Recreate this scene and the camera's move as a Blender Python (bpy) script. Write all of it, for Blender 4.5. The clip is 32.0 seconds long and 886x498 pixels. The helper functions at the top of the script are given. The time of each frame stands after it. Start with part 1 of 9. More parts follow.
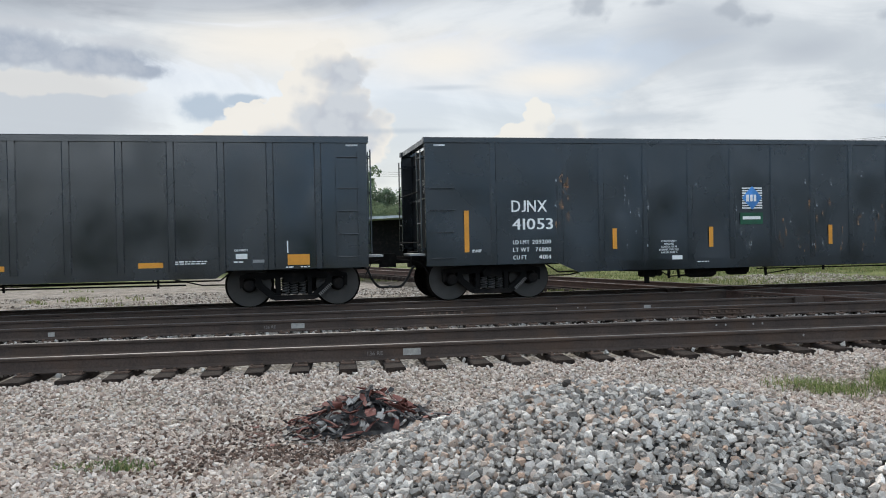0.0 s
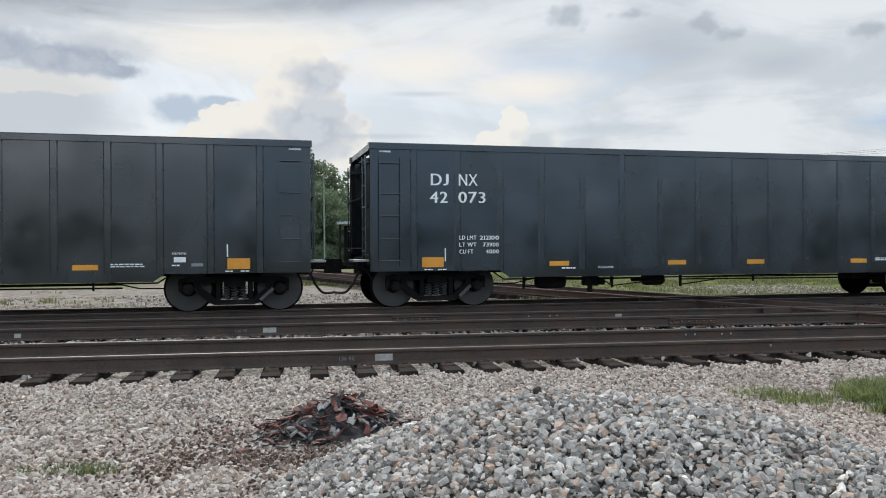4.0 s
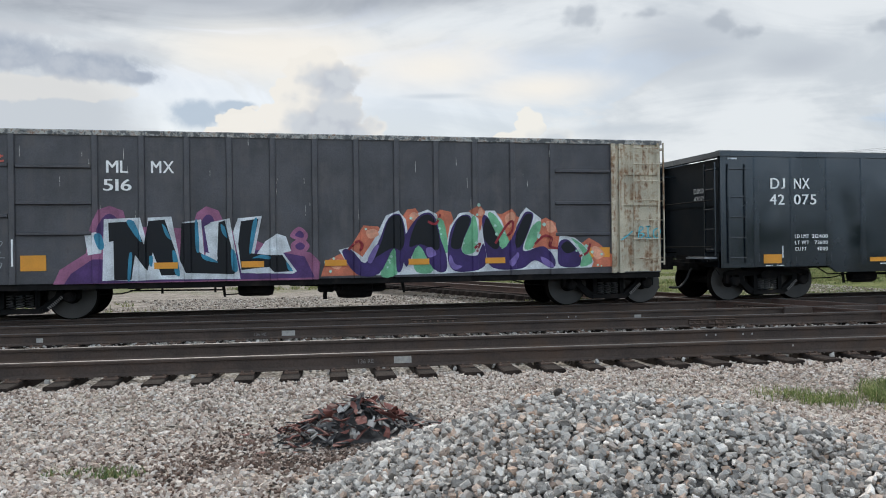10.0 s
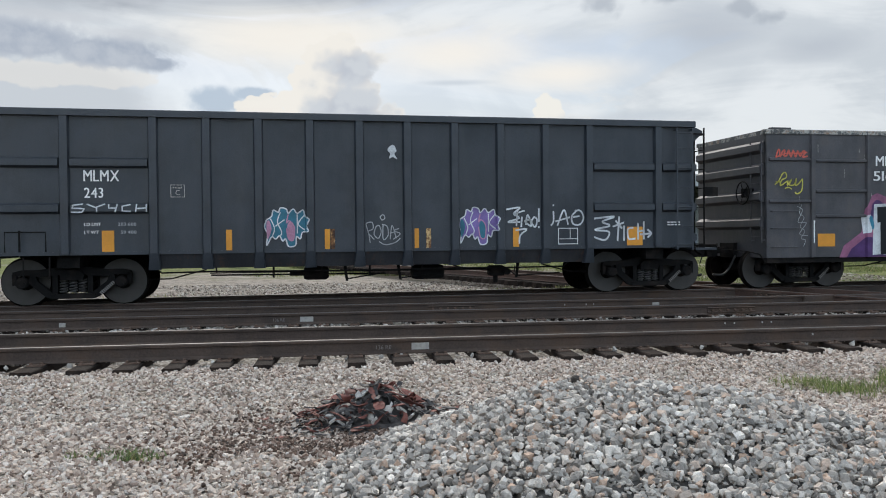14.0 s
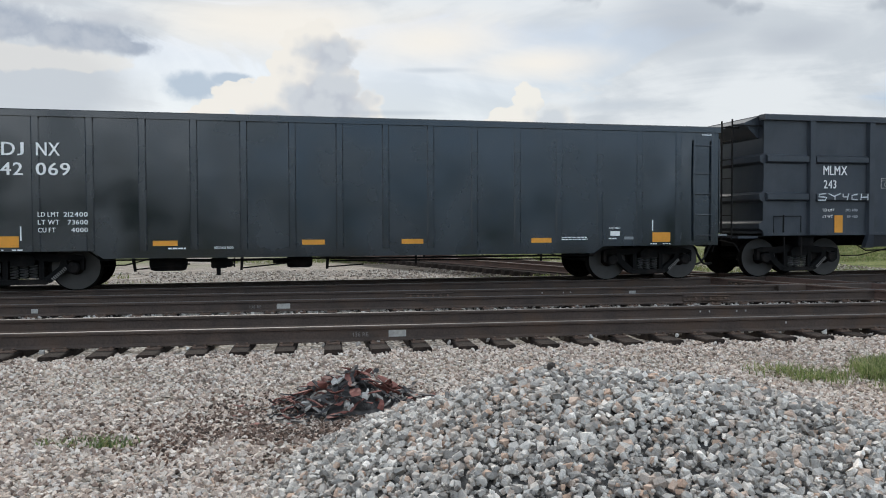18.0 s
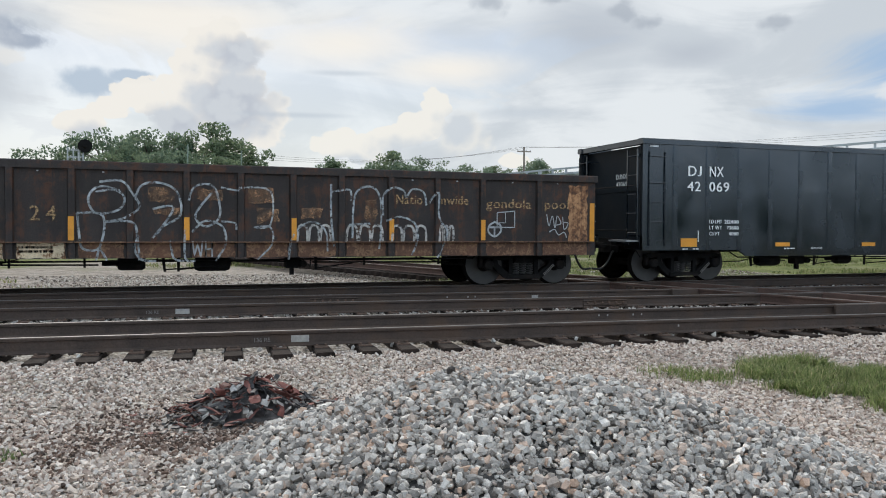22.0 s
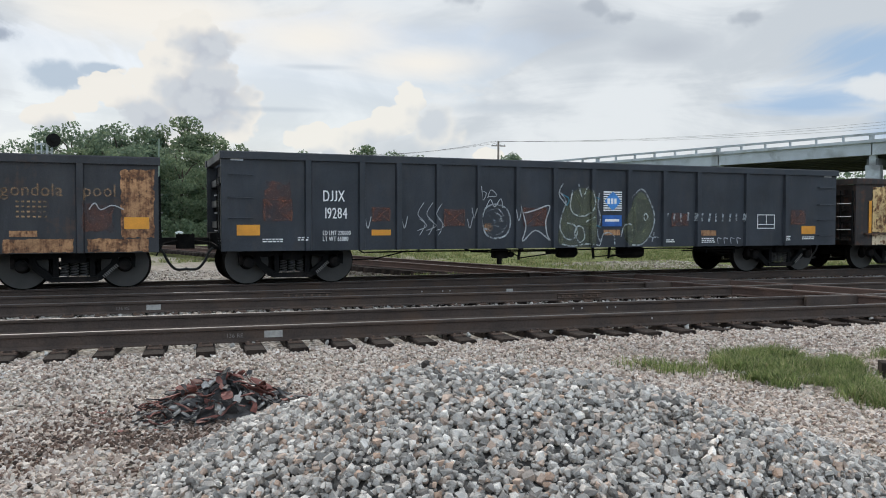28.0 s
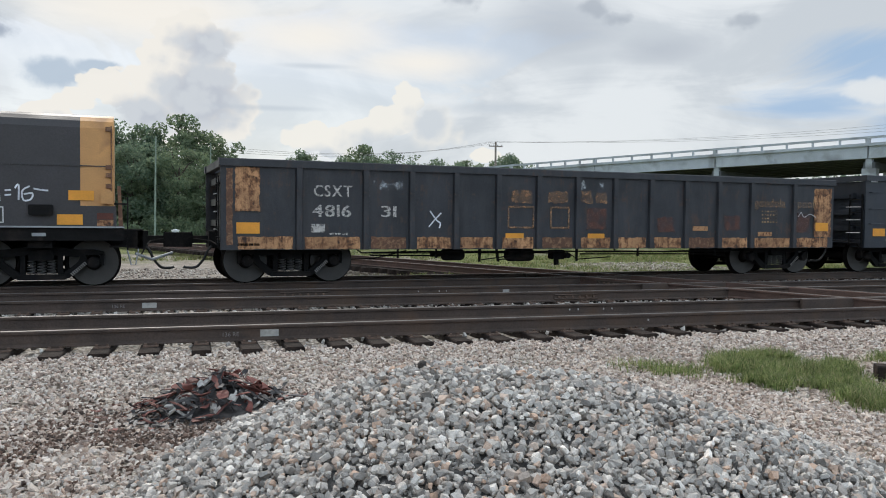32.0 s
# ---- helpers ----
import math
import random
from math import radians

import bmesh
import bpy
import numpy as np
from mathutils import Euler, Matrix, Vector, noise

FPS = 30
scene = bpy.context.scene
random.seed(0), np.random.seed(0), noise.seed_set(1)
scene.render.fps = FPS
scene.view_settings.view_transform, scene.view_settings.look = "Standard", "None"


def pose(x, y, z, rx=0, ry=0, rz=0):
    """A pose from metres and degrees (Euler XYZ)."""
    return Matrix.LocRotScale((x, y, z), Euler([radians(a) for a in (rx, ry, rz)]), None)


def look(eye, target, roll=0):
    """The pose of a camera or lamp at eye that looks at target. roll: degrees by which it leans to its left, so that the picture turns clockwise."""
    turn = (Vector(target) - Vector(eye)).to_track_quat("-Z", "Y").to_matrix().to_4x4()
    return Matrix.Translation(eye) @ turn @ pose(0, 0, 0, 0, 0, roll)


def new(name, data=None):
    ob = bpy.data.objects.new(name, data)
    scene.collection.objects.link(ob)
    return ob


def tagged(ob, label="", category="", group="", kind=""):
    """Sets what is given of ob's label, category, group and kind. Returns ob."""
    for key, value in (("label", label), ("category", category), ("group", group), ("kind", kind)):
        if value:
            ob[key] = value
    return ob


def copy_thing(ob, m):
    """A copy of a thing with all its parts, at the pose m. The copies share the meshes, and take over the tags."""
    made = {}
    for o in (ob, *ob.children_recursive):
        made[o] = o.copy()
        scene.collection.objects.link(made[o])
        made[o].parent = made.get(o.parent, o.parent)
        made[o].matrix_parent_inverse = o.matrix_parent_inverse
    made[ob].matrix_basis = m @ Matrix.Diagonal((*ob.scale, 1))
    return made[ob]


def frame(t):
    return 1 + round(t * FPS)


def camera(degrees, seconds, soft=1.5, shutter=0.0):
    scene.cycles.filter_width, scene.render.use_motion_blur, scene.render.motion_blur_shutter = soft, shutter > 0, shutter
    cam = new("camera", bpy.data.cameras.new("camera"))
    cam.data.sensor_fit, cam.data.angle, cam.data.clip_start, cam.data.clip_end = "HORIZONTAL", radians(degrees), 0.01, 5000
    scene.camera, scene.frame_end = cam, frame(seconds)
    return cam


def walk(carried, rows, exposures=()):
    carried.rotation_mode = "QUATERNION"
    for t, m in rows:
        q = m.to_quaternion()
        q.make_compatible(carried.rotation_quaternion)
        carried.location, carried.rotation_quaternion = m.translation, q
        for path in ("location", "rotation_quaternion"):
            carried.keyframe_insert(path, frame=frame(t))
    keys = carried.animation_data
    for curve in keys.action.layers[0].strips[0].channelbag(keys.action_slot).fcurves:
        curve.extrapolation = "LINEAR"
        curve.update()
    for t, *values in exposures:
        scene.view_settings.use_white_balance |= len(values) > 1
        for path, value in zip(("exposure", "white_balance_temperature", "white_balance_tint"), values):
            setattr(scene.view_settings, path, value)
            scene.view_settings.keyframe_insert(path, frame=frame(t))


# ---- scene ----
# ---- the camera and its way ----
cam = camera(57.1, 32.0, soft=1.0)
PATH = [
    (0, pose(-0.010, 0.010, 1.285, 89.397, 1.133, -12.156)),
    (0.5, pose(-0.015, 0.022, 1.284, 89.657, 0.690, -11.958)),
    (1, pose(-0.010, 0.019, 1.284, 89.922, 0.647, -12.525)),
    (1.5, pose(-0.013, 0.014, 1.289, 90.143, 0.435, -12.918)),
    (2, pose(-0.016, 0.018, 1.286, 90.236, 0.073, -13.285)),
    (2.5, pose(-0.013, 0.015, 1.284, 90.063, 0.042, -13.538)),
    (3, pose(-0.012, 0.000, 1.283, 89.905, 0.035, -13.809)),
    (3.5, pose(-0.012, -0.010, 1.286, 89.726, 0.154, -13.917)),
    (5.5, pose(-0.014, -0.023, 1.284, 90.406, 0.024, -14.411)),
    (6, pose(-0.021, -0.017, 1.286, 90.331, -0.007, -14.864)),
    (6.5, pose(-0.021, -0.017, 1.285, 90.404, 0.013, -14.807)),
    (7, pose(-0.026, -0.011, 1.288, 90.487, -0.037, -14.630)),
    (7.5, pose(-0.018, -0.008, 1.283, 90.415, 0.321, -14.443)),
    (8, pose(-0.023, -0.003, 1.276, 90.133, 0.368, -14.458)),
    (8.5, pose(-0.024, -0.005, 1.283, 89.838, 0.568, -14.076)),
    (9, pose(-0.022, -0.005, 1.286, 89.883, 0.737, -13.541)),
    (9.5, pose(-0.015, -0.001, 1.286, 89.996, 0.776, -13.131)),
    (10, pose(-0.023, 0.007, 1.284, 89.973, 0.704, -12.802)),
    (10.5, pose(-0.027, 0.004, 1.284, 89.807, 0.713, -12.497)),
    (11, pose(-0.025, 0.002, 1.280, 89.677, 0.896, -12.156)),
    (11.5, pose(-0.036, -0.000, 1.283, 89.680, 0.859, -11.646)),
    (12, pose(-0.026, 0.002, 1.284, 89.785, 0.710, -11.644)),
    (12.5, pose(-0.023, -0.004, 1.288, 89.743, 0.772, -11.756)),
    (13, pose(-0.025, -0.001, 1.283, 89.499, 0.604, -11.923)),
    (13.5, pose(-0.026, -0.008, 1.283, 89.175, 0.575, -11.774)),
    (15.5, pose(-0.031, -0.008, 1.280, 89.005, 0.428, -11.232)),
    (16, pose(-0.032, -0.020, 1.279, 89.156, 0.212, -11.816)),
    (16.5, pose(-0.034, -0.022, 1.279, 89.102, 0.179, -12.570)),
    (17, pose(-0.031, -0.022, 1.283, 88.986, 0.148, -12.902)),
    (17.5, pose(-0.020, -0.004, 1.277, 88.643, 0.122, -12.934)),
    (18, pose(-0.014, 0.008, 1.273, 88.220, 0.176, -13.071)),
    (18.5, pose(-0.016, 0.006, 1.270, 87.861, 0.177, -13.133)),
    (19, pose(-0.010, 0.016, 1.264, 87.774, 0.180, -13.413)),
    (19.5, pose(-0.016, 0.011, 1.270, 88.032, -0.149, -13.863)),
    (20, pose(-0.018, -0.007, 1.287, 88.530, -0.062, -14.085)),
    (20.5, pose(-0.002, 0.000, 1.286, 88.831, -0.306, -14.772)),
    (21, pose(0.002, -0.017, 1.285, 88.832, -0.374, -16.373)),
    (21.5, pose(0.014, -0.025, 1.281, 88.734, -0.185, -17.871)),
    (22, pose(0.024, -0.017, 1.278, 88.530, -0.296, -19.537)),
    (22.5, pose(0.038, 0.004, 1.272, 88.400, -0.437, -21.443)),
    (23, pose(0.041, 0.007, 1.269, 88.346, -0.590, -22.518)),
    (23.5, pose(0.042, 0.010, 1.265, 88.412, -0.727, -23.279)),
    (24, pose(0.030, -0.003, 1.273, 88.553, -0.814, -23.522)),
    (24.5, pose(0.035, 0.008, 1.271, 88.799, -0.966, -23.711)),
    (25, pose(0.043, 0.024, 1.267, 88.735, -0.837, -23.767)),
    (25.5, pose(0.054, 0.032, 1.269, 88.597, -0.404, -23.143)),
    (27.5, pose(0.040, 0.008, 1.272, 88.310, -0.106, -21.434)),
    (28, pose(0.043, 0.020, 1.268, 88.150, -0.098, -21.316)),
    (28.5, pose(0.041, 0.024, 1.269, 88.079, -0.175, -21.095)),
    (29, pose(0.040, 0.019, 1.270, 88.020, -0.181, -20.771)),
    (29.5, pose(0.045, 0.028, 1.268, 88.095, -0.195, -20.556)),
    (30, pose(0.040, 0.026, 1.268, 88.094, -0.265, -20.671)),
    (30.5, pose(0.035, 0.003, 1.272, 88.049, -0.375, -20.850)),
    (31, pose(0.035, 0.008, 1.274, 88.253, -0.402, -20.997)),
    (31.5, pose(0.039, 0.022, 1.270, 88.345, -0.417, -21.121)),
    (32, pose(0.041, 0.029, 1.270, 88.150, -0.530, -21.549)),
]
EXPOSURES = [(0, 0.0), (32, 0.0)]
walk(cam, PATH, EXPOSURES)
ROLL = [(0, 0.000), (1, 4.089), (2, 8.189), (3, 12.296), (4, 16.403), (5, 20.507), (6, 24.607), (7, 28.699), (8, 32.783), (9, 36.860), (10, 40.931), (11, 44.996), (12, 49.059), (13, 53.122), (14, 57.187), (15, 61.258), (16, 65.335), (17, 69.422), (18, 73.520), (19, 77.629), (20, 81.750), (21, 85.882), (22, 90.024), (23, 94.175), (24, 98.333), (25, 102.498), (26, 106.667), (27, 110.843), (28, 115.026), (29, 119.222), (30, 123.439), (31, 127.690), (32, 131.994)]
# plan: z = 0 is the top of the rails; the train runs along x
TRACK_Y = 17.836          # centre of the train's track

# ---- sky, sun ----
def build_world():
    world = bpy.data.worlds.new("sky")
    scene.world = world
    world.use_nodes = True
    nt = world.node_tree
    nt.nodes.clear()
    N, L = nt.nodes, nt.links

    def math_node(op, a, b=None, c=None, clamp=False):
        n = N.new("ShaderNodeMath")
        n.operation, n.use_clamp = op, clamp
        for i, v in enumerate((a, b, c)):
            if v is None:
                continue
            if isinstance(v, (int, float)):
                n.inputs[i].default_value = v
            else:
                L.new(v, n.inputs[i])
        return n.outputs[0]

    def ramp(x, lo, hi):
        n = N.new("ShaderNodeMapRange")
        n.interpolation_type = "SMOOTHSTEP"
        n.inputs["From Min"].default_value, n.inputs["From Max"].default_value = lo, hi
        L.new(x, n.inputs["Value"])
        return n.outputs["Result"]

    def mix(f, a, b):
        n = N.new("ShaderNodeMix")
        n.data_type = "RGBA"
        for sock, v in ((n.inputs[0], f), (n.inputs[6], a), (n.inputs[7], b)):
            if isinstance(v, (int, float)):
                sock.default_value = v
            elif isinstance(v, tuple):
                sock.default_value = (*v, 1)
            else:
                L.new(v, sock)
        return n.outputs[2]

    tc = N.new("ShaderNodeTexCoord")
    sep = N.new("ShaderNodeSeparateXYZ")
    L.new(tc.outputs["Generated"], sep.inputs[0])
    x, y, z = sep.outputs
    # degrees of azimuth (right of +y) and of height
    az = math_node("MULTIPLY", math_node("ARCTAN2", x, y), 57.2958)
    el = math_node("MULTIPLY", math_node("ARCSINE", z), 57.2958)
    comb = N.new("ShaderNodeCombineXYZ")
    L.new(az, comb.inputs[0])
    L.new(el, comb.inputs[1])

    def noise_tex(scale, detail=6, rough=0.55, stretch=1.0, off=0.0, warp=0.0):
        m = N.new("ShaderNodeMapping")
        m.inputs["Scale"].default_value = (scale / stretch, scale, 1)
        m.inputs["Location"].default_value = (off, off * 0.7, off)
        L.new(comb.outputs[0], m.inputs[0])
        n = N.new("ShaderNodeTexNoise")
        n.noise_dimensions = "2D"
        n.inputs["Scale"].default_value = 1.0
        n.inputs["Detail"].default_value = detail
        n.inputs["Roughness"].default_value = rough
        n.inputs["Distortion"].default_value = warp
        L.new(m.outputs[0], n.inputs["Vector"])
        return n.outputs[0]

    big = noise_tex(0.045, 5, 0.5, 2.2, 3.1)
    mid = noise_tex(0.16, 6, 0.55, 1.8, 7.7, 0.4)
    puff = noise_tex(0.55, 6, 0.6, 1.0, 1.3)
    wisp = noise_tex(0.22, 5, 0.6, 3.5, 11.0, 0.6)

    def blob(a0, e0, ra, re, edge=0.5, rough=0.9, src=None):
        """1 inside an ellipse with a ragged rim, 0 outside."""
        da = math_node("DIVIDE", math_node("SUBTRACT", az, a0), ra)
        de = math_node("DIVIDE", math_node("SUBTRACT", el, e0), re)
        d = math_node("SQRT", math_node("ADD", math_node("MULTIPLY", da, da), math_node("MULTIPLY", de, de)))
        d = math_node("ADD", d, math_node("MULTIPLY", math_node("SUBTRACT", src or puff, 0.5), -rough))
        return ramp(math_node("SUBTRACT", 1.0, d), 0.0, edge)

    def union(*fs):
        out = fs[0]
        for f in fs[1:]:
            out = math_node("MAXIMUM", out, f)
        return out

    nishita = N.new("ShaderNodeTexSky")
    nishita.sky_type = "NISHITA"
    nishita.sun_disc = False
    nishita.sun_elevation, nishita.sun_rotation = radians(42), radians(-4)
    nishita.air_density, nishita.dust_density, nishita.ozone_density = 1.0, 1.5, 1.5
    gain = N.new("ShaderNodeVectorMath")
    gain.operation = "SCALE"
    gain.inputs["Scale"].default_value = SKY_GAIN
    L.new(nishita.outputs[0], gain.inputs[0])
    blue = gain.outputs[0]

    def cells(scale, off=0.0):
        m = N.new("ShaderNodeMapping")
        m.inputs["Scale"].default_value = (scale, scale * 1.15, 1)
        m.inputs["Location"].default_value = (off, off * 0.4, 0)
        warp = N.new("ShaderNodeVectorMath")
        warp.operation = "MULTIPLY_ADD"
        L.new(puff_colour, warp.inputs[0])
        warp.inputs[1].default_value = (0.9, 0.9, 0)
        L.new(comb.outputs[0], warp.inputs[2])
        L.new(warp.outputs[0], m.inputs[0])
        n = N.new("ShaderNodeTexVoronoi")
        n.voronoi_dimensions = "2D"
        n.feature = "SMOOTH_F1"
        n.inputs["Scale"].default_value = 1.0
        n.inputs["Smoothness"].default_value = 0.25
        L.new(m.outputs[0], n.inputs["Vector"])
        return math_node("SUBTRACT", 1.0, n.outputs["Distance"])

    puff_colour = puff.node.outputs[1]
    fine = noise_tex(1.6, 5, 0.6, 1.0, 5.0)
    # heaped billows at three sizes, about 0.5 on the mean
    lump = math_node("ADD", math_node("MULTIPLY", cells(0.45), 0.55), math_node("ADD", math_node("MULTIPLY", cells(1.15, 4.0), 0.30), math_node("MULTIPLY", fine, 0.15)))
    lump = math_node("SUBTRACT", lump, 0.02)

    def heap(a0, e0, ra, re, edge=0.14, rough=1.1):
        return blob(a0, e0, ra, re, edge, rough, lump)

    grey, white, cream = (0.63, 0.68, 0.73), (0.83, 0.87, 0.90), (0.97, 0.93, 0.86)
    # high veil over the blue; it thins to the right where blue shows
    soft = math_node("ADD", math_node("MULTIPLY", mid, 0.55), math_node("MULTIPLY", wisp, 0.45))
    cloudcol = mix(ramp(soft, 0.38, 0.60), grey, white)
    veil = ramp(math_node("ADD", big, math_node("MULTIPLY", math_node("SUBTRACT", wisp, 0.5), 0.7)), 0.22, 0.42)
    veil = math_node("MAXIMUM", veil, math_node("MULTIPLY", ramp(el, 30.0, 3.0), 0.8))
    sky = mix(math_node("MULTIPLY", veil, 0.95), blue, cloudcol)
    gap = union(blob(49.0, 10.6, 8.0, 2.6, 0.8, 2.2, wisp), blob(45.5, 7.6, 6.5, 1.5, 0.9, 2.0, wisp), blob(51.5, 6.0, 4.5, 1.6, 0.9, 1.8, wisp))
    sky = mix(math_node("MULTIPLY", gap, 0.85), sky, (0.36, 0.53, 0.76))
    sky = mix(math_node("MULTIPLY", heap(49.4, 8.3, 2.3, 0.85, 0.5), 0.85), sky, (0.80, 0.84, 0.87))
    # soft grey layer on the right
    layer = union(blob(29.5, 13.2, 6.0, 3.2, 1.0, 1.4, mid), blob(36.5, 11.6, 5.0, 1.6, 1.0, 1.4, mid))
    sky = mix(math_node("MULTIPLY", layer, 0.8), sky, (0.52, 0.57, 0.64))
    # bright opening in front of the hidden sun
    glow = union(blob(1.0, 13.6, 12.0, 3.0, 0.9, 0.9, soft), blob(12.5, 12.6, 9.5, 2.8, 1.0, 0.9, soft), blob(20.0, 11.0, 9.0, 1.8, 1.0, 1.0, soft))
    sky = mix(math_node("MULTIPLY", glow, 0.9), sky, cream)
    # heavy grey deck above it, its underside rising to the right
    rise = math_node("MULTIPLY_ADD", az, -0.085, el)
    deck = ramp(math_node("ADD", rise, math_node("MULTIPLY", math_node("SUBTRACT", mid, 0.5), 3.4)), 14.4, 16.4)
    deck = math_node("MULTIPLY", deck, ramp(az, 26.0, 12.0))
    sky = mix(math_node("MULTIPLY", deck, 0.9), sky, mix(ramp(wisp, 0.35, 0.65), (0.36, 0.40, 0.46), (0.50, 0.54, 0.60)))
    # haze under the flat blue-grey bank
    haze = union(blob(-15.0, 8.6, 8.6, 3.6, 0.5, 0.9, mid), blob(-20.0, 14.2, 12.0, 1.7, 0.8, 0.8, mid))
    sky = mix(math_node("MULTIPLY", haze, 0.85), sky, (0.57, 0.62, 0.68))
    rim = heap(-14.0, 10.4, 6.4, 0.9, 0.25, 1.0)
    sky = mix(math_node("MULTIPLY", rim, 0.55), sky, (0.84, 0.82, 0.78))
    torn = math_node("ADD", math_node("MULTIPLY", wisp, 0.45), math_node("ADD", math_node("MULTIPLY", lump, 0.35), math_node("MULTIPLY", fine, 0.20)))
    bank = union(blob(-16.5, 12.35, 6.6, 1.45, 0.45, 1.5, torn), blob(-10.5, 11.95, 4.8, 1.2, 0.45, 1.5, torn), blob(-7.6, 11.4, 2.2, 0.7, 0.5, 1.5, torn))
    sky = mix(math_node("MULTIPLY", bank, 0.88), sky, mix(ramp(torn, 0.36, 0.62), (0.37, 0.43, 0.53), (0.50, 0.55, 0.63)))
    # thin ragged scud over the bank
    scud = union(blob(-9.5, 13.2, 4.2, 0.55, 0.9, 1.6, torn), blob(-14.0, 13.9, 5.0, 0.5, 0.9, 1.6, torn))
    sky = mix(math_node("MULTIPLY", scud, 0.55), sky, (0.62, 0.65, 0.70))
    # clear blue-grey hole beside the tower, flat on top
    hole = math_node("MULTIPLY", union(blob(-3.9, 9.2, 2.3, 1.3, 0.5, 1.2, torn), blob(-1.6, 9.75, 1.9, 0.6, 0.5, 1.3, torn)), ramp(math_node("ADD", el, math_node("MULTIPLY", torn, 0.8)), 10.95, 10.45))
    sky = mix(math_node("MULTIPLY", hole, 0.85), sky, (0.47, 0.57, 0.69))
    # towering cumulus: bright rim towards the sun, grey heart that melts into the haze
    tower = union(heap(4.1, 12.4, 2.3, 1.55), heap(6.2, 12.1, 1.7, 0.9, 0.5), heap(3.9, 10.4, 3.2, 1.9), heap(2.3, 9.1, 2.3, 1.4), heap(4.5, 7.4, 4.6, 2.9, 0.2, 0.8), heap(-0.7, 8.4, 1.9, 1.1), heap(-2.6, 7.6, 1.6, 0.8), heap(-4.4, 6.7, 1.8, 0.95))
    heart = union(blob(5.4, 11.5, 2.9, 2.0, 0.7, 1.0, lump), blob(5.0, 8.2, 3.9, 3.2, 0.6, 0.9, lump), blob(1.4, 6.8, 3.4, 1.7, 0.7, 0.9, lump), blob(-3.6, 5.6, 3.0, 1.2, 0.7, 0.9, lump))
    body = mix(heart, (0.93, 0.90, 0.84), mix(ramp(lump, 0.35, 0.65), (0.54, 0.58, 0.65), (0.64, 0.68, 0.73)))
    sky = mix(math_node("MULTIPLY", tower, 0.95), sky, body)
    # small tower and low line of cumulus beyond the yard
    small = union(heap(19.1, 8.6, 1.2, 1.1), heap(18.2, 7.2, 1.8, 1.1), heap(16.2, 6.3, 1.9, 0.9), heap(12.4, 5.8, 2.0, 1.0), heap(14.6, 5.4, 2.4, 0.9), heap(20.8, 6.6, 2.2, 1.9, 0.6), heap(24.6, 4.7, 1.1, 0.55))
    heart2 = union(blob(20.6, 6.9, 2.0, 2.0, 0.8, 0.8, lump), blob(17.2, 5.2, 4.0, 1.4, 0.8, 0.8, lump), blob(12.8, 4.4, 2.6, 1.1, 0.8, 0.8, lump))
    body2 = mix(heart2, (0.93, 0.91, 0.85), (0.66, 0.71, 0.76))
    sky = mix(math_node("MULTIPLY", small, 0.93), sky, body2)
    # thin dark streaks before the towers and torn scraps high on the right
    streak = union(blob(9.5, 7.7, 6.5, 0.35, 0.8, 1.2, wisp), blob(25.0, 8.0, 5.0, 0.6, 0.9, 1.2, wisp), blob(12.5, 10.6, 3.5, 0.3, 0.9, 1.2, wisp))
    sky = mix(math_node("MULTIPLY", streak, 0.5), sky, (0.52, 0.59, 0.67))
    rags = union(heap(22.8, 15.8, 1.5, 1.3, 1.0, 1.6), heap(27.1, 15.4, 1.6, 0.5, 1.0, 1.6), heap(31.6, 14.6, 1.3, 0.8, 0.8, 1.6), heap(33.6, 13.7, 1.2, 0.55, 0.8, 1.6), heap(41.8, 13.2, 1.4, 0.5, 1.0, 1.6))
    sky = mix(math_node("MULTIPLY", rags, 0.7), sky, (0.42, 0.47, 0.54))
    # unseen sky opposite the sun: blue between cumulus, set bright to lift the near sides
    back = mix(ramp(math_node("ADD", math_node("MULTIPLY", big, 0.5), math_node("MULTIPLY", puff, 0.5)), 0.40, 0.56), (0.44, 0.72, 1.06), (1.56, 1.74, 1.90))
    sky = mix(math_node("MULTIPLY", ramp(y, 0.25, -0.5), SKY_BEHIND), sky, back)
    bg = N.new("ShaderNodeBackground")
    bg.inputs["Strength"].default_value = SKY_STRENGTH
    L.new(sky, bg.inputs["Color"])
    out = N.new("ShaderNodeOutputWorld")
    L.new(bg.outputs[0], out.inputs["Surface"])


SKY_GAIN = 0.11
SKY_BEHIND = 0.9
SKY_STRENGTH = 0.95
build_world()
sun_data = bpy.data.lights.new("sun", "SUN")
sun_data.energy, sun_data.angle, sun_data.color = 2.5, radians(10), (1.0, 0.95, 0.88)
sun = new("sun", sun_data)
sun.matrix_world = look(Vector((-5.0, 71.0, 64.0)), Vector((0, 0, 0)))

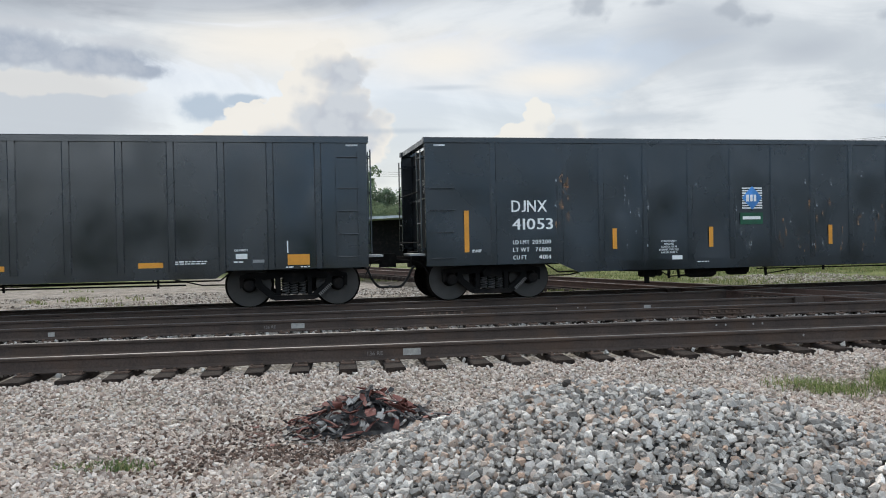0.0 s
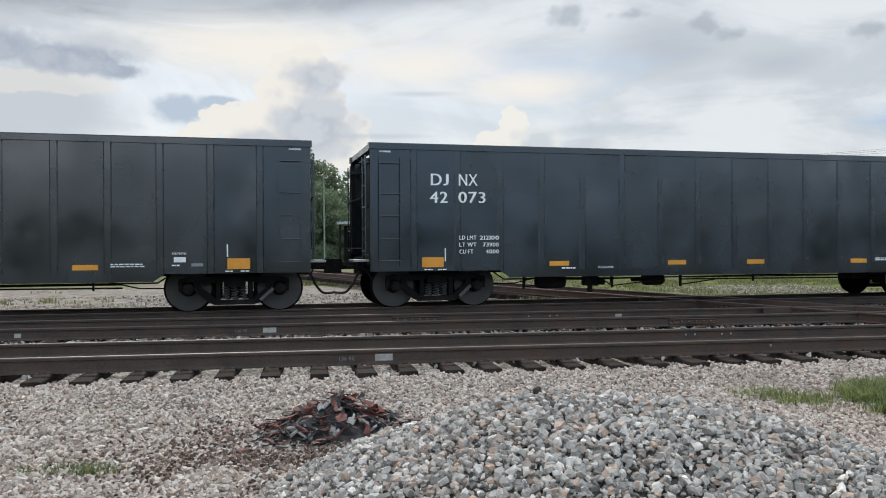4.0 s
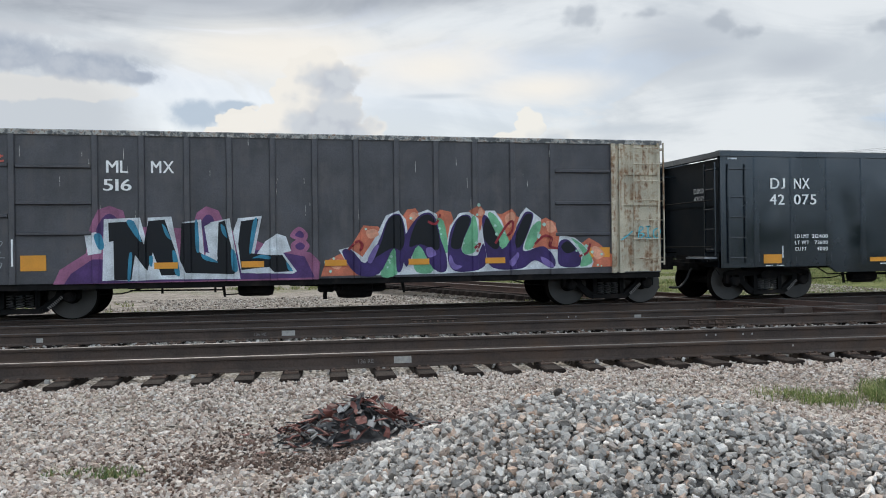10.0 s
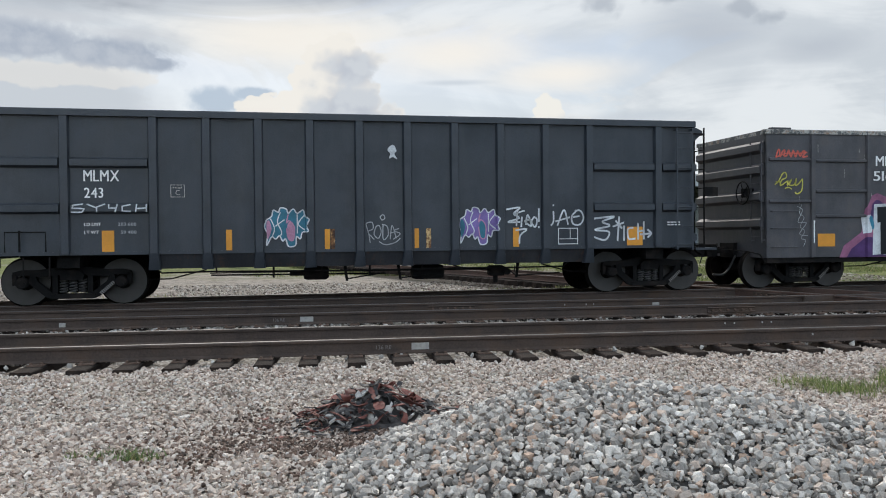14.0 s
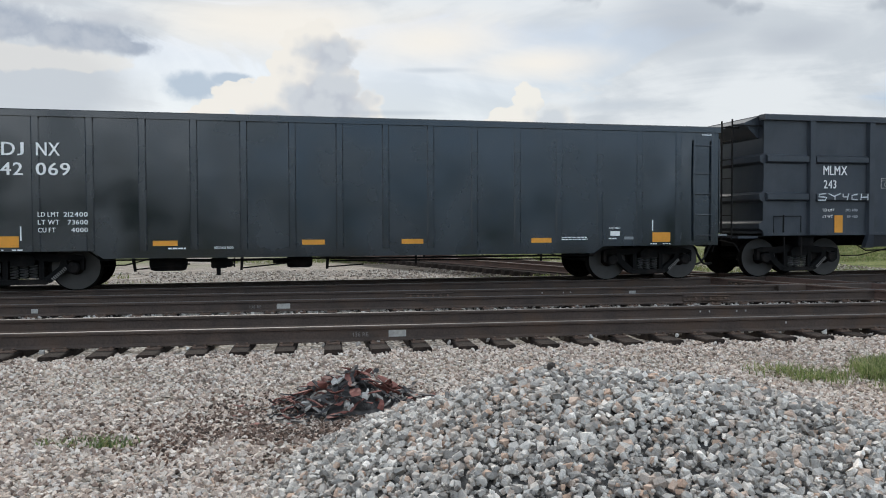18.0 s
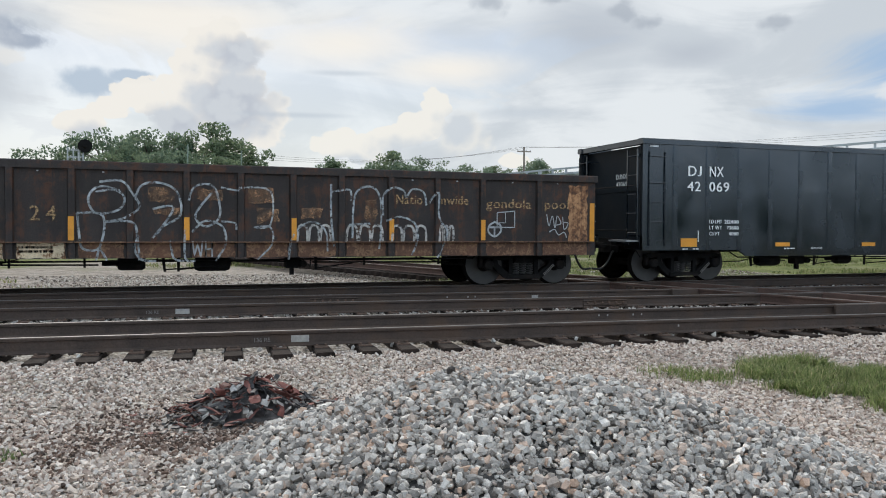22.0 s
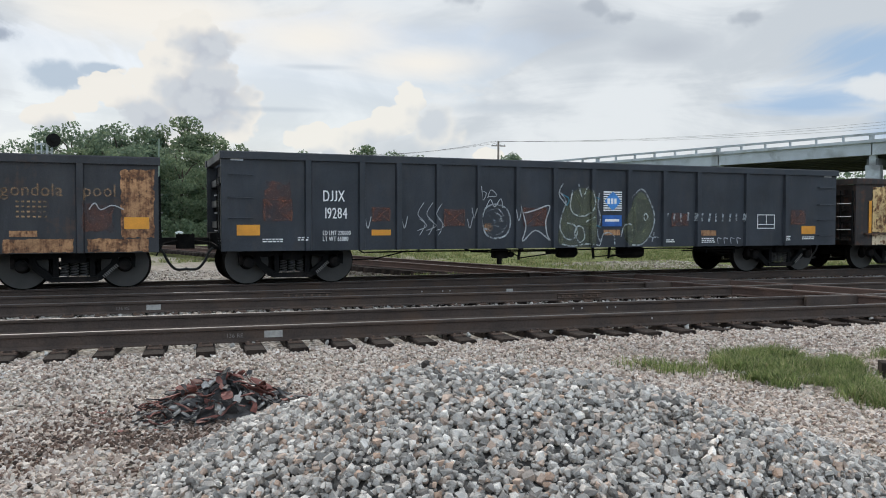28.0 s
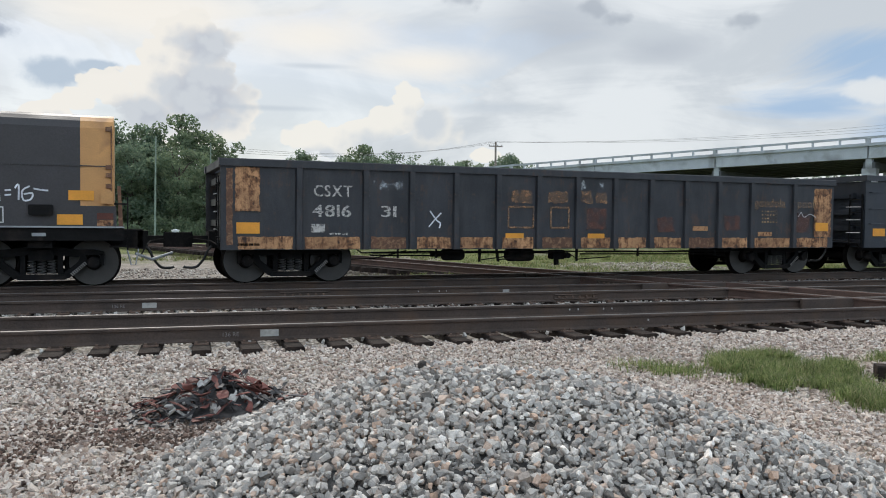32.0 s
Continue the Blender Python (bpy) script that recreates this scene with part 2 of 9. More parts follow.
# ---- mesh helpers ----
class Shape:
    """Collects boxes, prisms, tubes and lathes for one mesh."""

    def __init__(self):
        self.v, self.f = [], []

    def add(self, verts, faces):
        n = len(self.v)
        self.v += [tuple(p) for p in verts]
        self.f += [tuple(n + i for i in f) for f in faces]
        return self

    def box(self, x0, x1, y0, y1, z0, z1, ch=0.0):
        if ch:
            return self.prism([(x0 + ch, z0), (x1 - ch, z0), (x1, z0 + ch), (x1, z1 - ch), (x1 - ch, z1), (x0 + ch, z1), (x0, z1 - ch), (x0, z0 + ch)], y0, y1, "y")
        v = [(x, y, z) for z in (z0, z1) for y in (y0, y1) for x in (x0, x1)]
        return self.add(v, [(0, 2, 3, 1), (4, 5, 7, 6), (0, 1, 5, 4), (2, 6, 7, 3), (0, 4, 6, 2), (1, 3, 7, 5)])

    def prism(self, pts, a, b, axis="y"):
        """A closed outline of two coordinates, drawn out from a to b along axis (the outline takes the two others in order)."""
        def put(p, d):
            return {"x": (d, p[0], p[1]), "y": (p[0], d, p[1]), "z": (p[0], p[1], d)}[axis]
        n = len(pts)
        v = [put(p, a) for p in pts] + [put(p, b) for p in pts]
        f = [tuple(range(n)), tuple(range(2 * n - 1, n - 1, -1))] + [(i, n + i, n + (i + 1) % n, (i + 1) % n) for i in range(n)]
        return self.add(v, f)

    def tube(self, path, r, n=6, closed=False):
        path = [Vector(p) for p in path]
        rings = []
        for i, p in enumerate(path):
            a, b = path[max(i - 1, 0)], path[min(i + 1, len(path) - 1)]
            d = (b - a).normalized() if (b - a).length else Vector((1, 0, 0))
            up = Vector((0, 0, 1)) if abs(d.z) < 0.9 else Vector((1, 0, 0))
            s = d.cross(up).normalized()
            t = s.cross(d)
            rr = r[i] if isinstance(r, (list, tuple)) else r
            rings.append([p + (s * math.cos(k * 2 * math.pi / n) + t * math.sin(k * 2 * math.pi / n)) * rr for k in range(n)])
        v = [q for ring in rings for q in ring]
        f = [(i * n + k, i * n + (k + 1) % n, (i + 1) * n + (k + 1) % n, (i + 1) * n + k) for i in range(len(path) - 1) for k in range(n)]
        f += [tuple(range(n - 1, -1, -1)), tuple((len(path) - 1) * n + k for k in range(n))]
        return self.add(v, f)

    def lathe(self, profile, n=24, axis="y", at=(0, 0, 0)):
        """profile: (radius, height along axis) from one end to the other."""
        v, f = [], []
        for r, h in profile:
            for k in range(n):
                c, s = r * math.cos(2 * math.pi * k / n), r * math.sin(2 * math.pi * k / n)
                p = {"y": (c, h, s), "z": (c, s, h), "x": (h, c, s)}[axis]
                v.append((p[0] + at[0], p[1] + at[1], p[2] + at[2]))
        m = len(profile)
        f = [(i * n + k, i * n + (k + 1) % n, (i + 1) * n + (k + 1) % n, (i + 1) * n + k) for i in range(m - 1) for k in range(n)]
        f += [tuple(range(n - 1, -1, -1)), tuple((m - 1) * n + k for k in range(n))]
        return self.add(v, f)

    def mesh(self, name, mat=None, smooth=False):
        me = bpy.data.meshes.new(name)
        me.from_pydata(self.v, [], self.f)
        bm = bmesh.new()
        bm.from_mesh(me)
        bmesh.ops.recalc_face_normals(bm, faces=bm.faces)
        bm.to_mesh(me)
        bm.free()
        if smooth:
            me.shade_smooth()
            me.set_sharp_from_angle(angle=radians(35))
        if mat:
            me.materials.append(mat)
        return me


def part(name, shape, mat, parent=None, label="", at=None, smooth=False):
    """One mesh object out of a Shape or a ready mesh, under parent."""
    me = shape.mesh(name, mat, smooth) if isinstance(shape, Shape) else shape
    ob = new(name, me)
    if parent is not None:
        ob.parent = parent
    if at is not None:
        ob.matrix_basis = at
    if label:
        ob["label"] = label
    return ob


def thing(name, m, label, category, group="", kind=""):
    ob = new(name)
    ob.empty_display_size = 0.2
    ob.matrix_basis = m
    return tagged(ob, label, category, group, kind)


# ---- materials ----
def material(name, colour, rough=0.6, metal=0.0, vary=0.25, scale=6.0, fine=60.0, bump=0.15, stains=None, stain_scale=1.2, stain_at=(0.52, 0.7), per="", spec=0.5, wave=0.0, tone=None, bump_scale=None, gloss_vary=0.12):
    """Colour varied at two scales, a stain colour in patches, grain as bump. per: 'object' or 'island' gives each piece its own tone."""
    m = bpy.data.materials.new(name)
    m.use_nodes = True
    nt = m.node_tree
    N, L = nt.nodes, nt.links
    bsdf = N["Principled BSDF"]
    bsdf.inputs["Roughness"].default_value, bsdf.inputs["Metallic"].default_value = rough, metal
    bsdf.inputs["Specular IOR Level"].default_value = spec
    tc = N.new("ShaderNodeTexCoord")

    def noise_tex(s, detail=5, dist=0.0):
        n = N.new("ShaderNodeTexNoise")
        n.inputs["Scale"].default_value, n.inputs["Detail"].default_value, n.inputs["Distortion"].default_value = s, detail, dist
        L.new(tc.outputs["Object"], n.inputs["Vector"])
        return n.outputs[0]

    def mul(a, b):
        n = N.new("ShaderNodeMath")
        n.operation = "MULTIPLY"
        for i, v in enumerate((a, b)):
            if isinstance(v, (int, float)):
                n.inputs[i].default_value = v
            else:
                L.new(v, n.inputs[i])
        return n.outputs[0]

    def spread(x, lo, hi, a=0.3, b=0.7):
        n = N.new("ShaderNodeMapRange")
        for k, v in (("From Min", a), ("From Max", b), ("To Min", lo), ("To Max", hi)):
            n.inputs[k].default_value = v
        L.new(x, n.inputs["Value"])
        return n.outputs[0]

    coarse, grain = noise_tex(scale), noise_tex(fine, 4)
    value = mul(spread(coarse, 1 - vary, 1 + vary), spread(grain, 1 - vary * 0.6, 1 + vary * 0.6))
    col = N.new("ShaderNodeRGB")
    col.outputs[0].default_value = (*colour, 1)
    base = col.outputs[0]
    if per:
        if per == "object":
            rnd = N.new("ShaderNodeObjectInfo").outputs["Random"]
        else:
            rnd = N.new("ShaderNodeNewGeometry").outputs["Random Per Island"]
        if tone:
            cr = N.new("ShaderNodeValToRGB")
            els = cr.color_ramp.elements
            while len(els) < len(tone):
                els.new(0.5)
            for i, c in enumerate(tone):
                els[i].position, els[i].color = i / max(len(tone) - 1, 1), (*c, 1)
            L.new(rnd, cr.inputs[0])
            base = cr.outputs[0]
        else:
            value = mul(value, spread(rnd, 0.7, 1.3, 0.0, 1.0))
    hsv = N.new("ShaderNodeHueSaturation")
    L.new(base, hsv.inputs["Color"])
    L.new(value, hsv.inputs["Value"])
    base = hsv.outputs[0]
    if stains:
        st = spread(noise_tex(stain_scale, 8, 0.4), 0.0, 1.0, *stain_at)
        st.node.clamp = True
        mx = N.new("ShaderNodeMix")
        mx.data_type = "RGBA"
        L.new(st, mx.inputs[0])
        L.new(base, mx.inputs[6])
        mx.inputs[7].default_value = (*stains, 1)
        base = mx.outputs[2]
    L.new(base, bsdf.inputs["Base Color"])
    L.new(spread(coarse, max(rough - gloss_vary, 0.02), min(rough + gloss_vary, 1)), bsdf.inputs["Roughness"])
    height = noise_tex(bump_scale or fine, 5)
    bp = N.new("ShaderNodeBump")
    bp.inputs["Strength"].default_value, bp.inputs["Distance"].default_value = bump, 0.02
    L.new(height, bp.inputs["Height"])
    if wave:
        bw = N.new("ShaderNodeBump")
        bw.inputs["Strength"].default_value, bw.inputs["Distance"].default_value = wave, 0.3
        L.new(noise_tex(0.8, 2), bw.inputs["Height"])
        L.new(bw.outputs[0], bp.inputs["Normal"])
    L.new(bp.outputs[0], bsdf.inputs["Normal"])
    return m


def worn(name, colour, rough=0.75, scale=5.0, at=(0.40, 0.62), most=0.9, least=0.0):
    """Thin or worn paint: it covers in patches and lets the sheet beneath show elsewhere."""
    m = material(name, colour, rough, 0.0, 0.3, 4.0, 50.0, 0.05)
    N, L = m.node_tree.nodes, m.node_tree.links
    tc = N.new("ShaderNodeTexCoord")
    n = N.new("ShaderNodeTexNoise")
    n.inputs["Scale"].default_value, n.inputs["Detail"].default_value, n.inputs["Roughness"].default_value = scale, 9.0, 0.68
    L.new(tc.outputs["Object"], n.inputs["Vector"])
    k = N.new("ShaderNodeMapRange")
    for key, v in (("From Min", at[0]), ("From Max", at[1]), ("To Min", least), ("To Max", most)):
        k.inputs[key].default_value = v
    L.new(n.outputs[0], k.inputs["Value"])
    L.new(k.outputs[0], N["Principled BSDF"].inputs["Alpha"])
    return m


def weathered(name, paint, rust, deep, rough=0.6, bite=(0.52, 0.66), run=0.35, size=3.0, spec=0.35, dust=0.0):
    """Old paint eaten by rust: ragged bites at two sizes, runs down the sheet, a darker heart in each bite."""
    m = material(name, paint, rough, 0.0, 0.3, 1.3, 45.0, 0.12, spec=spec)
    N, L = m.node_tree.nodes, m.node_tree.links
    bsdf = N["Principled BSDF"]
    tc = N.new("ShaderNodeTexCoord")

    def tex(scale, stretch=1.0, detail=10.0, harsh=0.68):
        mp = N.new("ShaderNodeMapping")
        mp.inputs["Scale"].default_value = (scale, scale, scale * stretch)
        L.new(tc.outputs["Object"], mp.inputs[0])
        n = N.new("ShaderNodeTexNoise")
        n.inputs["Scale"].default_value, n.inputs["Detail"].default_value, n.inputs["Roughness"].default_value = 1.0, detail, harsh
        n.inputs["Distortion"].default_value = 0.3
        L.new(mp.outputs[0], n.inputs["Vector"])
        return n.outputs[0]

    def calc(op, x, y):
        n = N.new("ShaderNodeMath")
        n.operation = op
        for i, v in enumerate((x, y)):
            if isinstance(v, (int, float)):
                n.inputs[i].default_value = v
            else:
                L.new(v, n.inputs[i])
        return n.outputs[0]

    def band(x, lo, hi, top=1.0):
        n = N.new("ShaderNodeMapRange")
        n.inputs["From Min"].default_value, n.inputs["From Max"].default_value, n.inputs["To Max"].default_value = lo, hi, top
        L.new(x, n.inputs["Value"])
        return n.outputs[0]

    def over(f, x, colour):
        n = N.new("ShaderNodeMix")
        n.data_type = "RGBA"
        L.new(f, n.inputs[0])
        L.new(x, n.inputs[6])
        n.inputs[7].default_value = (*colour, 1)
        return n.outputs[2]

    blot, runs, pit = tex(size), tex(size * 3.0, 0.07, 6.0), tex(size * 4.0)
    mask = calc("ADD", calc("MULTIPLY", blot, 1.0 - run), calc("MULTIPLY", runs, run))
    mask = calc("ADD", mask, calc("MULTIPLY", calc("SUBTRACT", pit, 0.5), 0.25))
    col = bsdf.inputs["Base Color"].links[0].from_socket
    if dust:
        col = over(band(tex(size * 1.4, 0.25, 6.0), 0.45, 0.75, dust), col, (0.17, 0.15, 0.14))
    col = over(band(mask, *bite), col, rust)
    col = over(band(calc("ADD", mask, calc("MULTIPLY", calc("SUBTRACT", tex(size * 2.2), 0.5), 0.5)), bite[1] - 0.02, bite[1] + 0.10), col, deep)
    L.new(col, bsdf.inputs["Base Color"])
    return m


STEEL_DARK = material("weathered_rail_side", (0.078, 0.056, 0.046), 0.75, 0.3, 0.3, 3.0, 40.0, 0.3, stains=(0.10, 0.062, 0.042), stain_scale=1.5, stain_at=(0.5, 0.75))
RAIL_RUST = material("rusty_crossing_rail", (0.115, 0.070, 0.055), 0.8, 0.2, 0.3, 3.0, 40.0, 0.3)
RAIL_TOP = material("polished_rail_top", (0.185, 0.170, 0.160), 0.52, 0.9, 0.2, 4.0, 90.0, 0.05)
TIE_WOOD = material("oil_blackened_tie_wood", (0.028, 0.021, 0.018), 0.92, 0.0, 0.35, 3.0, 50.0, 0.6, stains=(0.046, 0.034, 0.028), stain_scale=4.0, per="object", spec=0.15)
PLATE = material("rusted_tie_plate", (0.150, 0.100, 0.076), 0.8, 0.3, 0.3, 8.0, 60.0, 0.3)
BLACK_PAINT = material("glossy_black_car_paint", (0.0025, 0.0068, 0.0118), 0.22, 0.0, 0.35, 0.8, 30.0, 0.006, wave=0.03, spec=0.95, gloss_vary=0.12)
BLACK_WORN = material("scuffed_black_car_paint", (0.0028, 0.0072, 0.0120), 0.25, 0.0, 0.35, 1.0, 30.0, 0.010, wave=0.03, spec=0.8, stains=(0.009, 0.013, 0.018), stain_scale=0.9, gloss_vary=0.12)
BLACK_END = material("dull_black_end_paint", (0.010, 0.014, 0.018), 0.7, 0.0, 0.3, 1.5, 30.0, 0.02, spec=0.2)
UNDER = material("sooty_undergear_steel", (0.011, 0.0105, 0.0105), 0.9, 0.0, 0.35, 4.0, 50.0, 0.3, stains=(0.026, 0.021, 0.019), stain_scale=3.0, spec=0.12)
WHEEL_STEEL = material("rust_dusted_wheel_steel", (0.0085, 0.0070, 0.0062), 0.85, 0.0, 0.35, 3.0, 40.0, 0.2, stains=(0.017, 0.0115, 0.009), stain_scale=4.0, spec=0.08)
TREAD = material("bright_wheel_rim", (0.055, 0.050, 0.046), 0.5, 0.2, 0.2, 5.0, 60.0, 0.05)
YELLOW = material("amber_reflective_tape", (0.72, 0.30, 0.03), 0.45, 0.0, 0.12, 3.0, 60.0, 0.02)
WHITE = material("white_stencil_paint", (0.86, 0.85, 0.83), 0.6, 0.0, 0.1, 4.0, 60.0, 0.02)

# ---- ground: one sheet out to the horizon ----
def smooth(a, b, x):
    t = min(max((x - a) / (b - a), 0.0), 1.0)
    return t * t * (3 - 2 * t)


def near_rail_y(x):
    return 10.223 - 0.070 * x


def ground_z(x, y):
    """Level ballast shoulder, a little lower in front of the near track."""
    d = near_rail_y(x) - y
    z = -0.275 - 0.07 * smooth(1.0, 3.0, d)
    z += 0.020 * smooth(0.30, 0.50, d) * (1 - smooth(0.9, 2.2, d))
    if -9.5 < d < 0.0:
        z = -0.30
    z += 0.018 * noise.noise(Vector((x * 0.7, y * 0.7, 0.3)))
    far = y - 20.5
    if far > 0:
        z -= 0.25 * smooth(0, 6, far)
        z += 0.25 * noise.noise(Vector((x * 0.06, y * 0.06, 4.0))) * smooth(3, 20, far)
    return z


def axis_steps(lo, hi, fine_lo, fine_hi, step):
    xs = list(np.arange(fine_lo, fine_hi + 1e-6, step))
    s, x = step, fine_hi
    while x < hi:
        s *= 1.35
        x = min(x + s, hi)
        xs.append(x)
    s, x = step, fine_lo
    while x > lo:
        s *= 1.35
        x = max(x - s, lo)
        xs.insert(0, x)
    return xs


def ground_material():
    m = bpy.data.materials.new("ballast_and_grass_ground")
    m.use_nodes = True
    nt = m.node_tree
    N, L = nt.nodes, nt.links
    bsdf = N["Principled BSDF"]
    bsdf.inputs["Roughness"].default_value = 0.92
    bsdf.inputs["Specular IOR Level"].default_value = 0.2
    tc = N.new("ShaderNodeTexCoord")

    def tex(kind, scale, **kw):
        n = N.new(kind)
        n.inputs["Scale"].default_value = scale
        for k, v in kw.items():
            n.inputs[k].default_value = v
        L.new(tc.outputs["Object"], n.inputs["Vector"])
        return n

    def ramp(src, stops):
        cr = N.new("ShaderNodeValToRGB")
        els = cr.color_ramp.elements
        while len(els) < len(stops):
            els.new(0.5)
        for e, (p, c) in zip(els, stops):
            e.position, e.color = p, (*c, 1)
        L.new(src, cr.inputs[0])
        return cr.outputs[0]

    def mix(f, a, b, kind="MIX"):
        n = N.new("ShaderNodeMix")
        n.data_type, n.blend_type = "RGBA", kind
        if isinstance(f, (int, float)):
            n.inputs[0].default_value = f
        else:
            L.new(f, n.inputs[0])
        for s, v in ((n.inputs[6], a), (n.inputs[7], b)):
            if isinstance(v, tuple):
                s.default_value = (*v, 1)
            else:
                L.new(v, s)
        return n.outputs[2]

    vor = tex("ShaderNodeTexVoronoi", 24.0)
    vor2 = tex("ShaderNodeTexVoronoi", 55.0)
    sepc = N.new("ShaderNodeSeparateColor")
    L.new(vor.outputs["Color"], sepc.inputs[0])
    stones = ramp(sepc.outputs[0], [(0.0, (0.26, 0.23, 0.21)), (0.35, (0.44, 0.41, 0.37)), (0.7, (0.58, 0.55, 0.52)), (1.0, (0.70, 0.68, 0.66))])
    # stone rims darkened in colour, painting the shade between the stones
    gap_shade = ramp(vor.outputs["Distance"], [(0.35, (1, 1, 1)), (0.75, (0.35, 0.33, 0.31))])
    gravel = mix(1.0, stones, gap_shade, "MULTIPLY")
    warm = tex("ShaderNodeTexNoise", 0.6, Detail=4.0)
    gravel = mix(ramp(warm.outputs[0], [(0.45, (0, 0, 0)), (0.65, (0.5, 0.5, 0.5))]), gravel, (0.44, 0.39, 0.32))
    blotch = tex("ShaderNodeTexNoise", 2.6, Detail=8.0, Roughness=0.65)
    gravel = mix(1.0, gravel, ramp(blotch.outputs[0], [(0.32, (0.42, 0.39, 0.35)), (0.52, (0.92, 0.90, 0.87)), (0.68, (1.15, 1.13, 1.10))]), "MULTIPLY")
    # grass and dirt take over in patches far behind the train
    sep = N.new("ShaderNodeSeparateXYZ")
    L.new(tc.outputs["Object"], sep.inputs[0])
    patch = tex("ShaderNodeTexNoise", 0.13, Detail=6.0, Roughness=0.6)
    turf_n = tex("ShaderNodeTexNoise", 9.0, Detail=6.0)
    turf = ramp(turf_n.outputs[0], [(0.3, (0.065, 0.085, 0.030)), (0.5, (0.14, 0.165, 0.055)), (0.75, (0.26, 0.25, 0.12))])
    turf2 = tex("ShaderNodeTexNoise", 0.7, Detail=6.0, Roughness=0.6)
    turf = mix(1.0, turf, ramp(turf2.outputs[0], [(0.35, (0.62, 0.66, 0.60)), (0.6, (1.15, 1.1, 1.0))]), "MULTIPLY")
    depth = N.new("ShaderNodeMapRange")
    depth.inputs["From Min"].default_value, depth.inputs["From Max"].default_value = 24.0, 46.0
    L.new(sep.outputs[1], depth.inputs["Value"])
    side = N.new("ShaderNodeMapRange")
    side.inputs["From Min"].default_value, side.inputs["From Max"].default_value = 6.0, 15.0
    L.new(sep.outputs[0], side.inputs["Value"])
    near = N.new("ShaderNodeMapRange")
    near.inputs["From Min"].default_value, near.inputs["From Max"].default_value = 21.5, 24.0
    L.new(sep.outputs[1], near.inputs["Value"])
    both = N.new("ShaderNodeMath")
    both.operation = "MULTIPLY"
    L.new(side.outputs[0], both.inputs[0])
    L.new(near.outputs[0], both.inputs[1])
    mx = N.new("ShaderNodeMath")
    mx.operation = "MAXIMUM"
    L.new(depth.outputs[0], mx.inputs[0])
    L.new(both.outputs[0], mx.inputs[1])
    # and unseen behind the camera, added to darken what the cars reflect
    verge = N.new("ShaderNodeMapRange")
    verge.inputs["From Min"].default_value, verge.inputs["From Max"].default_value, verge.inputs["To Max"].default_value = -4.0, -9.0, 1.4
    L.new(sep.outputs[1], verge.inputs["Value"])
    mx2 = N.new("ShaderNodeMath")
    mx2.operation = "MAXIMUM"
    L.new(mx.outputs[0], mx2.inputs[0])
    L.new(verge.outputs[0], mx2.inputs[1])
    mx = mx2
    ad = N.new("ShaderNodeMath")
    ad.operation = "MULTIPLY_ADD"
    L.new(patch.outputs[0], ad.inputs[0])
    ad.inputs[1].default_value, ad.inputs[2].default_value = 2.0, -1.45
    sm = N.new("ShaderNodeMath")
    sm.operation = "ADD"
    L.new(mx.outputs[0], sm.inputs[0])
    L.new(ad.outputs[0], sm.inputs[1])
    gf = N.new("ShaderNodeMapRange")
    gf.inputs["From Min"].default_value, gf.inputs["From Max"].default_value = 0.1, 0.5
    L.new(sm.outputs[0], gf.inputs["Value"])
    bare = N.new("ShaderNodeMapRange")
    bare.inputs["From Min"].default_value, bare.inputs["From Max"].default_value, bare.inputs["To Max"].default_value = 19.6, 20.8, 0.62
    L.new(sep.outputs[1], bare.inputs["Value"])
    dirt_n = tex("ShaderNodeTexNoise", 1.7, Detail=9.0, Roughness=0.7)
    dirt = ramp(dirt_n.outputs[0], [(0.32, (0.10, 0.078, 0.062)), (0.5, (0.27, 0.225, 0.185)), (0.68, (0.46, 0.41, 0.36))])
    gravel = mix(bare.outputs[0], gravel, dirt)
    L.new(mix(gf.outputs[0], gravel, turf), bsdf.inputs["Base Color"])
    bump = N.new("ShaderNodeBump")
    bump.inputs["Strength"].default_value, bump.inputs["Distance"].default_value = 0.9, 0.03
    bump.invert = True
    L.new(vor.outputs["Distance"], bump.inputs["Height"])
    b2 = N.new("ShaderNodeBump")
    b2.inputs["Strength"].default_value, b2.inputs["Distance"].default_value = 0.5, 0.012
    b2.invert = True
    L.new(vor2.outputs["Distance"], b2.inputs["Height"])
    L.new(bump.outputs[0], b2.inputs["Normal"])
    L.new(b2.outputs[0], bsdf.inputs["Normal"])
    return m


def build_ground():
    xs = axis_steps(-1800, 1800, -6.0, 18.0, 0.4)
    ys = axis_steps(-600, 2400, 1.0, 26.0, 0.4)
    n = len(xs)
    v = [(x, y, ground_z(x, y)) for y in ys for x in xs]
    f = [(j * n + i, j * n + i + 1, (j + 1) * n + i + 1, (j + 1) * n + i) for j in range(len(ys) - 1) for i in range(n - 1)]
    me = bpy.data.meshes.new("ground")
    me.from_pydata(v, [], f)
    me.shade_smooth()
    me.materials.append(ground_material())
    tagged(new("ground", me), "pale crushed-stone ballast yard fading into grass", "ground", kind="structure")


build_ground()

# ---- tracks ----
RAIL_PROFILE = [(-0.076, -0.186), (0.076, -0.186), (0.076, -0.175), (0.020, -0.160), (0.009, -0.150), (0.009, -0.048), (0.034, -0.038), (0.037, -0.012), (0.030, -0.002),
                (-0.030, -0.002), (-0.037, -0.012), (-0.034, -0.038), (-0.009, -0.048), (-0.009, -0.150), (-0.020, -0.160), (-0.076, -0.175)]
GAUGE = 0.7525


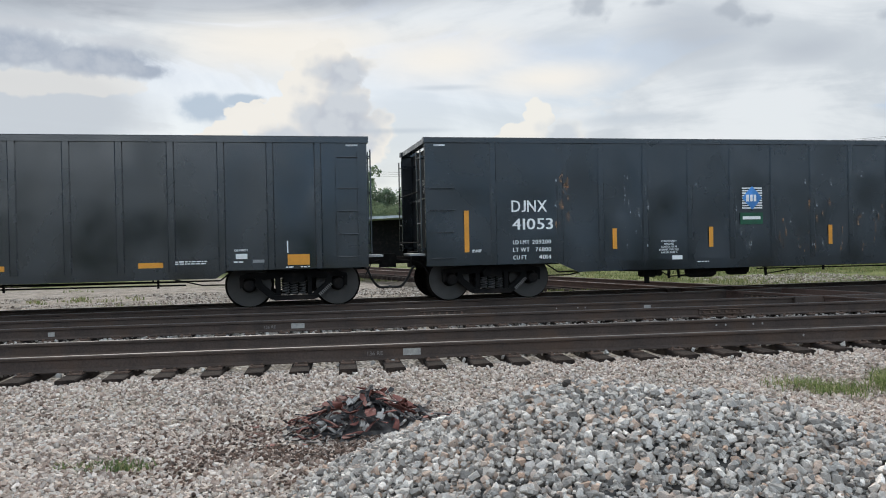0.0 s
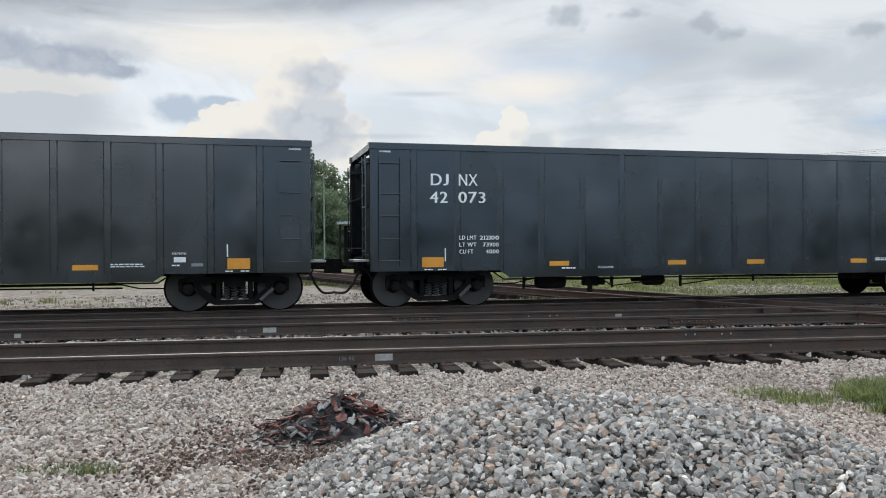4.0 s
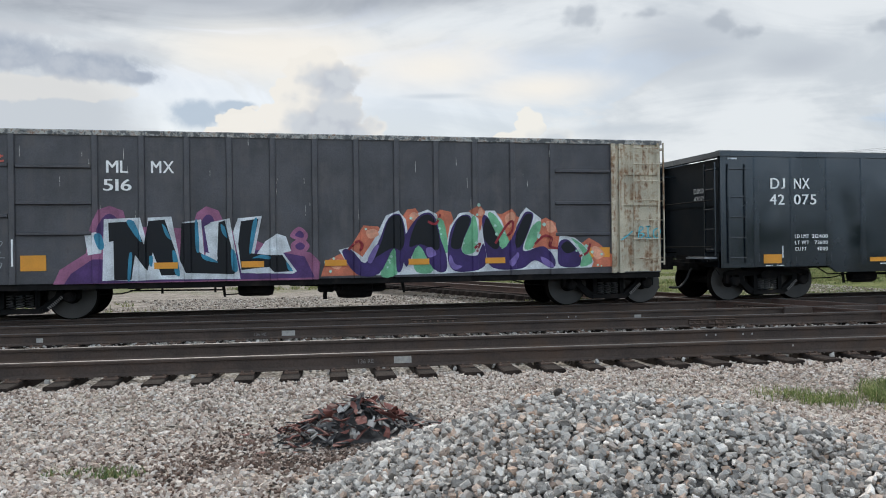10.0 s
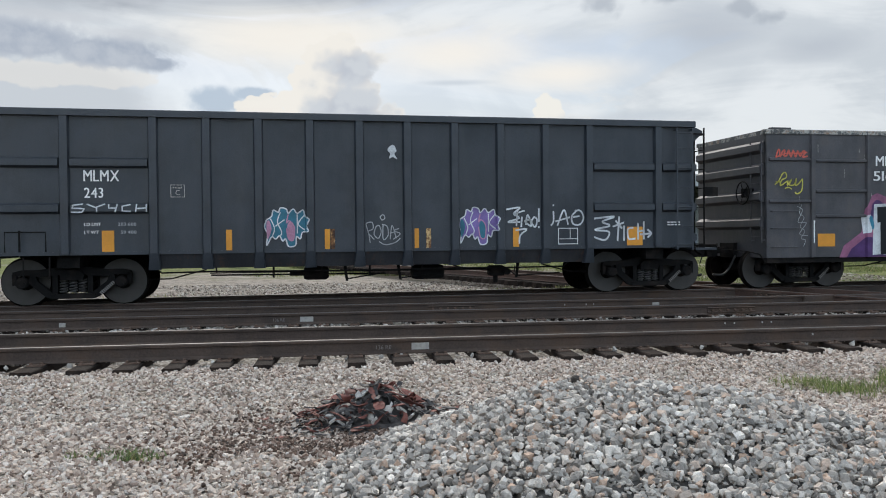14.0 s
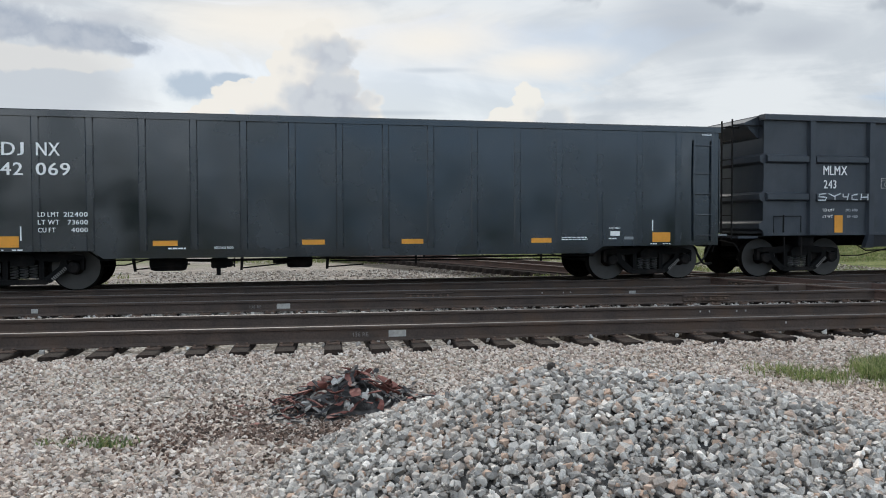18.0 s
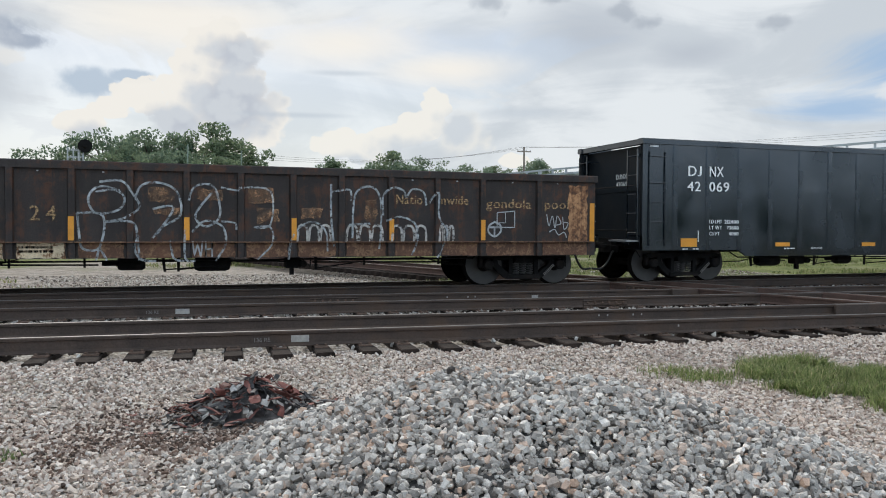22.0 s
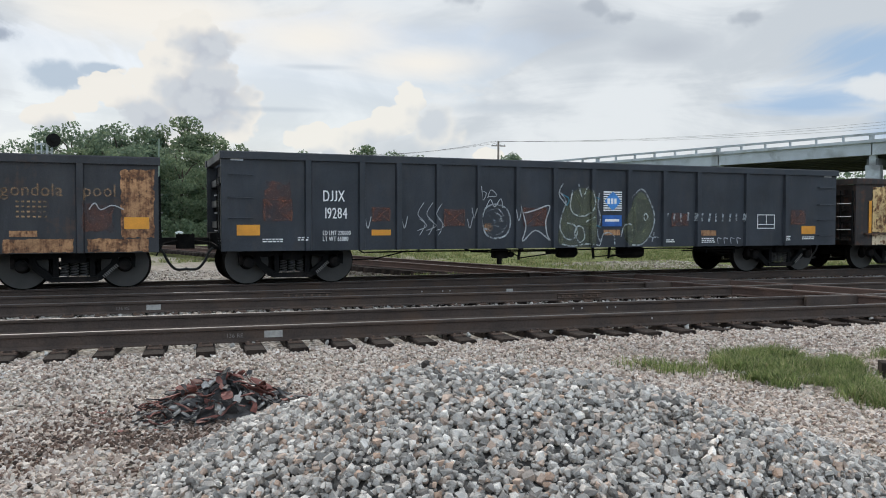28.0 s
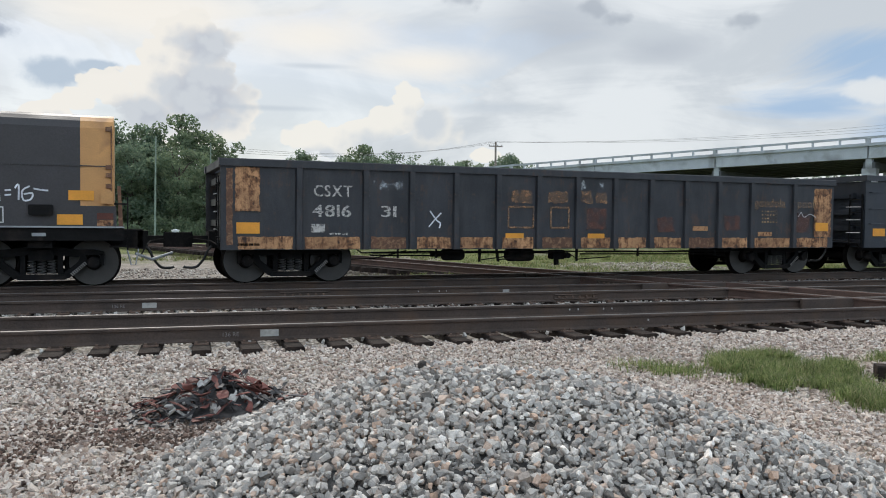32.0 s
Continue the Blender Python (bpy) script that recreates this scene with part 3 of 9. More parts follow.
def tie_mesh(name, seed):
    r = random.Random(seed)
    s = Shape()
    a, b = 0.112 + r.uniform(-0.006, 0.006), 1.30 + r.uniform(-0.04, 0.05)
    s.prism([(-a, -0.36), (a, -0.36), (a, -0.215), (a - 0.012, -0.203), (-a + 0.012, -0.203), (-a, -0.215)], -b, b + r.uniform(-0.04, 0.04), "y")
    return s.mesh(name, TIE_WOOD)


def build_track(name, m, x0, x1, label, side_mat, spacing=0.53, gap=(), phase=0.0):
    """Two rails on ties, along local x; local z = 0 is the rail top. gap: stretches of local x without ties."""
    tr = thing(name, m, label, "railway track", kind="structure")
    for s in (-GAUGE, GAUGE):
        rail = part("rail", Shape().prism([(p[0] + s, p[1]) for p in RAIL_PROFILE], x0, x1, "x"), side_mat, tr, smooth=True)
        part("rail_head", Shape().box(x0, x1, s - 0.030, s + 0.030, -0.0045, 0.0015), RAIL_TOP, rail, "polished running surface")
    ties = [tie_mesh("tie", k) for k in range(4)]
    plate = Shape()
    for s in (-GAUGE, GAUGE):
        plate.box(-0.085, 0.085, s - 0.18, s + 0.18, -0.203, -0.187)
        for dx, dy in ((-0.055, 0.095), (0.055, -0.095), (0.055, 0.13), (-0.055, -0.13)):
            plate.box(dx - 0.014, dx + 0.014, s + dy - 0.018, s + dy + 0.018, -0.19, -0.163)
    pm = plate.mesh("tie_plate", PLATE)
    r = random.Random(name)
    x, k = x0 + phase, 0
    while x < x1:
        if not any(a < x < b for a, b in gap):
            tie = part("tie", ties[k % 4], None, tr, at=pose(x + r.uniform(-0.02, 0.02), 0, r.uniform(-0.008, 0.004), 0, 0, r.uniform(-1.2, 1.2)))
            if -7 < x < 20:
                part("tie_plate", pm, None, tie)
        x, k = x + spacing, k + 1
    return tr


ANG_A, ANG_B, ANG_X = math.atan(-0.070), math.atan(-0.067), math.atan2(-1.0, 0.28)
A_M = pose(0, 10.223 + GAUGE, 0, 0, 0, math.degrees(ANG_A))
B_M = pose(0, 13.954 + GAUGE, 0, 0, 0, math.degrees(ANG_B))
C_M = pose(0, TRACK_Y, 0)
X_M = pose(11.95, 14.2, 0.004, 0, 0, math.degrees(ANG_X))
TRACK_A = build_track("track_near", A_M, -40, 60, "near track with dark steel rails on oily ties", STEEL_DARK, phase=0.17)
TRACK_B = build_track("track_middle", B_M, -40, 60, "middle track with dark steel rails on oily ties", STEEL_DARK)
TRACK_C = build_track("track_train", C_M, -120, 130, "track beneath the freight train, dark rails", STEEL_DARK, spacing=0.53, gap=((-120, -8), (32, 130)))
TRACK_X = build_track("track_crossing", X_M, -60, 40, "rusty crossing track running through the others at a diamond", RAIL_RUST, gap=((-1.5, 5.5), (20, 40)))


# ---- stencils, joints and crossing castings on the rails ----
MARK_WHITE = material("chalky_white_rail_mark", (0.40, 0.38, 0.35), 0.85, 0.0, 0.2, 20.0, 120.0, 0.05, stains=(0.30, 0.29, 0.28), stain_scale=14.0, stain_at=(0.5, 0.75))
MARK_FAINT = material("faint_rolled_lettering", (0.20, 0.185, 0.175), 0.8, 0.0, 0.2, 20.0, 120.0, 0.05)


def track_piece(name, track, sh, mat, label=""):
    return part(name, sh, mat, track, label)


def rail_mark(track, x, s, w=0.22, h=0.085, text=True):
    """A painted patch on the near face of a rail's web, with rolled figures beside it."""
    y = s - 0.009
    rail_marks = Shape().box(x - w / 2, x + w / 2, y - 0.006, y - 0.001, -0.145, -0.145 + h)
    track_piece("paint_mark", track, rail_marks, MARK_WHITE, "white paint mark on the rail web")
    if text:
        cu = bpy.data.curves.new("rolled_figures", "FONT")
        cu.body, cu.size, cu.extrude = "136 RE", 0.072, 0.001
        dg = new("rolled_figures", cu)
        me = bpy.data.meshes.new_from_object(dg)
        bpy.data.objects.remove(dg)
        me.materials.append(MARK_FAINT)
        part("rolled_figures", me, None, track, "rolled steel figures", at=pose(x - w / 2 - 0.46, y - 0.003, -0.132, 90, 0, 0))


def joint_bar(track, x, s):
    """A bolted joint bar on the near face of a rail."""
    y = s - 0.010
    bar = part("joint_bar", Shape().prism([(y, -0.152), (y - 0.045, -0.158), (y - 0.050, -0.140), (y - 0.022, -0.120), (y - 0.022, -0.085), (y - 0.040, -0.062), (y - 0.030, -0.046), (y, -0.05)], x - 0.45, x + 0.45, "x"), STEEL_DARK, track)
    for k in range(6):
        bx = x - 0.36 + 0.144 * k
        part("bolt", Shape().lathe([(0.022, y - 0.060), (0.022, y - 0.020)], 6, "y", (bx, 0, -0.103)), PLATE, bar)


for tr, x, s in ((TRACK_A, 1.79, -GAUGE), (TRACK_B, 0.51, -GAUGE), ):
    rail_mark(tr, x, s)
rail_mark(TRACK_B, -3.41, -GAUGE, 0.10, 0.07, False)
rail_mark(TRACK_B, 7.3, GAUGE, 0.14, 0.07, False)
for tr, x, s in ((TRACK_A, 7.1, -GAUGE), (TRACK_A, 6.61, GAUGE), (TRACK_A, 6.76, GAUGE), (TRACK_A, 7.21, GAUGE), (TRACK_A, 7.36, GAUGE), (TRACK_B, 5.44, GAUGE), (TRACK_B, 5.87, GAUGE), (TRACK_B, 6.02, GAUGE)):
    y = s - 0.010
    track_piece("paint_mark", tr, Shape().box(x - 0.011, x + 0.011, y - 0.005, y, -0.100, -0.072), MARK_WHITE, "small white dab on the rail web")
for tr, x, s in ((TRACK_B, 8.1, -GAUGE), (TRACK_A, -4.6, GAUGE), (TRACK_B, 3.2, GAUGE), (TRACK_X, -2.2, -GAUGE)):
    joint_bar(tr, x, s)
# guard rails beside the running rails at the diamond
GUARD = [(-0.032, -0.18), (0.032, -0.18), (0.032, -0.01), (0.022, 0.0), (-0.022, 0.0), (-0.032, -0.01)]
for tr, x0, x1, mat in ((TRACK_A, 11.0, 15.0, STEEL_DARK), (TRACK_B, 10.4, 14.0, STEEL_DARK), (TRACK_C, 9.6, 12.8, STEEL_DARK), (TRACK_X, -5.2, 5.6, RAIL_RUST)):
    for s in (-GAUGE + 0.10, GAUGE - 0.10):
        part("guard_rail", Shape().prism([(p[0] + s, p[1]) for p in GUARD], x0, x1, "x"), mat, tr, "worn brown guard rail")

# ---- the freight train: parts that all cars share ----
CARS, WHEELSETS = [], []
GREY_CAR = weathered("dull_grey_black_car_paint", (0.030, 0.036, 0.046), (0.044, 0.048, 0.056), (0.024, 0.026, 0.030), 0.42, (0.48, 0.66), 0.5, 1.3, 0.5, 0.08)
BROWN_CAR = weathered("faded_brown_black_car_paint", (0.068, 0.066, 0.073), (0.098, 0.088, 0.088), (0.054, 0.050, 0.053), 0.5, (0.50, 0.66), 0.5, 1.6, 0.4, 0.15)
RUST_CAR = weathered("rusty_dark_brown_car_paint", (0.036, 0.029, 0.027), (0.105, 0.046, 0.026), (0.028, 0.018, 0.015), 0.65, (0.50, 0.64), 0.4, 2.6, 0.3, 0.1)
CHARCOAL = weathered("charcoal_car_paint", (0.027, 0.031, 0.039), (0.044, 0.040, 0.042), (0.022, 0.022, 0.024), 0.45, (0.52, 0.68), 0.5, 1.8, 0.4, 0.12)
SOOT_CAR = weathered("sooty_black_car_paint", (0.030, 0.031, 0.036), (0.086, 0.048, 0.034), (0.026, 0.023, 0.022), 0.5, (0.54, 0.69), 0.45, 2.2, 0.4, 0.14)
OLD_YELLOW = weathered("peeling_old_yellow_paint", (0.60, 0.42, 0.20), (0.24, 0.110, 0.045), (0.050, 0.026, 0.018), 0.75, (0.46, 0.53), 0.35, 4.0)
OLD_CREAM = weathered("rust_bitten_cream_sill_paint", (0.66, 0.53, 0.36), (0.26, 0.125, 0.060), (0.060, 0.032, 0.024), 0.75, (0.50, 0.57), 0.3, 5.0)
FLAKED = weathered("flaked_grey_top_rail", (0.10, 0.10, 0.10), (0.42, 0.41, 0.38), (0.20, 0.12, 0.08), 0.7, (0.47, 0.54), 0.2, 6.0)
OLD_ORANGE = weathered("worn_orange_paint", (0.46, 0.245, 0.120), (0.20, 0.092, 0.045), (0.050, 0.028, 0.021), 0.7, (0.45, 0.55), 0.35, 4.5)
RUSTY_SILL = weathered("rusted_brown_sill", (0.135, 0.070, 0.045), (0.30, 0.170, 0.095), (0.055, 0.030, 0.022), 0.8, (0.50, 0.58), 0.2, 6.0)
CREAM = weathered("rust_streaked_cream_paint", (0.52, 0.46, 0.35), (0.27, 0.150, 0.080), (0.085, 0.048, 0.034), 0.65, (0.49, 0.60), 0.5, 3.5)
COIL_ORANGE = material("dusty_orange_hood_paint", (0.55, 0.28, 0.10), 0.55, 0.0, 0.15, 2.0, 50.0, 0.05, stains=(0.40, 0.20, 0.08), stain_scale=2.0)
COIL_BLACK = material("dusty_dark_hood_paint", (0.040, 0.036, 0.038), 0.55, 0.0, 0.25, 1.5, 40.0, 0.08)
FADED_WHITE = worn("faded_stencil_paint", (0.52, 0.49, 0.46), 0.75, 9.0, (0.38, 0.54), 0.9, 0.12)
FADED_GOLD = worn("faded_gold_stencil_paint", (0.42, 0.27, 0.14), 0.75, 9.0, (0.40, 0.56), 0.85, 0.10)
DIM_GOLD = worn("almost_gone_gold_stencil", (0.34, 0.21, 0.12), 0.8, 12.0, (0.42, 0.62), 0.75, 0.04)
CHALK = material("chalky_spray_white", (0.40, 0.41, 0.42), 0.8, 0.0, 0.3, 9.0, 80.0, 0.02)
RUBBER = material("black_rubber_hose", (0.012, 0.012, 0.012), 0.6, 0.0, 0.2, 8.0, 60.0, 0.05)
GREY_STEEL = material("pale_grey_platform_steel", (0.30, 0.31, 0.32), 0.5, 0.3, 0.2, 5.0, 60.0, 0.1)
SIDE = -1.5      # the side sheet that faces the camera, in a car's own space


def text_mesh(text, mat, key={}):
    """Flat letters 1 m high, lower left corner at the origin, in the x-z plane facing -y."""
    if (text, mat.name) in key:
        return key[text, mat.name]
    v, f, x = [], [], 0.0
    for ch in text:
        if ch == " ":
            x += 0.42
            continue
        cu = bpy.data.curves.new("lettering", "FONT")
        cu.body, cu.resolution_u, cu.fill_mode = ch, 3, "FRONT"
        ob = bpy.data.objects.new("lettering", cu)
        me = bpy.data.meshes.new_from_object(ob)
        bpy.data.objects.remove(ob)
        co = np.array([q.co[:] for q in me.vertices])
        lo, hi = co.min(0), co.max(0)
        tall = ch.isupper() or ch.isdigit()
        base, high = (lo[1], hi[1] - lo[1]) if tall else (0.0, 0.70)
        wide = (hi[0] - lo[0]) / (0.70 if tall else high)
        if ch == "J":
            wide = max(wide, 0.42)
        for k, dx in enumerate((-0.026, 0.0, 0.026)):
            n = len(v)
            v += [(x + 0.03 + (q[0] - lo[0]) / max(hi[0] - lo[0], 1e-6) * wide + dx, -0.0007 * k, (q[1] - base) / high) for q in co]
            f += [tuple(n + i for i in pl.vertices) for pl in me.polygons]
        bpy.data.meshes.remove(me)
        x += wide + 0.17
    lo, hi = min(q[0] for q in v), max(q[0] for q in v)
    me = bpy.data.meshes.new("lettering")
    me.from_pydata([((q[0] - lo) / (hi - lo), q[1], q[2]) for q in v], [], f)
    me.materials.append(mat)
    key[text, mat.name] = me
    return me


class Car:
    """A car at its place on the track at 0 s: s is metres along the track, so that features keep their own numbers."""

    def __init__(self, name, s0, s1, label, category="gondola car"):
        self.mid, self.h, self.s0, self.s1 = (s0 + s1) / 2, (s1 - s0) / 2, s0, s1
        self.top = thing(name, pose(self.mid, TRACK_Y, 0), label, category, "cars of the freight train")
        CARS.append((self.top, self.mid))
        self.ribs, self.rib_w, self.rib_d = [], 0.12, 0.04

    def x(self, s):
        return s - self.mid

    def depth(self, x):
        """How far the side stands out at local x."""
        for r in self.ribs:
            d = abs(x - self.x(r)) - self.rib_w / 2
            if d < 0.012:
                return self.rib_d * min(max((0.012 - d) / 0.024, 0.0), 1.0)
        return 0.0

    def part(self, name, shape, mat, label="", parent=None, smooth=False):
        return part(name, shape, mat, parent or self.top, label, smooth=smooth)

    def letter(self, text, s, z0, z1, width, mat=None, y=None, label=""):
        ob = part("lettering", text_mesh(text, mat or WHITE), None, self.top, label or "painted lettering")
        ob.matrix_basis = Matrix.Translation((self.x(s), (SIDE if y is None else y) - 0.004 - max(self.depth(self.x(s + width * k / 12)) for k in range(13)), z0)) @ Matrix.Diagonal((width, 1, z1 - z0, 1))
        return ob

    def patch(self, name, s0, s1, z0, z1, mat, label="", y=0.006, jag=0.0):
        """A flat rectangle of paint or tape on the side; jag roughens its rim."""
        x0, x1 = self.x(s0), self.x(s1)
        d = max(self.depth(x0), self.depth(x1), self.depth((x0 + x1) / 2))
        if not jag:
            return self.part(name, Shape().box(x0, x1, SIDE - d - y, SIDE - d - y + 0.003, z0, z1), mat, label)
        r = random.Random(name + str(s0))
        pts = []
        for (ax, az), (bx, bz) in zip([(x0, z0), (x1, z0), (x1, z1), (x0, z1)], [(x1, z0), (x1, z1), (x0, z1), (x0, z0)]):
            n = max(int(max(abs(bx - ax), abs(bz - az)) / 0.07), 2)
            pts += [(ax + (bx - ax) * k / n + r.uniform(-jag, jag), az + (bz - az) * k / n + r.uniform(-jag, jag)) for k in range(n)]
        return self.paint(name, pts, mat, y, label, False)

    def bars(self, s0, s1, z, h, mat=None, n=1, gap=0.0):
        """Writing too small to read."""
        r = random.Random(str(s0))
        sh = Shape()
        for k in range(n):
            x, zz = self.x(s0), z - k * (h + gap)
            while x < self.x(s1) - 0.02:
                w = min(r.uniform(0.03, 0.09), self.x(s1) - x)
                sh.box(x, x + w, SIDE - self.depth(x) - 0.006, SIDE - self.depth(x) - 0.004, zz, zz + h)
                x += w + 0.018
        return self.part("lettering", sh, mat or WHITE, "small painted notice")

    def paint(self, name, pts, mat, y=0.006, label="", curve=True):
        """A filled outline in local x, z, laid over the sheet and its ribs."""
        pts = smooth_loop(pts) if curve else pts
        bm = bmesh.new()
        f = bm.faces.new([bm.verts.new((p[0], 0, p[1])) for p in pts])
        f.normal_update()
        bmesh.ops.triangulate(bm, faces=[f])
        lo, hi = min(p[0] for p in pts), max(p[0] for p in pts)
        for rb in self.ribs:
            for e in (-self.rib_w / 2 - 0.012, -self.rib_w / 2 + 0.012, self.rib_w / 2 - 0.012, self.rib_w / 2 + 0.012):
                xx = self.x(rb) + e
                if lo < xx < hi:
                    bmesh.ops.bisect_plane(bm, geom=bm.verts[:] + bm.edges[:] + bm.faces[:], plane_co=(xx, 0, 0), plane_no=(1, 0, 0))
        for v in bm.verts:
            v.co.y = SIDE - self.depth(v.co.x) - y
        me = bpy.data.meshes.new(name)
        bm.to_mesh(me)
        bm.free()
        me.materials.append(mat)
        ob = part(name, me, None, self.top, label)
        return ob

    def stroke(self, name, pts, w, mat, y=0.008, label="", curve=True):
        """A painted line in local x, z that follows the sheet and its ribs."""
        pts = smooth_line(pts) if curve else pts
        fine = [Vector(pts[0])]
        for a, b in zip(pts, pts[1:]):
            a, b = Vector(a), Vector(b)
            n = max(int((b - a).length / 0.05), 1)
            fine += [a + (b - a) * k / n for k in range(1, n + 1)]
        sh, v = Shape(), []
        for i, p in enumerate(fine):
            d = (fine[min(i + 1, len(fine) - 1)] - fine[max(i - 1, 0)])
            d = d.normalized() if d.length else Vector((1, 0))
            q = Vector((-d.y, d.x)) * w / 2
            for e in (p + q, p - q):
                v.append((e.x, SIDE - self.depth(e.x) - y, e.y))
        sh.add(v, [(2 * i, 2 * i + 1, 2 * i + 3, 2 * i + 2) for i in range(len(fine) - 1)])
        return self.part(name, sh, mat, label)


def smooth_line(pts, n=5):
    pts = [Vector(p) for p in pts]
    out = []
    for i in range(len(pts) - 1):
        a, b, c, d = pts[max(i - 1, 0)], pts[i], pts[i + 1], pts[min(i + 2, len(pts) - 1)]
        for k in range(n):
            t = k / n
            out.append(0.5 * ((2 * b) + (c - a) * t + (2 * a - 5 * b + 4 * c - d) * t * t + (3 * b - a - 3 * c + d) * t ** 3))
    return [tuple(p) for p in out + [pts[-1]]]


def smooth_loop(pts, n=4):
    pts = [Vector(p) for p in pts]
    m, out = len(pts), []
    for i in range(m):
        a, b, c, d = pts[i - 1], pts[i], pts[(i + 1) % m], pts[(i + 2) % m]
        for k in range(n):
            t = k / n
            out.append(tuple(0.5 * ((2 * b) + (c - a) * t + (2 * a - 5 * b + 4 * c - d) * t * t + (3 * b - a - 3 * c + d) * t ** 3)))
    return out


# wheels, trucks, couplers
WHEEL_R = 0.457


def wheel_shape(side):
    """side -1: the face towards the camera."""
    s = side
    prof = [(0.10, 0.62), (0.11, 0.65), (0.15, 0.66), (0.20, 0.70), (0.34, 0.735), (0.385, 0.700), (0.480, 0.700), (0.487, 0.712), (0.478, 0.728), (0.459, 0.736), (0.455, 0.815), (0.445, 0.828), (0.392, 0.828), (0.378, 0.800), (0.32, 0.772), (0.18, 0.800), (0.145, 0.840), (0.10, 0.845)]
    return Shape().lathe([(r, s * y) for r, y in prof], 36, "y")


WHEEL_MESH = [wheel_shape(s).mesh("wheel", WHEEL_STEEL, True) for s in (-1, 1)]
RIM_MESH = [Shape().lathe([(0.398, s * 0.8285), (0.441, s * 0.8285), (0.441, s * 0.8305), (0.398, s * 0.8305)], 36, "y").mesh("rim", TREAD, True) for s in (-1, 1)]
AXLE_MESH = Shape().lathe([(0.075, -1.12), (0.085, -0.8), (0.09, 0.0), (0.085, 0.8), (0.075, 1.12)], 14, "y").mesh("axle", UNDER, True)


def cap_shape(s):
    sh = Shape().lathe([(0.10, s * 1.03), (0.115, s * 1.05), (0.115, s * 1.13), (0.095, s * 1.155), (0.03, s * 1.16)], 16, "y")
    for k in range(3):
        a = k * 2.0944
        sh.lathe([(0.017, s * 1.15), (0.017, s * 1.178)], 6, "y", (0.06 * math.cos(a), 0, 0.06 * math.sin(a)))
    return sh


CAP_MESH = [cap_shape(s).mesh("bearing_cap", UNDER, True) for s in (-1, 1)]


def frame_shape(s):
    """Cast truck side: top chord, slanted arms, spring seat, columns and journal jaws."""
    y0, y1 = (s * 0.93, s * 1.06) if s > 0 else (-1.06, -0.93)
    sh = Shape()
    for e in (-1, 1):
        sh.prism([(e * 0.20, 0.60), (e * 0.60, 0.56), (e * 0.76, 0.60), (e * 1.06, 0.59), (e * 1.07, 0.66), (e * 0.90, 0.70), (e * 0.62, 0.70), (e * 0.20, 0.76)], y0, y1, "y")
        sh.prism([(e * 0.36, 0.14), (e * 0.47, 0.17), (e * 0.78, 0.44), (e * 0.76, 0.60), (e * 0.66, 0.58), (e * 0.62, 0.47), (e * 0.36, 0.26)], y0, y1, "y")
        sh.prism([(e * 0.27, 0.24), (e * 0.36, 0.24), (e * 0.36, 0.62), (e * 0.27, 0.62)], y0 + 0.01, y1 - 0.01, "y")
        sh.prism([(e * 1.00, 0.42), (e * 1.07, 0.40), (e * 1.08, 0.62), (e * 1.00, 0.62)], y0, y1, "y")
    sh.box(-0.21, 0.21, y0, y1, 0.60, 0.76)
    sh.box(-0.40, 0.40, y0 - 0.03, y1 + 0.03, 0.14, 0.235)
    return sh


FRAME_MESH = [frame_shape(s).mesh("side_frame", UNDER) for s in (-1, 1)]


def springs(s):
    sh = Shape()
    for cx, cy in ((-0.17, -0.05), (0.0, -0.08), (0.17, -0.05)):
        sh.tube([(cx + 0.068 * math.cos(a), s * 1.0 + s * cy * 0 + 0.068 * math.sin(a) - 0.0, 0.245 + 0.26 * a / (2 * math.pi * 5)) for a in np.linspace(0, 2 * math.pi * 5, 51)], 0.013, 5)
    return sh


SPRING_STEEL = material("dusty_spring_steel", (0.115, 0.112, 0.110), 0.5, 0.4, 0.3, 6.0, 60.0, 0.1)
SPRING_MESH = [springs(s).mesh("spring_set", SPRING_STEEL, True) for s in (-1, 1)]
BOLSTER = Shape()
BOLSTER.prism([(-0.2, 0.50), (0.2, 0.50), (0.22, 0.62), (0.14, 0.70), (-0.14, 0.70), (-0.22, 0.62)], -1.12, 1.12, "y")
# box added as a dark backing that closes the view between the springs
BOLSTER.box(-0.21, 0.21, -0.86, 0.86, 0.26, 0.505)
BOLSTER_MESH = BOLSTER.mesh("bolster", UNDER)
BRAKE = Shape()
for e in (-1, 1):
    BRAKE.box(e * 0.34 - 0.03, e * 0.34 + 0.03, -0.75, 0.75, 0.38, 0.46)
    for f in (-0.77, 0.77):
        BRAKE.prism([(e * 0.40, 0.30), (e * 0.435, 0.30), (e * 0.425, 0.56), (e * 0.39, 0.56)], f - 0.05, f + 0.05, "y")
BRAKE_MESH = BRAKE.mesh("brake_beam", UNDER)


STENCIL = Shape()
for k in range(9):
    u = (k + 0.5) / 9
    cx, cz = 0.50 + 0.26 * u, 0.225 + 0.23 * u
    STENCIL.add([(cx + a * 0.009 - b * 0.022, -1.064, cz + a * 0.008 + b * 0.024) for a, b in ((-1, -1), (1, -1), (1, 1), (-1, 1))], [(0, 1, 2, 3)])
STENCIL_MESH = STENCIL.mesh("lettering", MARK_FAINT)


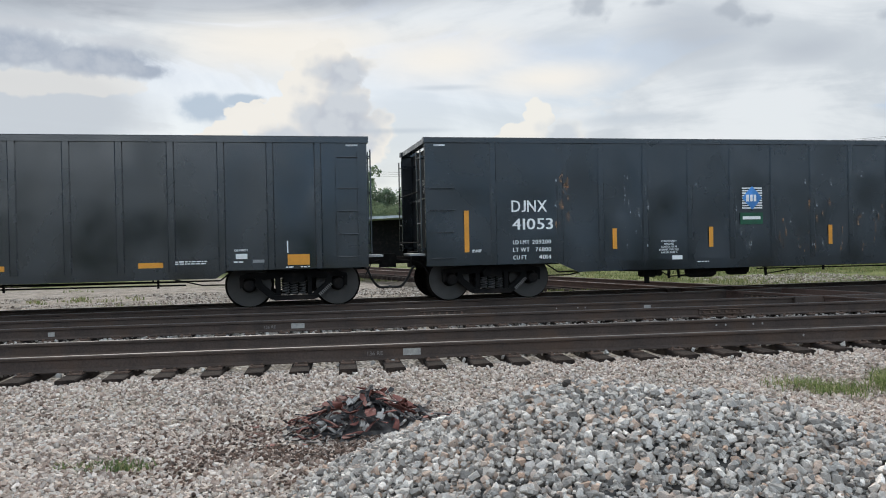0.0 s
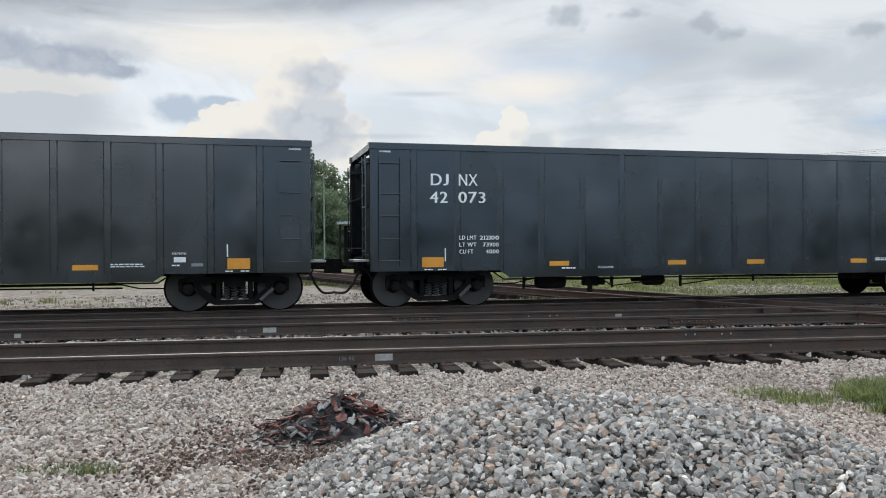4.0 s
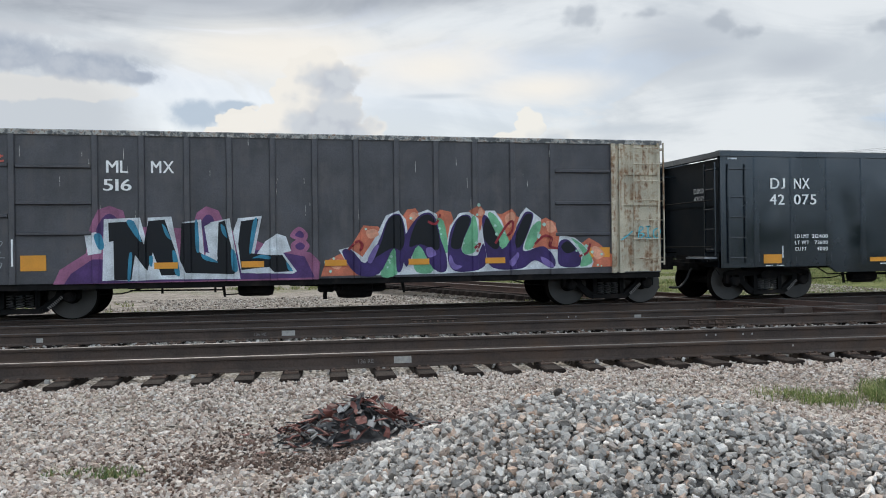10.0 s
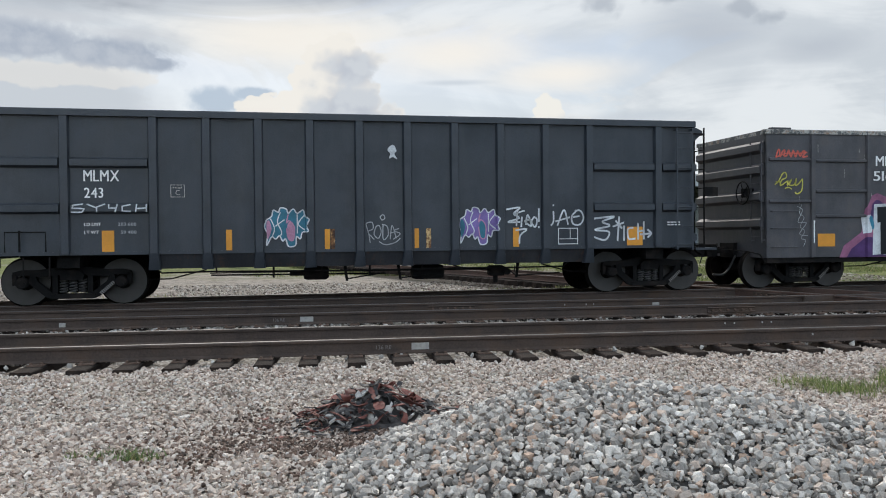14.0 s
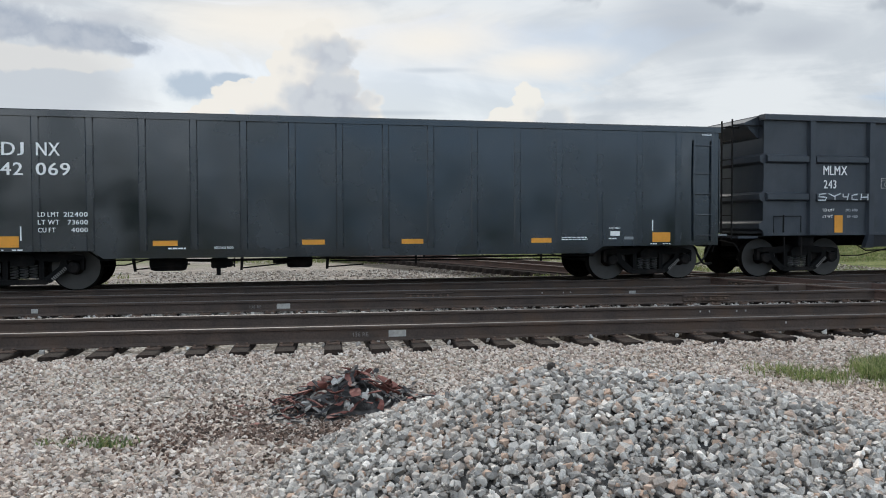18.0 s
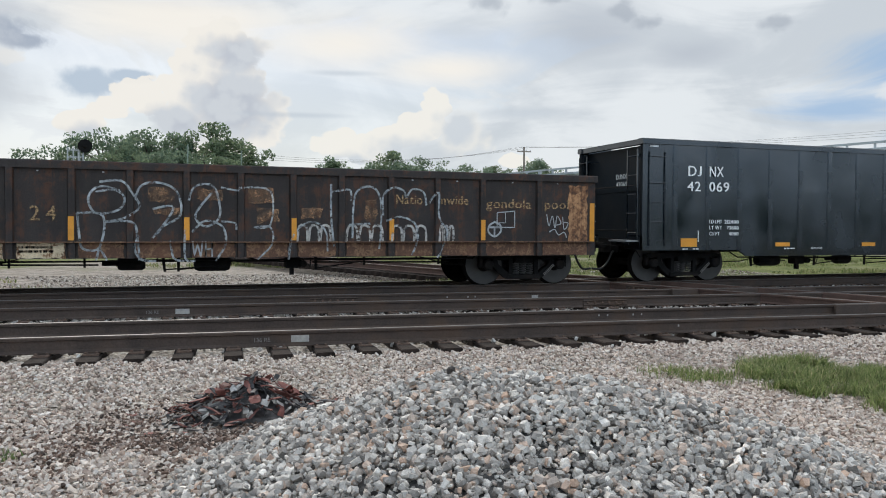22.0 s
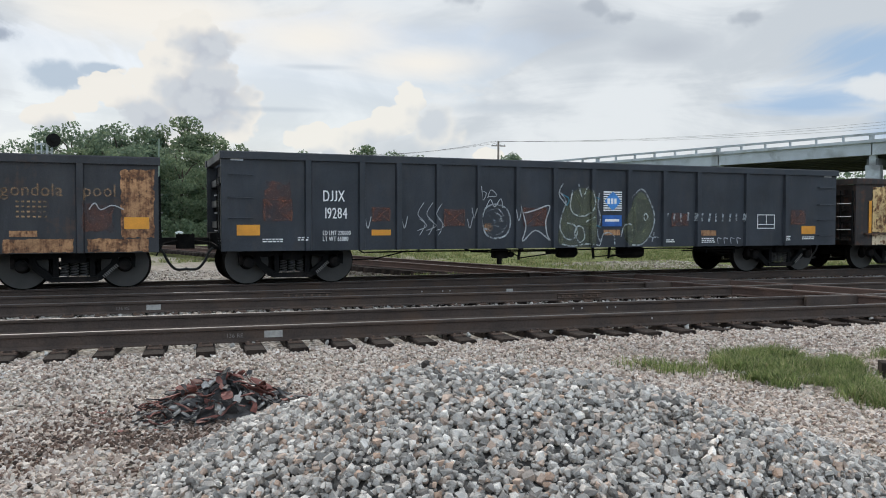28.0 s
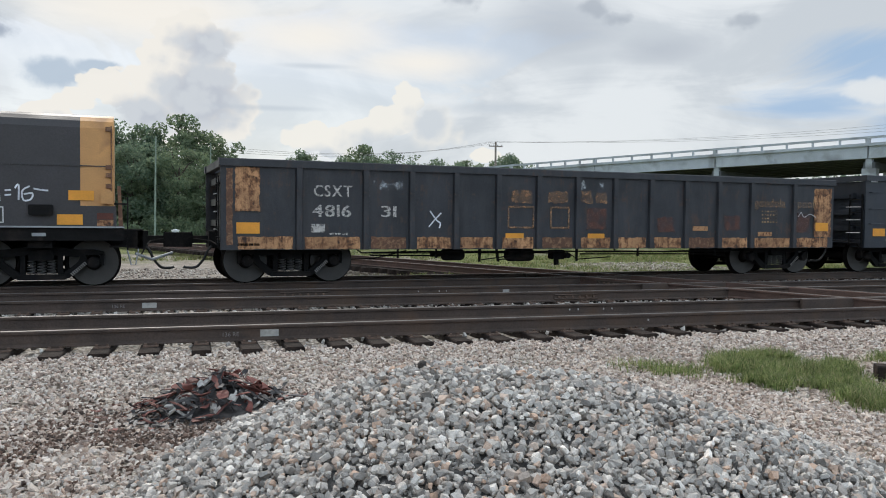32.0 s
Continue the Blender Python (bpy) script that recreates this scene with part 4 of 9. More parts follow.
def add_truck(car, s):
    x = car.x(s)
    tr = part("truck", BOLSTER_MESH, None, car.top, at=pose(x, 0, 0))
    for k in (0, 1):
        part("side_frame", FRAME_MESH[k], None, tr)
        part("spring_set", SPRING_MESH[k], None, tr)
    part("brake_beam", BRAKE_MESH, None, tr)
    part("lettering", STENCIL_MESH, None, tr, "row of small cast figures picked out in white")
    for d in (-0.889, 0.889):
        ws = part("wheelset", AXLE_MESH, None, car.top, at=pose(x + d, 0, WHEEL_R))
        for k in (0, 1):
            part("wheel", WHEEL_MESH[k], None, ws)
            part("rim", RIM_MESH[k], None, ws, "worn bright rim face")
            part("bearing_cap", CAP_MESH[k], None, ws)
        WHEELSETS.append((ws, x + d, len(WHEELSETS)))


COUPLER = Shape()
COUPLER.box(-0.1, 0.42, -0.09, 0.09, 0.80, 0.95)
COUPLER.prism([(0.40, -0.12), (0.62, -0.17), (0.74, -0.15), (0.76, -0.04), (0.66, -0.02), (0.62, 0.05), (0.70, 0.14), (0.60, 0.19), (0.42, 0.12)], 0.72, 1.02, "z")
COUPLER.box(-0.1, 0.10, -0.30, 0.30, 0.70, 1.05)
COUPLER_MESH = COUPLER.mesh("coupler", UNDER)
HOSE_MESH = Shape().tube(smooth_line([(0.05, -0.32, 0.74), (0.12, -0.34, 0.66), (0.22, -0.33, 0.46), (0.36, -0.30, 0.31), (0.55, -0.26, 0.30), (0.60, -0.25, 0.32)]), 0.028, 7).mesh("air_hose", RUBBER, True)
LEVER_MESH = Shape().tube([(-0.05, -1.35, 0.62), (0.05, -1.3, 0.80), (0.12, -0.9, 0.86), (0.40, -0.2, 0.90), (0.44, -0.15, 1.04)], 0.013, 5).mesh("uncoupling_lever", UNDER)


def add_coupler(car, end, reach=0.0):
    """end -1: the end towards smaller s."""
    e = Matrix.Diagonal((end, 1, 1, 1))
    for nm, me in (("coupler", COUPLER_MESH), ("air_hose", HOSE_MESH), ("uncoupling_lever", LEVER_MESH)):
        ob = part(nm, me, None, car.top)
        ob.matrix_basis = Matrix.Translation((end * (car.h + reach), 0, 0)) @ (pose(0, 0, 0, 0, 0, 180) if end < 0 and nm == "coupler" else e)


def add_ladder(car, name, s0, s1, zs, mat, y=SIDE, rails=True, r=0.011, out=0.07):
    """A ladder of two stiles and rungs, or single grab irons."""
    x0, x1 = car.x(s0), car.x(s1)
    if not rails:
        for z in zs:
            car.part("grab_iron", Shape().tube([(x0, y, z), (x0, y - out, z), (x1, y - out, z), (x1, y, z)], r, 6), mat)
        return
    stiles = []
    for xx in (x0, x1):
        sh = Shape().box(xx - 0.018, xx + 0.018, y - out, y - out + 0.012, zs[0] - 0.12, zs[-1] + 0.12)
        for z in (zs[0] - 0.08, zs[-1] + 0.08):
            sh.box(xx - 0.015, xx + 0.015, y - out + 0.006, y + 0.03, z - 0.02, z + 0.02)
        stiles.append(sh)
    lad = car.part(name, stiles[0], mat)
    part("stile", stiles[1], mat, lad)
    for z in zs:
        part("rung", Shape().tube([(x0, y - out, z), (x1, y - out, z)], r, 6), mat, lad)


def add_end_ladder(car, end, y0, y1, zs, mat, out=0.08, post=0.0):
    x = end * (car.h + out)
    stiles = []
    for y in (y0, y1):
        sh = Shape().box(x - 0.012, x + 0.012, y - 0.018, y + 0.018, zs[0] - 0.15, zs[-1] + 0.15 + post)
        for z in (zs[-1], zs[0] - 0.1):
            sh.box(min(x, end * (car.h - 0.26)), max(x, end * (car.h - 0.26)), y - 0.015, y + 0.015, z, z + 0.03)
        stiles.append(sh)
    lad = car.part("end_ladder", stiles[0], mat)
    part("stile", stiles[1], mat, lad)
    for z in zs:
        part("rung", Shape().tube([(x, y0, z), (x, y1, z)], 0.011, 6), mat, lad)


def rib_mesh(w, d, z0, z1, mat, foot=0.0):
    """A pressed side post: flat face, slanted flanks; foot: how far it leans in below."""
    a, b = w / 2, w / 2 * 0.72
    v = [(-a, SIDE, z0), (a, SIDE, z0), (b, SIDE - d, z0), (-b, SIDE - d, z0), (-a, SIDE, z1), (a, SIDE, z1), (b, SIDE - d, z1), (-b, SIDE - d, z1)]
    return Shape().add(v, [(0, 1, 2, 3), (4, 7, 6, 5), (0, 4, 5, 1), (1, 5, 6, 2), (2, 6, 7, 3), (3, 7, 4, 0)]).mesh("side_post", mat)


def panel_mesh(x0, x1, z0, z1, bulge, seed):
    """A side sheet between two posts, dished and buckled a little."""
    r = random.Random(seed)
    nx, nz = 6, 10
    ph = r.uniform(0, 9)
    v = []
    for j in range(nz + 1):
        for i in range(nx + 1):
            u, w = i / nx, j / nz
            x, z = x0 + (x1 - x0) * u, z0 + (z1 - z0) * w
            d = bulge * math.sin(math.pi * u) * math.sin(math.pi * w)
            d *= 0.55 + 0.9 * noise.noise(Vector((x * 0.8 + ph, z * 0.9, ph)))
            v.append((x, SIDE + d, z))
    n = nx + 1
    f = [(j * n + i, j * n + i + 1, (j + 1) * n + i + 1, (j + 1) * n + i) for j in range(nz) for i in range(nx)]
    sh = Shape().add(v, f)
    return sh


def gondola_shell(car, mat, ztop, zbot, chord=0.14, chord_out=0.05, ribs=(), rib_w=0.12, rib_d=0.04, rib_z=None, bulge=0.02, chord_mat=None, end_inset=0.0, end_mat=None):
    """Open box of steel: side panels between posts, far side, ends, floor, top chord, side sill."""
    car.ribs, car.rib_w, car.rib_d = list(ribs), rib_w, rib_d
    h = car.h
    cut = sorted([-h] + [car.x(r) for r in ribs] + [h])
    for k, (a, b) in enumerate(zip(cut, cut[1:])):
        sh = panel_mesh(a, b, zbot, ztop - chord, bulge, car.mid + k)
        sh.box(a, b, SIDE + 0.06, SIDE + 0.075, zbot, ztop - chord)
        p = car.part("side_panel", sh, mat, smooth=True)
    rm = rib_mesh(rib_w, rib_d, (rib_z or (zbot, ztop - chord))[0], ztop - chord, mat)
    for r in ribs:
        part("side_post", rm, None, car.top, at=pose(car.x(r), 0, 0))
    tc = Shape()
    prof = [(SIDE - chord_out, ztop - chord), (SIDE - chord_out, ztop - 0.02), (SIDE - chord_out + 0.02, ztop), (SIDE + 0.13, ztop), (SIDE + 0.15, ztop - 0.02), (SIDE + 0.15, ztop - chord)]
    tc.prism(prof, -h - 0.03, h + 0.03, "x")
    tc.prism([(-p[0], p[1]) for p in prof], -h - 0.03, h + 0.03, "x")
    for e in (-1, 1):
        tc.box(min(e * h, e * (h - 0.15)), max(e * h, e * (h - 0.15)), SIDE + 0.15, -SIDE - 0.15, ztop - chord, ztop - 0.005)
    car.part("top_chord", tc, chord_mat or mat)
    car.part("far_side", Shape().box(-h, h, 1.44, 1.5, zbot, ztop - chord), mat)
    car.part("floor", Shape().box(-h + 0.05, h - 0.05, -1.42, 1.44, zbot + 0.12, zbot + 0.2), mat)
    for e in (-1, 1):
        x0 = e * (h - end_inset)
        car.part("end_wall", Shape().box(min(x0, x0 - e * 0.05), max(x0, x0 - e * 0.05), SIDE + (0.02 if not end_inset else 0.02), 1.44, zbot, ztop - chord), end_mat or mat)


def add_underframe(car, zbot, trucks, mid_z=None):
    sh = Shape()
    h = car.h
    sh.box(-h + 0.1, h - 0.1, -0.35, 0.35, 0.70, zbot + 0.12)
    for t in trucks:
        sh.box(car.x(t) - 0.2, car.x(t) + 0.2, -1.35, 1.35, 0.74, zbot + 0.1)
    n = 7
    for k in range(n):
        x = car.x(trucks[0]) + (car.x(trucks[1]) - car.x(trucks[0])) * (k + 1) / (n + 1)
        sh.box(x - 0.06, x + 0.06, -1.38, 1.38, zbot - 0.02, zbot + 0.12)
    car.part("underframe", sh, UNDER)


def add_brake_gear(car, s_tank, s_valve, s_cyl, zlow=0.5, rods=()):
    x = car.x(s_tank)
    car.part("air_reservoir", Shape().lathe([(0.04, -0.36), (0.13, -0.33), (0.155, -0.25), (0.155, 0.25), (0.13, 0.33), (0.04, 0.36)], 16, "x", (x, -0.95, zlow + 0.09)), UNDER, smooth=True)
    x = car.x(s_valve)
    sh = Shape().box(x - 0.16, x + 0.16, -1.05, -0.8, zlow - 0.02, zlow + 0.2, 0.03)
    sh.lathe([(0.07, -1.14), (0.07, -0.9)], 10, "y", (x + 0.2, 0, zlow + 0.07))
    sh.box(x - 0.06, x + 0.02, -1.0, -0.9, zlow - 0.16, zlow)
    sh.tube([(x - 0.16, -1.0, zlow + 0.12), (x - 0.7, -1.0, zlow + 0.14), (x - 0.95, -1.0, zlow + 0.22)], 0.018, 5)
    sh.tube([(x + 0.2, -1.05, zlow + 0.15), (x + 0.3, -1.3, zlow + 0.02), (x + 0.3, -1.35, zlow + 0.2)], 0.014, 5)
    car.part("control_valve", sh, UNDER)
    x = car.x(s_cyl)
    car.part("brake_cylinder", Shape().lathe([(0.05, -0.55), (0.05, -0.28), (0.12, -0.26), (0.14, -0.2), (0.14, 0.18), (0.10, 0.24)], 14, "x", (x, -0.85, zlow + 0.1)), UNDER, smooth=True)
    car.part("brake_pipe", Shape().tube([(car.x(s_valve) + 0.16, -0.95, zlow + 0.12), (car.x(s_cyl) - 0.2, -0.92, zlow + 0.14)], 0.013, 5), UNDER)
    # train line along the car on its hangers, slack levers and clevis rods
    r = random.Random(str(s_tank))
    x0, x1 = -car.h + 2.9, car.h - 2.9
    line = [(x0 + (x1 - x0) * k / 8, -1.28 + r.uniform(-0.02, 0.02), zlow + 0.17 + r.uniform(-0.015, 0.015)) for k in range(9)]
    car.part("train_line", Shape().tube([(x0 - 0.25, -1.15, zlow + 0.36)] + line + [(x1 + 0.25, -1.15, zlow + 0.36)], 0.017, 5), UNDER)
    for q in line[1:-1:2]:
        car.part("hanger", Shape().box(q[0] - 0.015, q[0] + 0.015, -1.30, -1.26, zlow + 0.15, zlow + 0.42), UNDER)
    for xx in (car.x(s_valve) + 0.45, car.x(s_cyl) + 0.55, car.x(s_tank) - 0.65):
        lean = r.uniform(-0.06, 0.06)
        car.part("brake_lever", Shape().prism([(xx - 0.035, zlow + 0.30), (xx + 0.035, zlow + 0.30), (xx + lean + 0.025, zlow - 0.06), (xx + lean - 0.025, zlow - 0.06)], -1.10, -1.07, "y"), UNDER)
        car.part("brake_rod", Shape().tube([(xx + lean, -1.09, zlow - 0.02), (xx + lean + r.uniform(0.7, 1.1), -1.12, zlow + r.uniform(0.02, 0.10))], 0.014, 5), UNDER)
    for a, b in rods:
        xa, xb = car.x(a), car.x(b)
        car.part("brake_rod", Shape().tube([(xa, -1.0, zlow + 0.10), (xb, -1.05, zlow + 0.08)], 0.017, 5), UNDER)
        car.part("brake_pipe", Shape().tube([(xa, -1.22, zlow + 0.15), (xb, -1.22, zlow + 0.15)], 0.012, 5), UNDER)
        for xx in (xa + (xb - xa) * 0.35, xa + (xb - xa) * 0.9):
            car.part("hanger", Shape().box(xx - 0.02, xx + 0.02, -1.24, -1.2, zlow + 0.04, zlow + 0.36), UNDER)


def add_release_rods(car, trucks, z=0.42):
    for t, e in zip(trucks, (1, -1)):
        x = car.x(t) + e * 0.7
        car.part("brake_rod", Shape().tube([(x, -0.5, 0.45), (x + e * 1.1, -0.9, z + 0.06), (x + e * 1.8, -1.1, z + 0.24)], 0.014, 5), UNDER)


def tape(car, s0, s1, z0, z1, mat=None):
    return car.patch("reflector_tape", s0, s1, z0, z1, mat or YELLOW, "amber reflective strip", y=0.007)

# ---- the cars, from the head of the train to its tail ----
def spray(name, c, rough=0.6):
    return material(name, c, rough, 0.0, 0.30, 3.5, 60.0, 0.03, spec=0.3)


PURPLE, PINK, INK = spray("purple_spray", (0.085, 0.040, 0.135)), spray("pink_spray", (0.30, 0.115, 0.20)), spray("black_spray", (0.009, 0.010, 0.013))
SKYBLUE, RED, GREEN = spray("blue_spray", (0.045, 0.22, 0.33)), spray("coral_red_spray", (0.56, 0.17, 0.10)), spray("mint_green_spray", (0.17, 0.42, 0.24))
VIOLET, SPRAYWHITE, MINT = spray("violet_spray", (0.048, 0.028, 0.115)), spray("white_spray", (0.62, 0.64, 0.66)), spray("pale_mint_spray", (0.42, 0.62, 0.52))
LILAC, TEAL, ROSE = spray("lilac_spray", (0.20, 0.14, 0.36)), spray("teal_spray", (0.045, 0.17, 0.24)), spray("rose_spray", (0.50, 0.25, 0.36))
LEMON, SALMON, RUSTRED = spray("lemon_spray", (0.55, 0.50, 0.10)), spray("salmon_spray", (0.55, 0.12, 0.09)), spray("rust_red_overpaint", (0.120, 0.040, 0.028))
OLIVE, LOGOBLUE, LOGOGREEN = spray("olive_spray", (0.11, 0.12, 0.075)), spray("blue_decal", (0.045, 0.14, 0.42)), spray("green_decal", (0.02, 0.09, 0.05))
THIN_RED = worn("thin_rust_red_spray", (0.22, 0.085, 0.055), 0.8, 7.0, (0.38, 0.66), 0.62, 0.05)
THIN_WHITE = worn("smeared_chalky_white", (0.50, 0.52, 0.54), 0.8, 6.0, (0.46, 0.68), 0.75)
THIN_ORANGE = worn("flaking_orange_paint", (0.36, 0.20, 0.11), 0.8, 6.0, (0.40, 0.60), 0.72, 0.03)
THIN_OLIVE = worn("thin_olive_spray", (0.17, 0.18, 0.11), 0.8, 3.0, (0.38, 0.66), 0.7, 0.2)
THIN_CHALK = worn("faded_chalk_line", (0.48, 0.51, 0.53), 0.8, 11.0, (0.36, 0.60), 0.85, 0.12)
CORAL = spray("pale_coral_spray", (0.72, 0.34, 0.22))
DECALBLUE = spray("bright_blue_decal", (0.07, 0.25, 0.60))


def add_end_platform(car, end, mat=GREY_STEEL):
    x = end * car.h
    sh = Shape()
    sh.box(min(x, x + end * 0.32), max(x, x + end * 0.32), -1.35, -0.55, 0.98, 1.02)
    car.part("end_platform", sh, mat, "pale grating step at the end of the car")
    sh = Shape()
    sh.tube([(x + end * 0.10, -1.3, 2.3), (x + end * 0.12, 1.0, 2.3)], 0.014, 6)
    sh.tube([(x + end * 0.10, -1.3, 1.25), (x + end * 0.12, 1.2, 1.25)], 0.014, 6)
    car.part("grab_rail", sh, UNDER)


def end_marks(car, lines, end=-1):
    """Small lettering on the end wall that shows to the camera."""
    for k, t in enumerate(lines):
        ob = part("lettering", text_mesh(t, WHITE), None, car.top, "small painted lettering")
        ob.matrix_basis = Matrix.Translation((end * (car.h - 0.25) - 0.006, 0.05, 2.52 - 0.19 * k)) @ pose(0, 0, 0, 0, 0, -90) @ Matrix.Diagonal((0.5, 1, 0.12, 1))


def steel_end(car, zbot, ztop, mat):
    """Corner posts and cross ribs round the set-back end sheets."""
    for e in (-1, 1):
        x1, x0 = e * car.h, e * (car.h - 0.25)
        sh = Shape()
        for y in (SIDE + 0.02, 1.40):
            sh.box(min(x1, x0), max(x1, x0), y, y + 0.05, zbot, zbot + 0.35)
            sh.box(min(x1, x1 - e * 0.09), max(x1, x1 - e * 0.09), y, y + 0.09, zbot, ztop - 0.14)
        sh.box(min(x0, x0 + e * 0.03), max(x0, x0 + e * 0.03), -1.3, 1.4, 2.20, 2.23)
        car.part("end_post", sh, mat)


def silver_slits(car, z):
    # white patches painted for the sky that shows through slots in the chord
    for a in (car.s0 + 0.18, car.s1 - 0.42):
        car.patch("chord_slot", a, a + 0.24, z, z + 0.035, SPRAYWHITE, "white patch painted for sky through the chord slot", y=0.012)


def black_scrap_car(name_no, off, ld, lt):
    """New-looking black scrap gondola with faint posts."""
    car = Car("gondola_car", -13.86 + off, 1.97 + off, "tall clean black steel scrap gondola with white lettering")
    S = lambda s: s + off
    ribs = [S(-12.96 + 0.93 * k) for k in range(16)]
    gondola_shell(car, BLACK_PAINT, 3.40, 0.78, 0.13, 0.05, ribs, 0.15, 0.024, None, 0.016, end_inset=0.25, end_mat=BLACK_END)
    steel_end(car, 0.78, 3.4, BLACK_END)
    tr = (S(-12.38), S(0.50))
    x0, x1 = car.x(tr[0]) + 1.25, car.x(tr[1]) - 1.25
    car.part("side_sill", Shape().prism([(x0, 0.80), (x0 + 0.25, 0.63), (x1 - 0.25, 0.63), (x1, 0.80)], SIDE - 0.003, SIDE + 0.07, "y"), BLACK_PAINT)
    sh = Shape()
    for k in range(22):
        x = car.x(S(-11.0)) + k * 0.53
        sh.box(x, x + 0.05, SIDE - 0.016, SIDE - 0.002, 1.035, 1.055)
    car.part("rivet_row", sh, BLACK_PAINT)
    car.part("panel_seam", Shape().box(-car.h + 0.9, car.h - 0.9, SIDE - 0.006, SIDE + 0.001, 2.44, 2.452), BLACK_PAINT)
    add_underframe(car, 0.78, tr)
    for t in tr:
        add_truck(car, t)
    add_coupler(car, -1)
    add_coupler(car, 1)
    zs = [1.00, 1.45, 1.91, 2.36, 2.98]
    add_ladder(car, "ladder", S(-13.67), S(-13.24), zs, BLACK_PAINT, out=0.045)
    add_ladder(car, "ladder", S(1.36), S(1.79), zs, BLACK_PAINT, out=0.045)
    add_end_ladder(car, -1, -1.40, -0.98, [1.2, 1.65, 2.1, 2.55, 3.0], BLACK_PAINT)
    add_end_ladder(car, -1, 0.95, 1.35, [1.2, 1.65, 2.1, 2.55, 3.0], BLACK_PAINT)
    add_end_ladder(car, 1, -1.40, -0.98, [1.2, 1.65, 2.1, 2.55, 3.0], BLACK_PAINT)
    add_end_platform(car, -1)
    add_end_platform(car, 1)
    end_marks(car, ("DJNX", name_no))
    add_brake_gear(car, S(-9.77), S(-8.8), S(-7.2), 0.42, ((S(-6.6), S(-1.6)),))
    add_release_rods(car, tr)
    silver_slits(car, 3.205)
    car.letter("DJ", S(-12.60), 2.55, 2.79, 0.38)
    car.letter("NX", S(-12.01), 2.55, 2.79, 0.41)
    car.letter(name_no[:2], S(-12.62), 2.19, 2.42, 0.38)
    car.letter(name_no[2:], S(-12.02), 2.19, 2.42, 0.59)
    for z, a, b, w in ((1.425, "LD LMT", ld, 0.42), (1.28, "LT WT", lt, 0.35), (1.135, "CU FT", "4000", 0.29)):
        car.letter(a, S(-12.0), z, z + 0.085, 0.37 if a != "CU FT" else 0.30)
        car.letter(b, S(-11.14) - w, z, z + 0.085, w)
    tape(car, S(-12.79), S(-12.33), 0.86, 1.065)
    for a in (-10.0, -7.2, -5.2, -2.42):
        tape(car, S(a), S(a + 0.45), 0.865, 0.965)
    tape(car, S(0.37), S(0.80), 0.86, 1.07)
    car.bars(S(-12.74), S(-12.56), 0.80, 0.022)
    car.bars(S(-12.45), S(-12.27), 0.80, 0.022)
    car.patch("lettering", S(-12.31), S(-12.285), 0.98, 1.25, WHITE, "upright painted notice")
    car.patch("lettering", S(0.36), S(0.385), 1.10, 1.34, WHITE, "upright painted notice")
    car.letter("RELEASE ROD", S(-8.87), 0.80, 0.845, 0.36)
    car.bars(S(-9.72), S(-9.40), 0.80, 0.03)
    car.bars(S(-1.75), S(-1.15), 0.96, 0.022, n=2, gap=0.02)
    car.letter("JOB F20023", S(-0.66), 1.15, 1.19, 0.27)
    car.patch("label_plate", S(-0.62), S(-0.40), 1.0, 1.10, WHITE, "white inspection label")
    car.bars(S(-0.66), S(-0.48), 0.93, 0.025)
    car.patch("label_plate", S(-0.30), S(-0.08), 0.92, 0.98, GREY_STEEL, "small metal plate")
    car.bars(S(0.33), S(0.50), 0.81, 0.022)
    car.bars(S(0.62), S(0.80), 0.81, 0.022)
    return car


def streaks(car, s0, s1, z0, z1, n, mat, seed, wide=0.03):
    """Scrapes and runs where paint has gone."""
    r = random.Random(seed)
    for _ in range(n):
        s, z = r.uniform(s0, s1), r.uniform(z0, z1)
        hgt, w = r.uniform(0.05, 0.22), r.uniform(0.008, wide)
        x = car.x(s)
        pts = [(x - w / 2, z), (x + w * 0.4, z - hgt * 0.2), (x + w / 2, z + hgt * 0.4), (x + w * 0.1, z + hgt), (x - w * 0.5, z + hgt * 0.6)]
        car.paint("paint_scrape", pts, mat, 0.005)


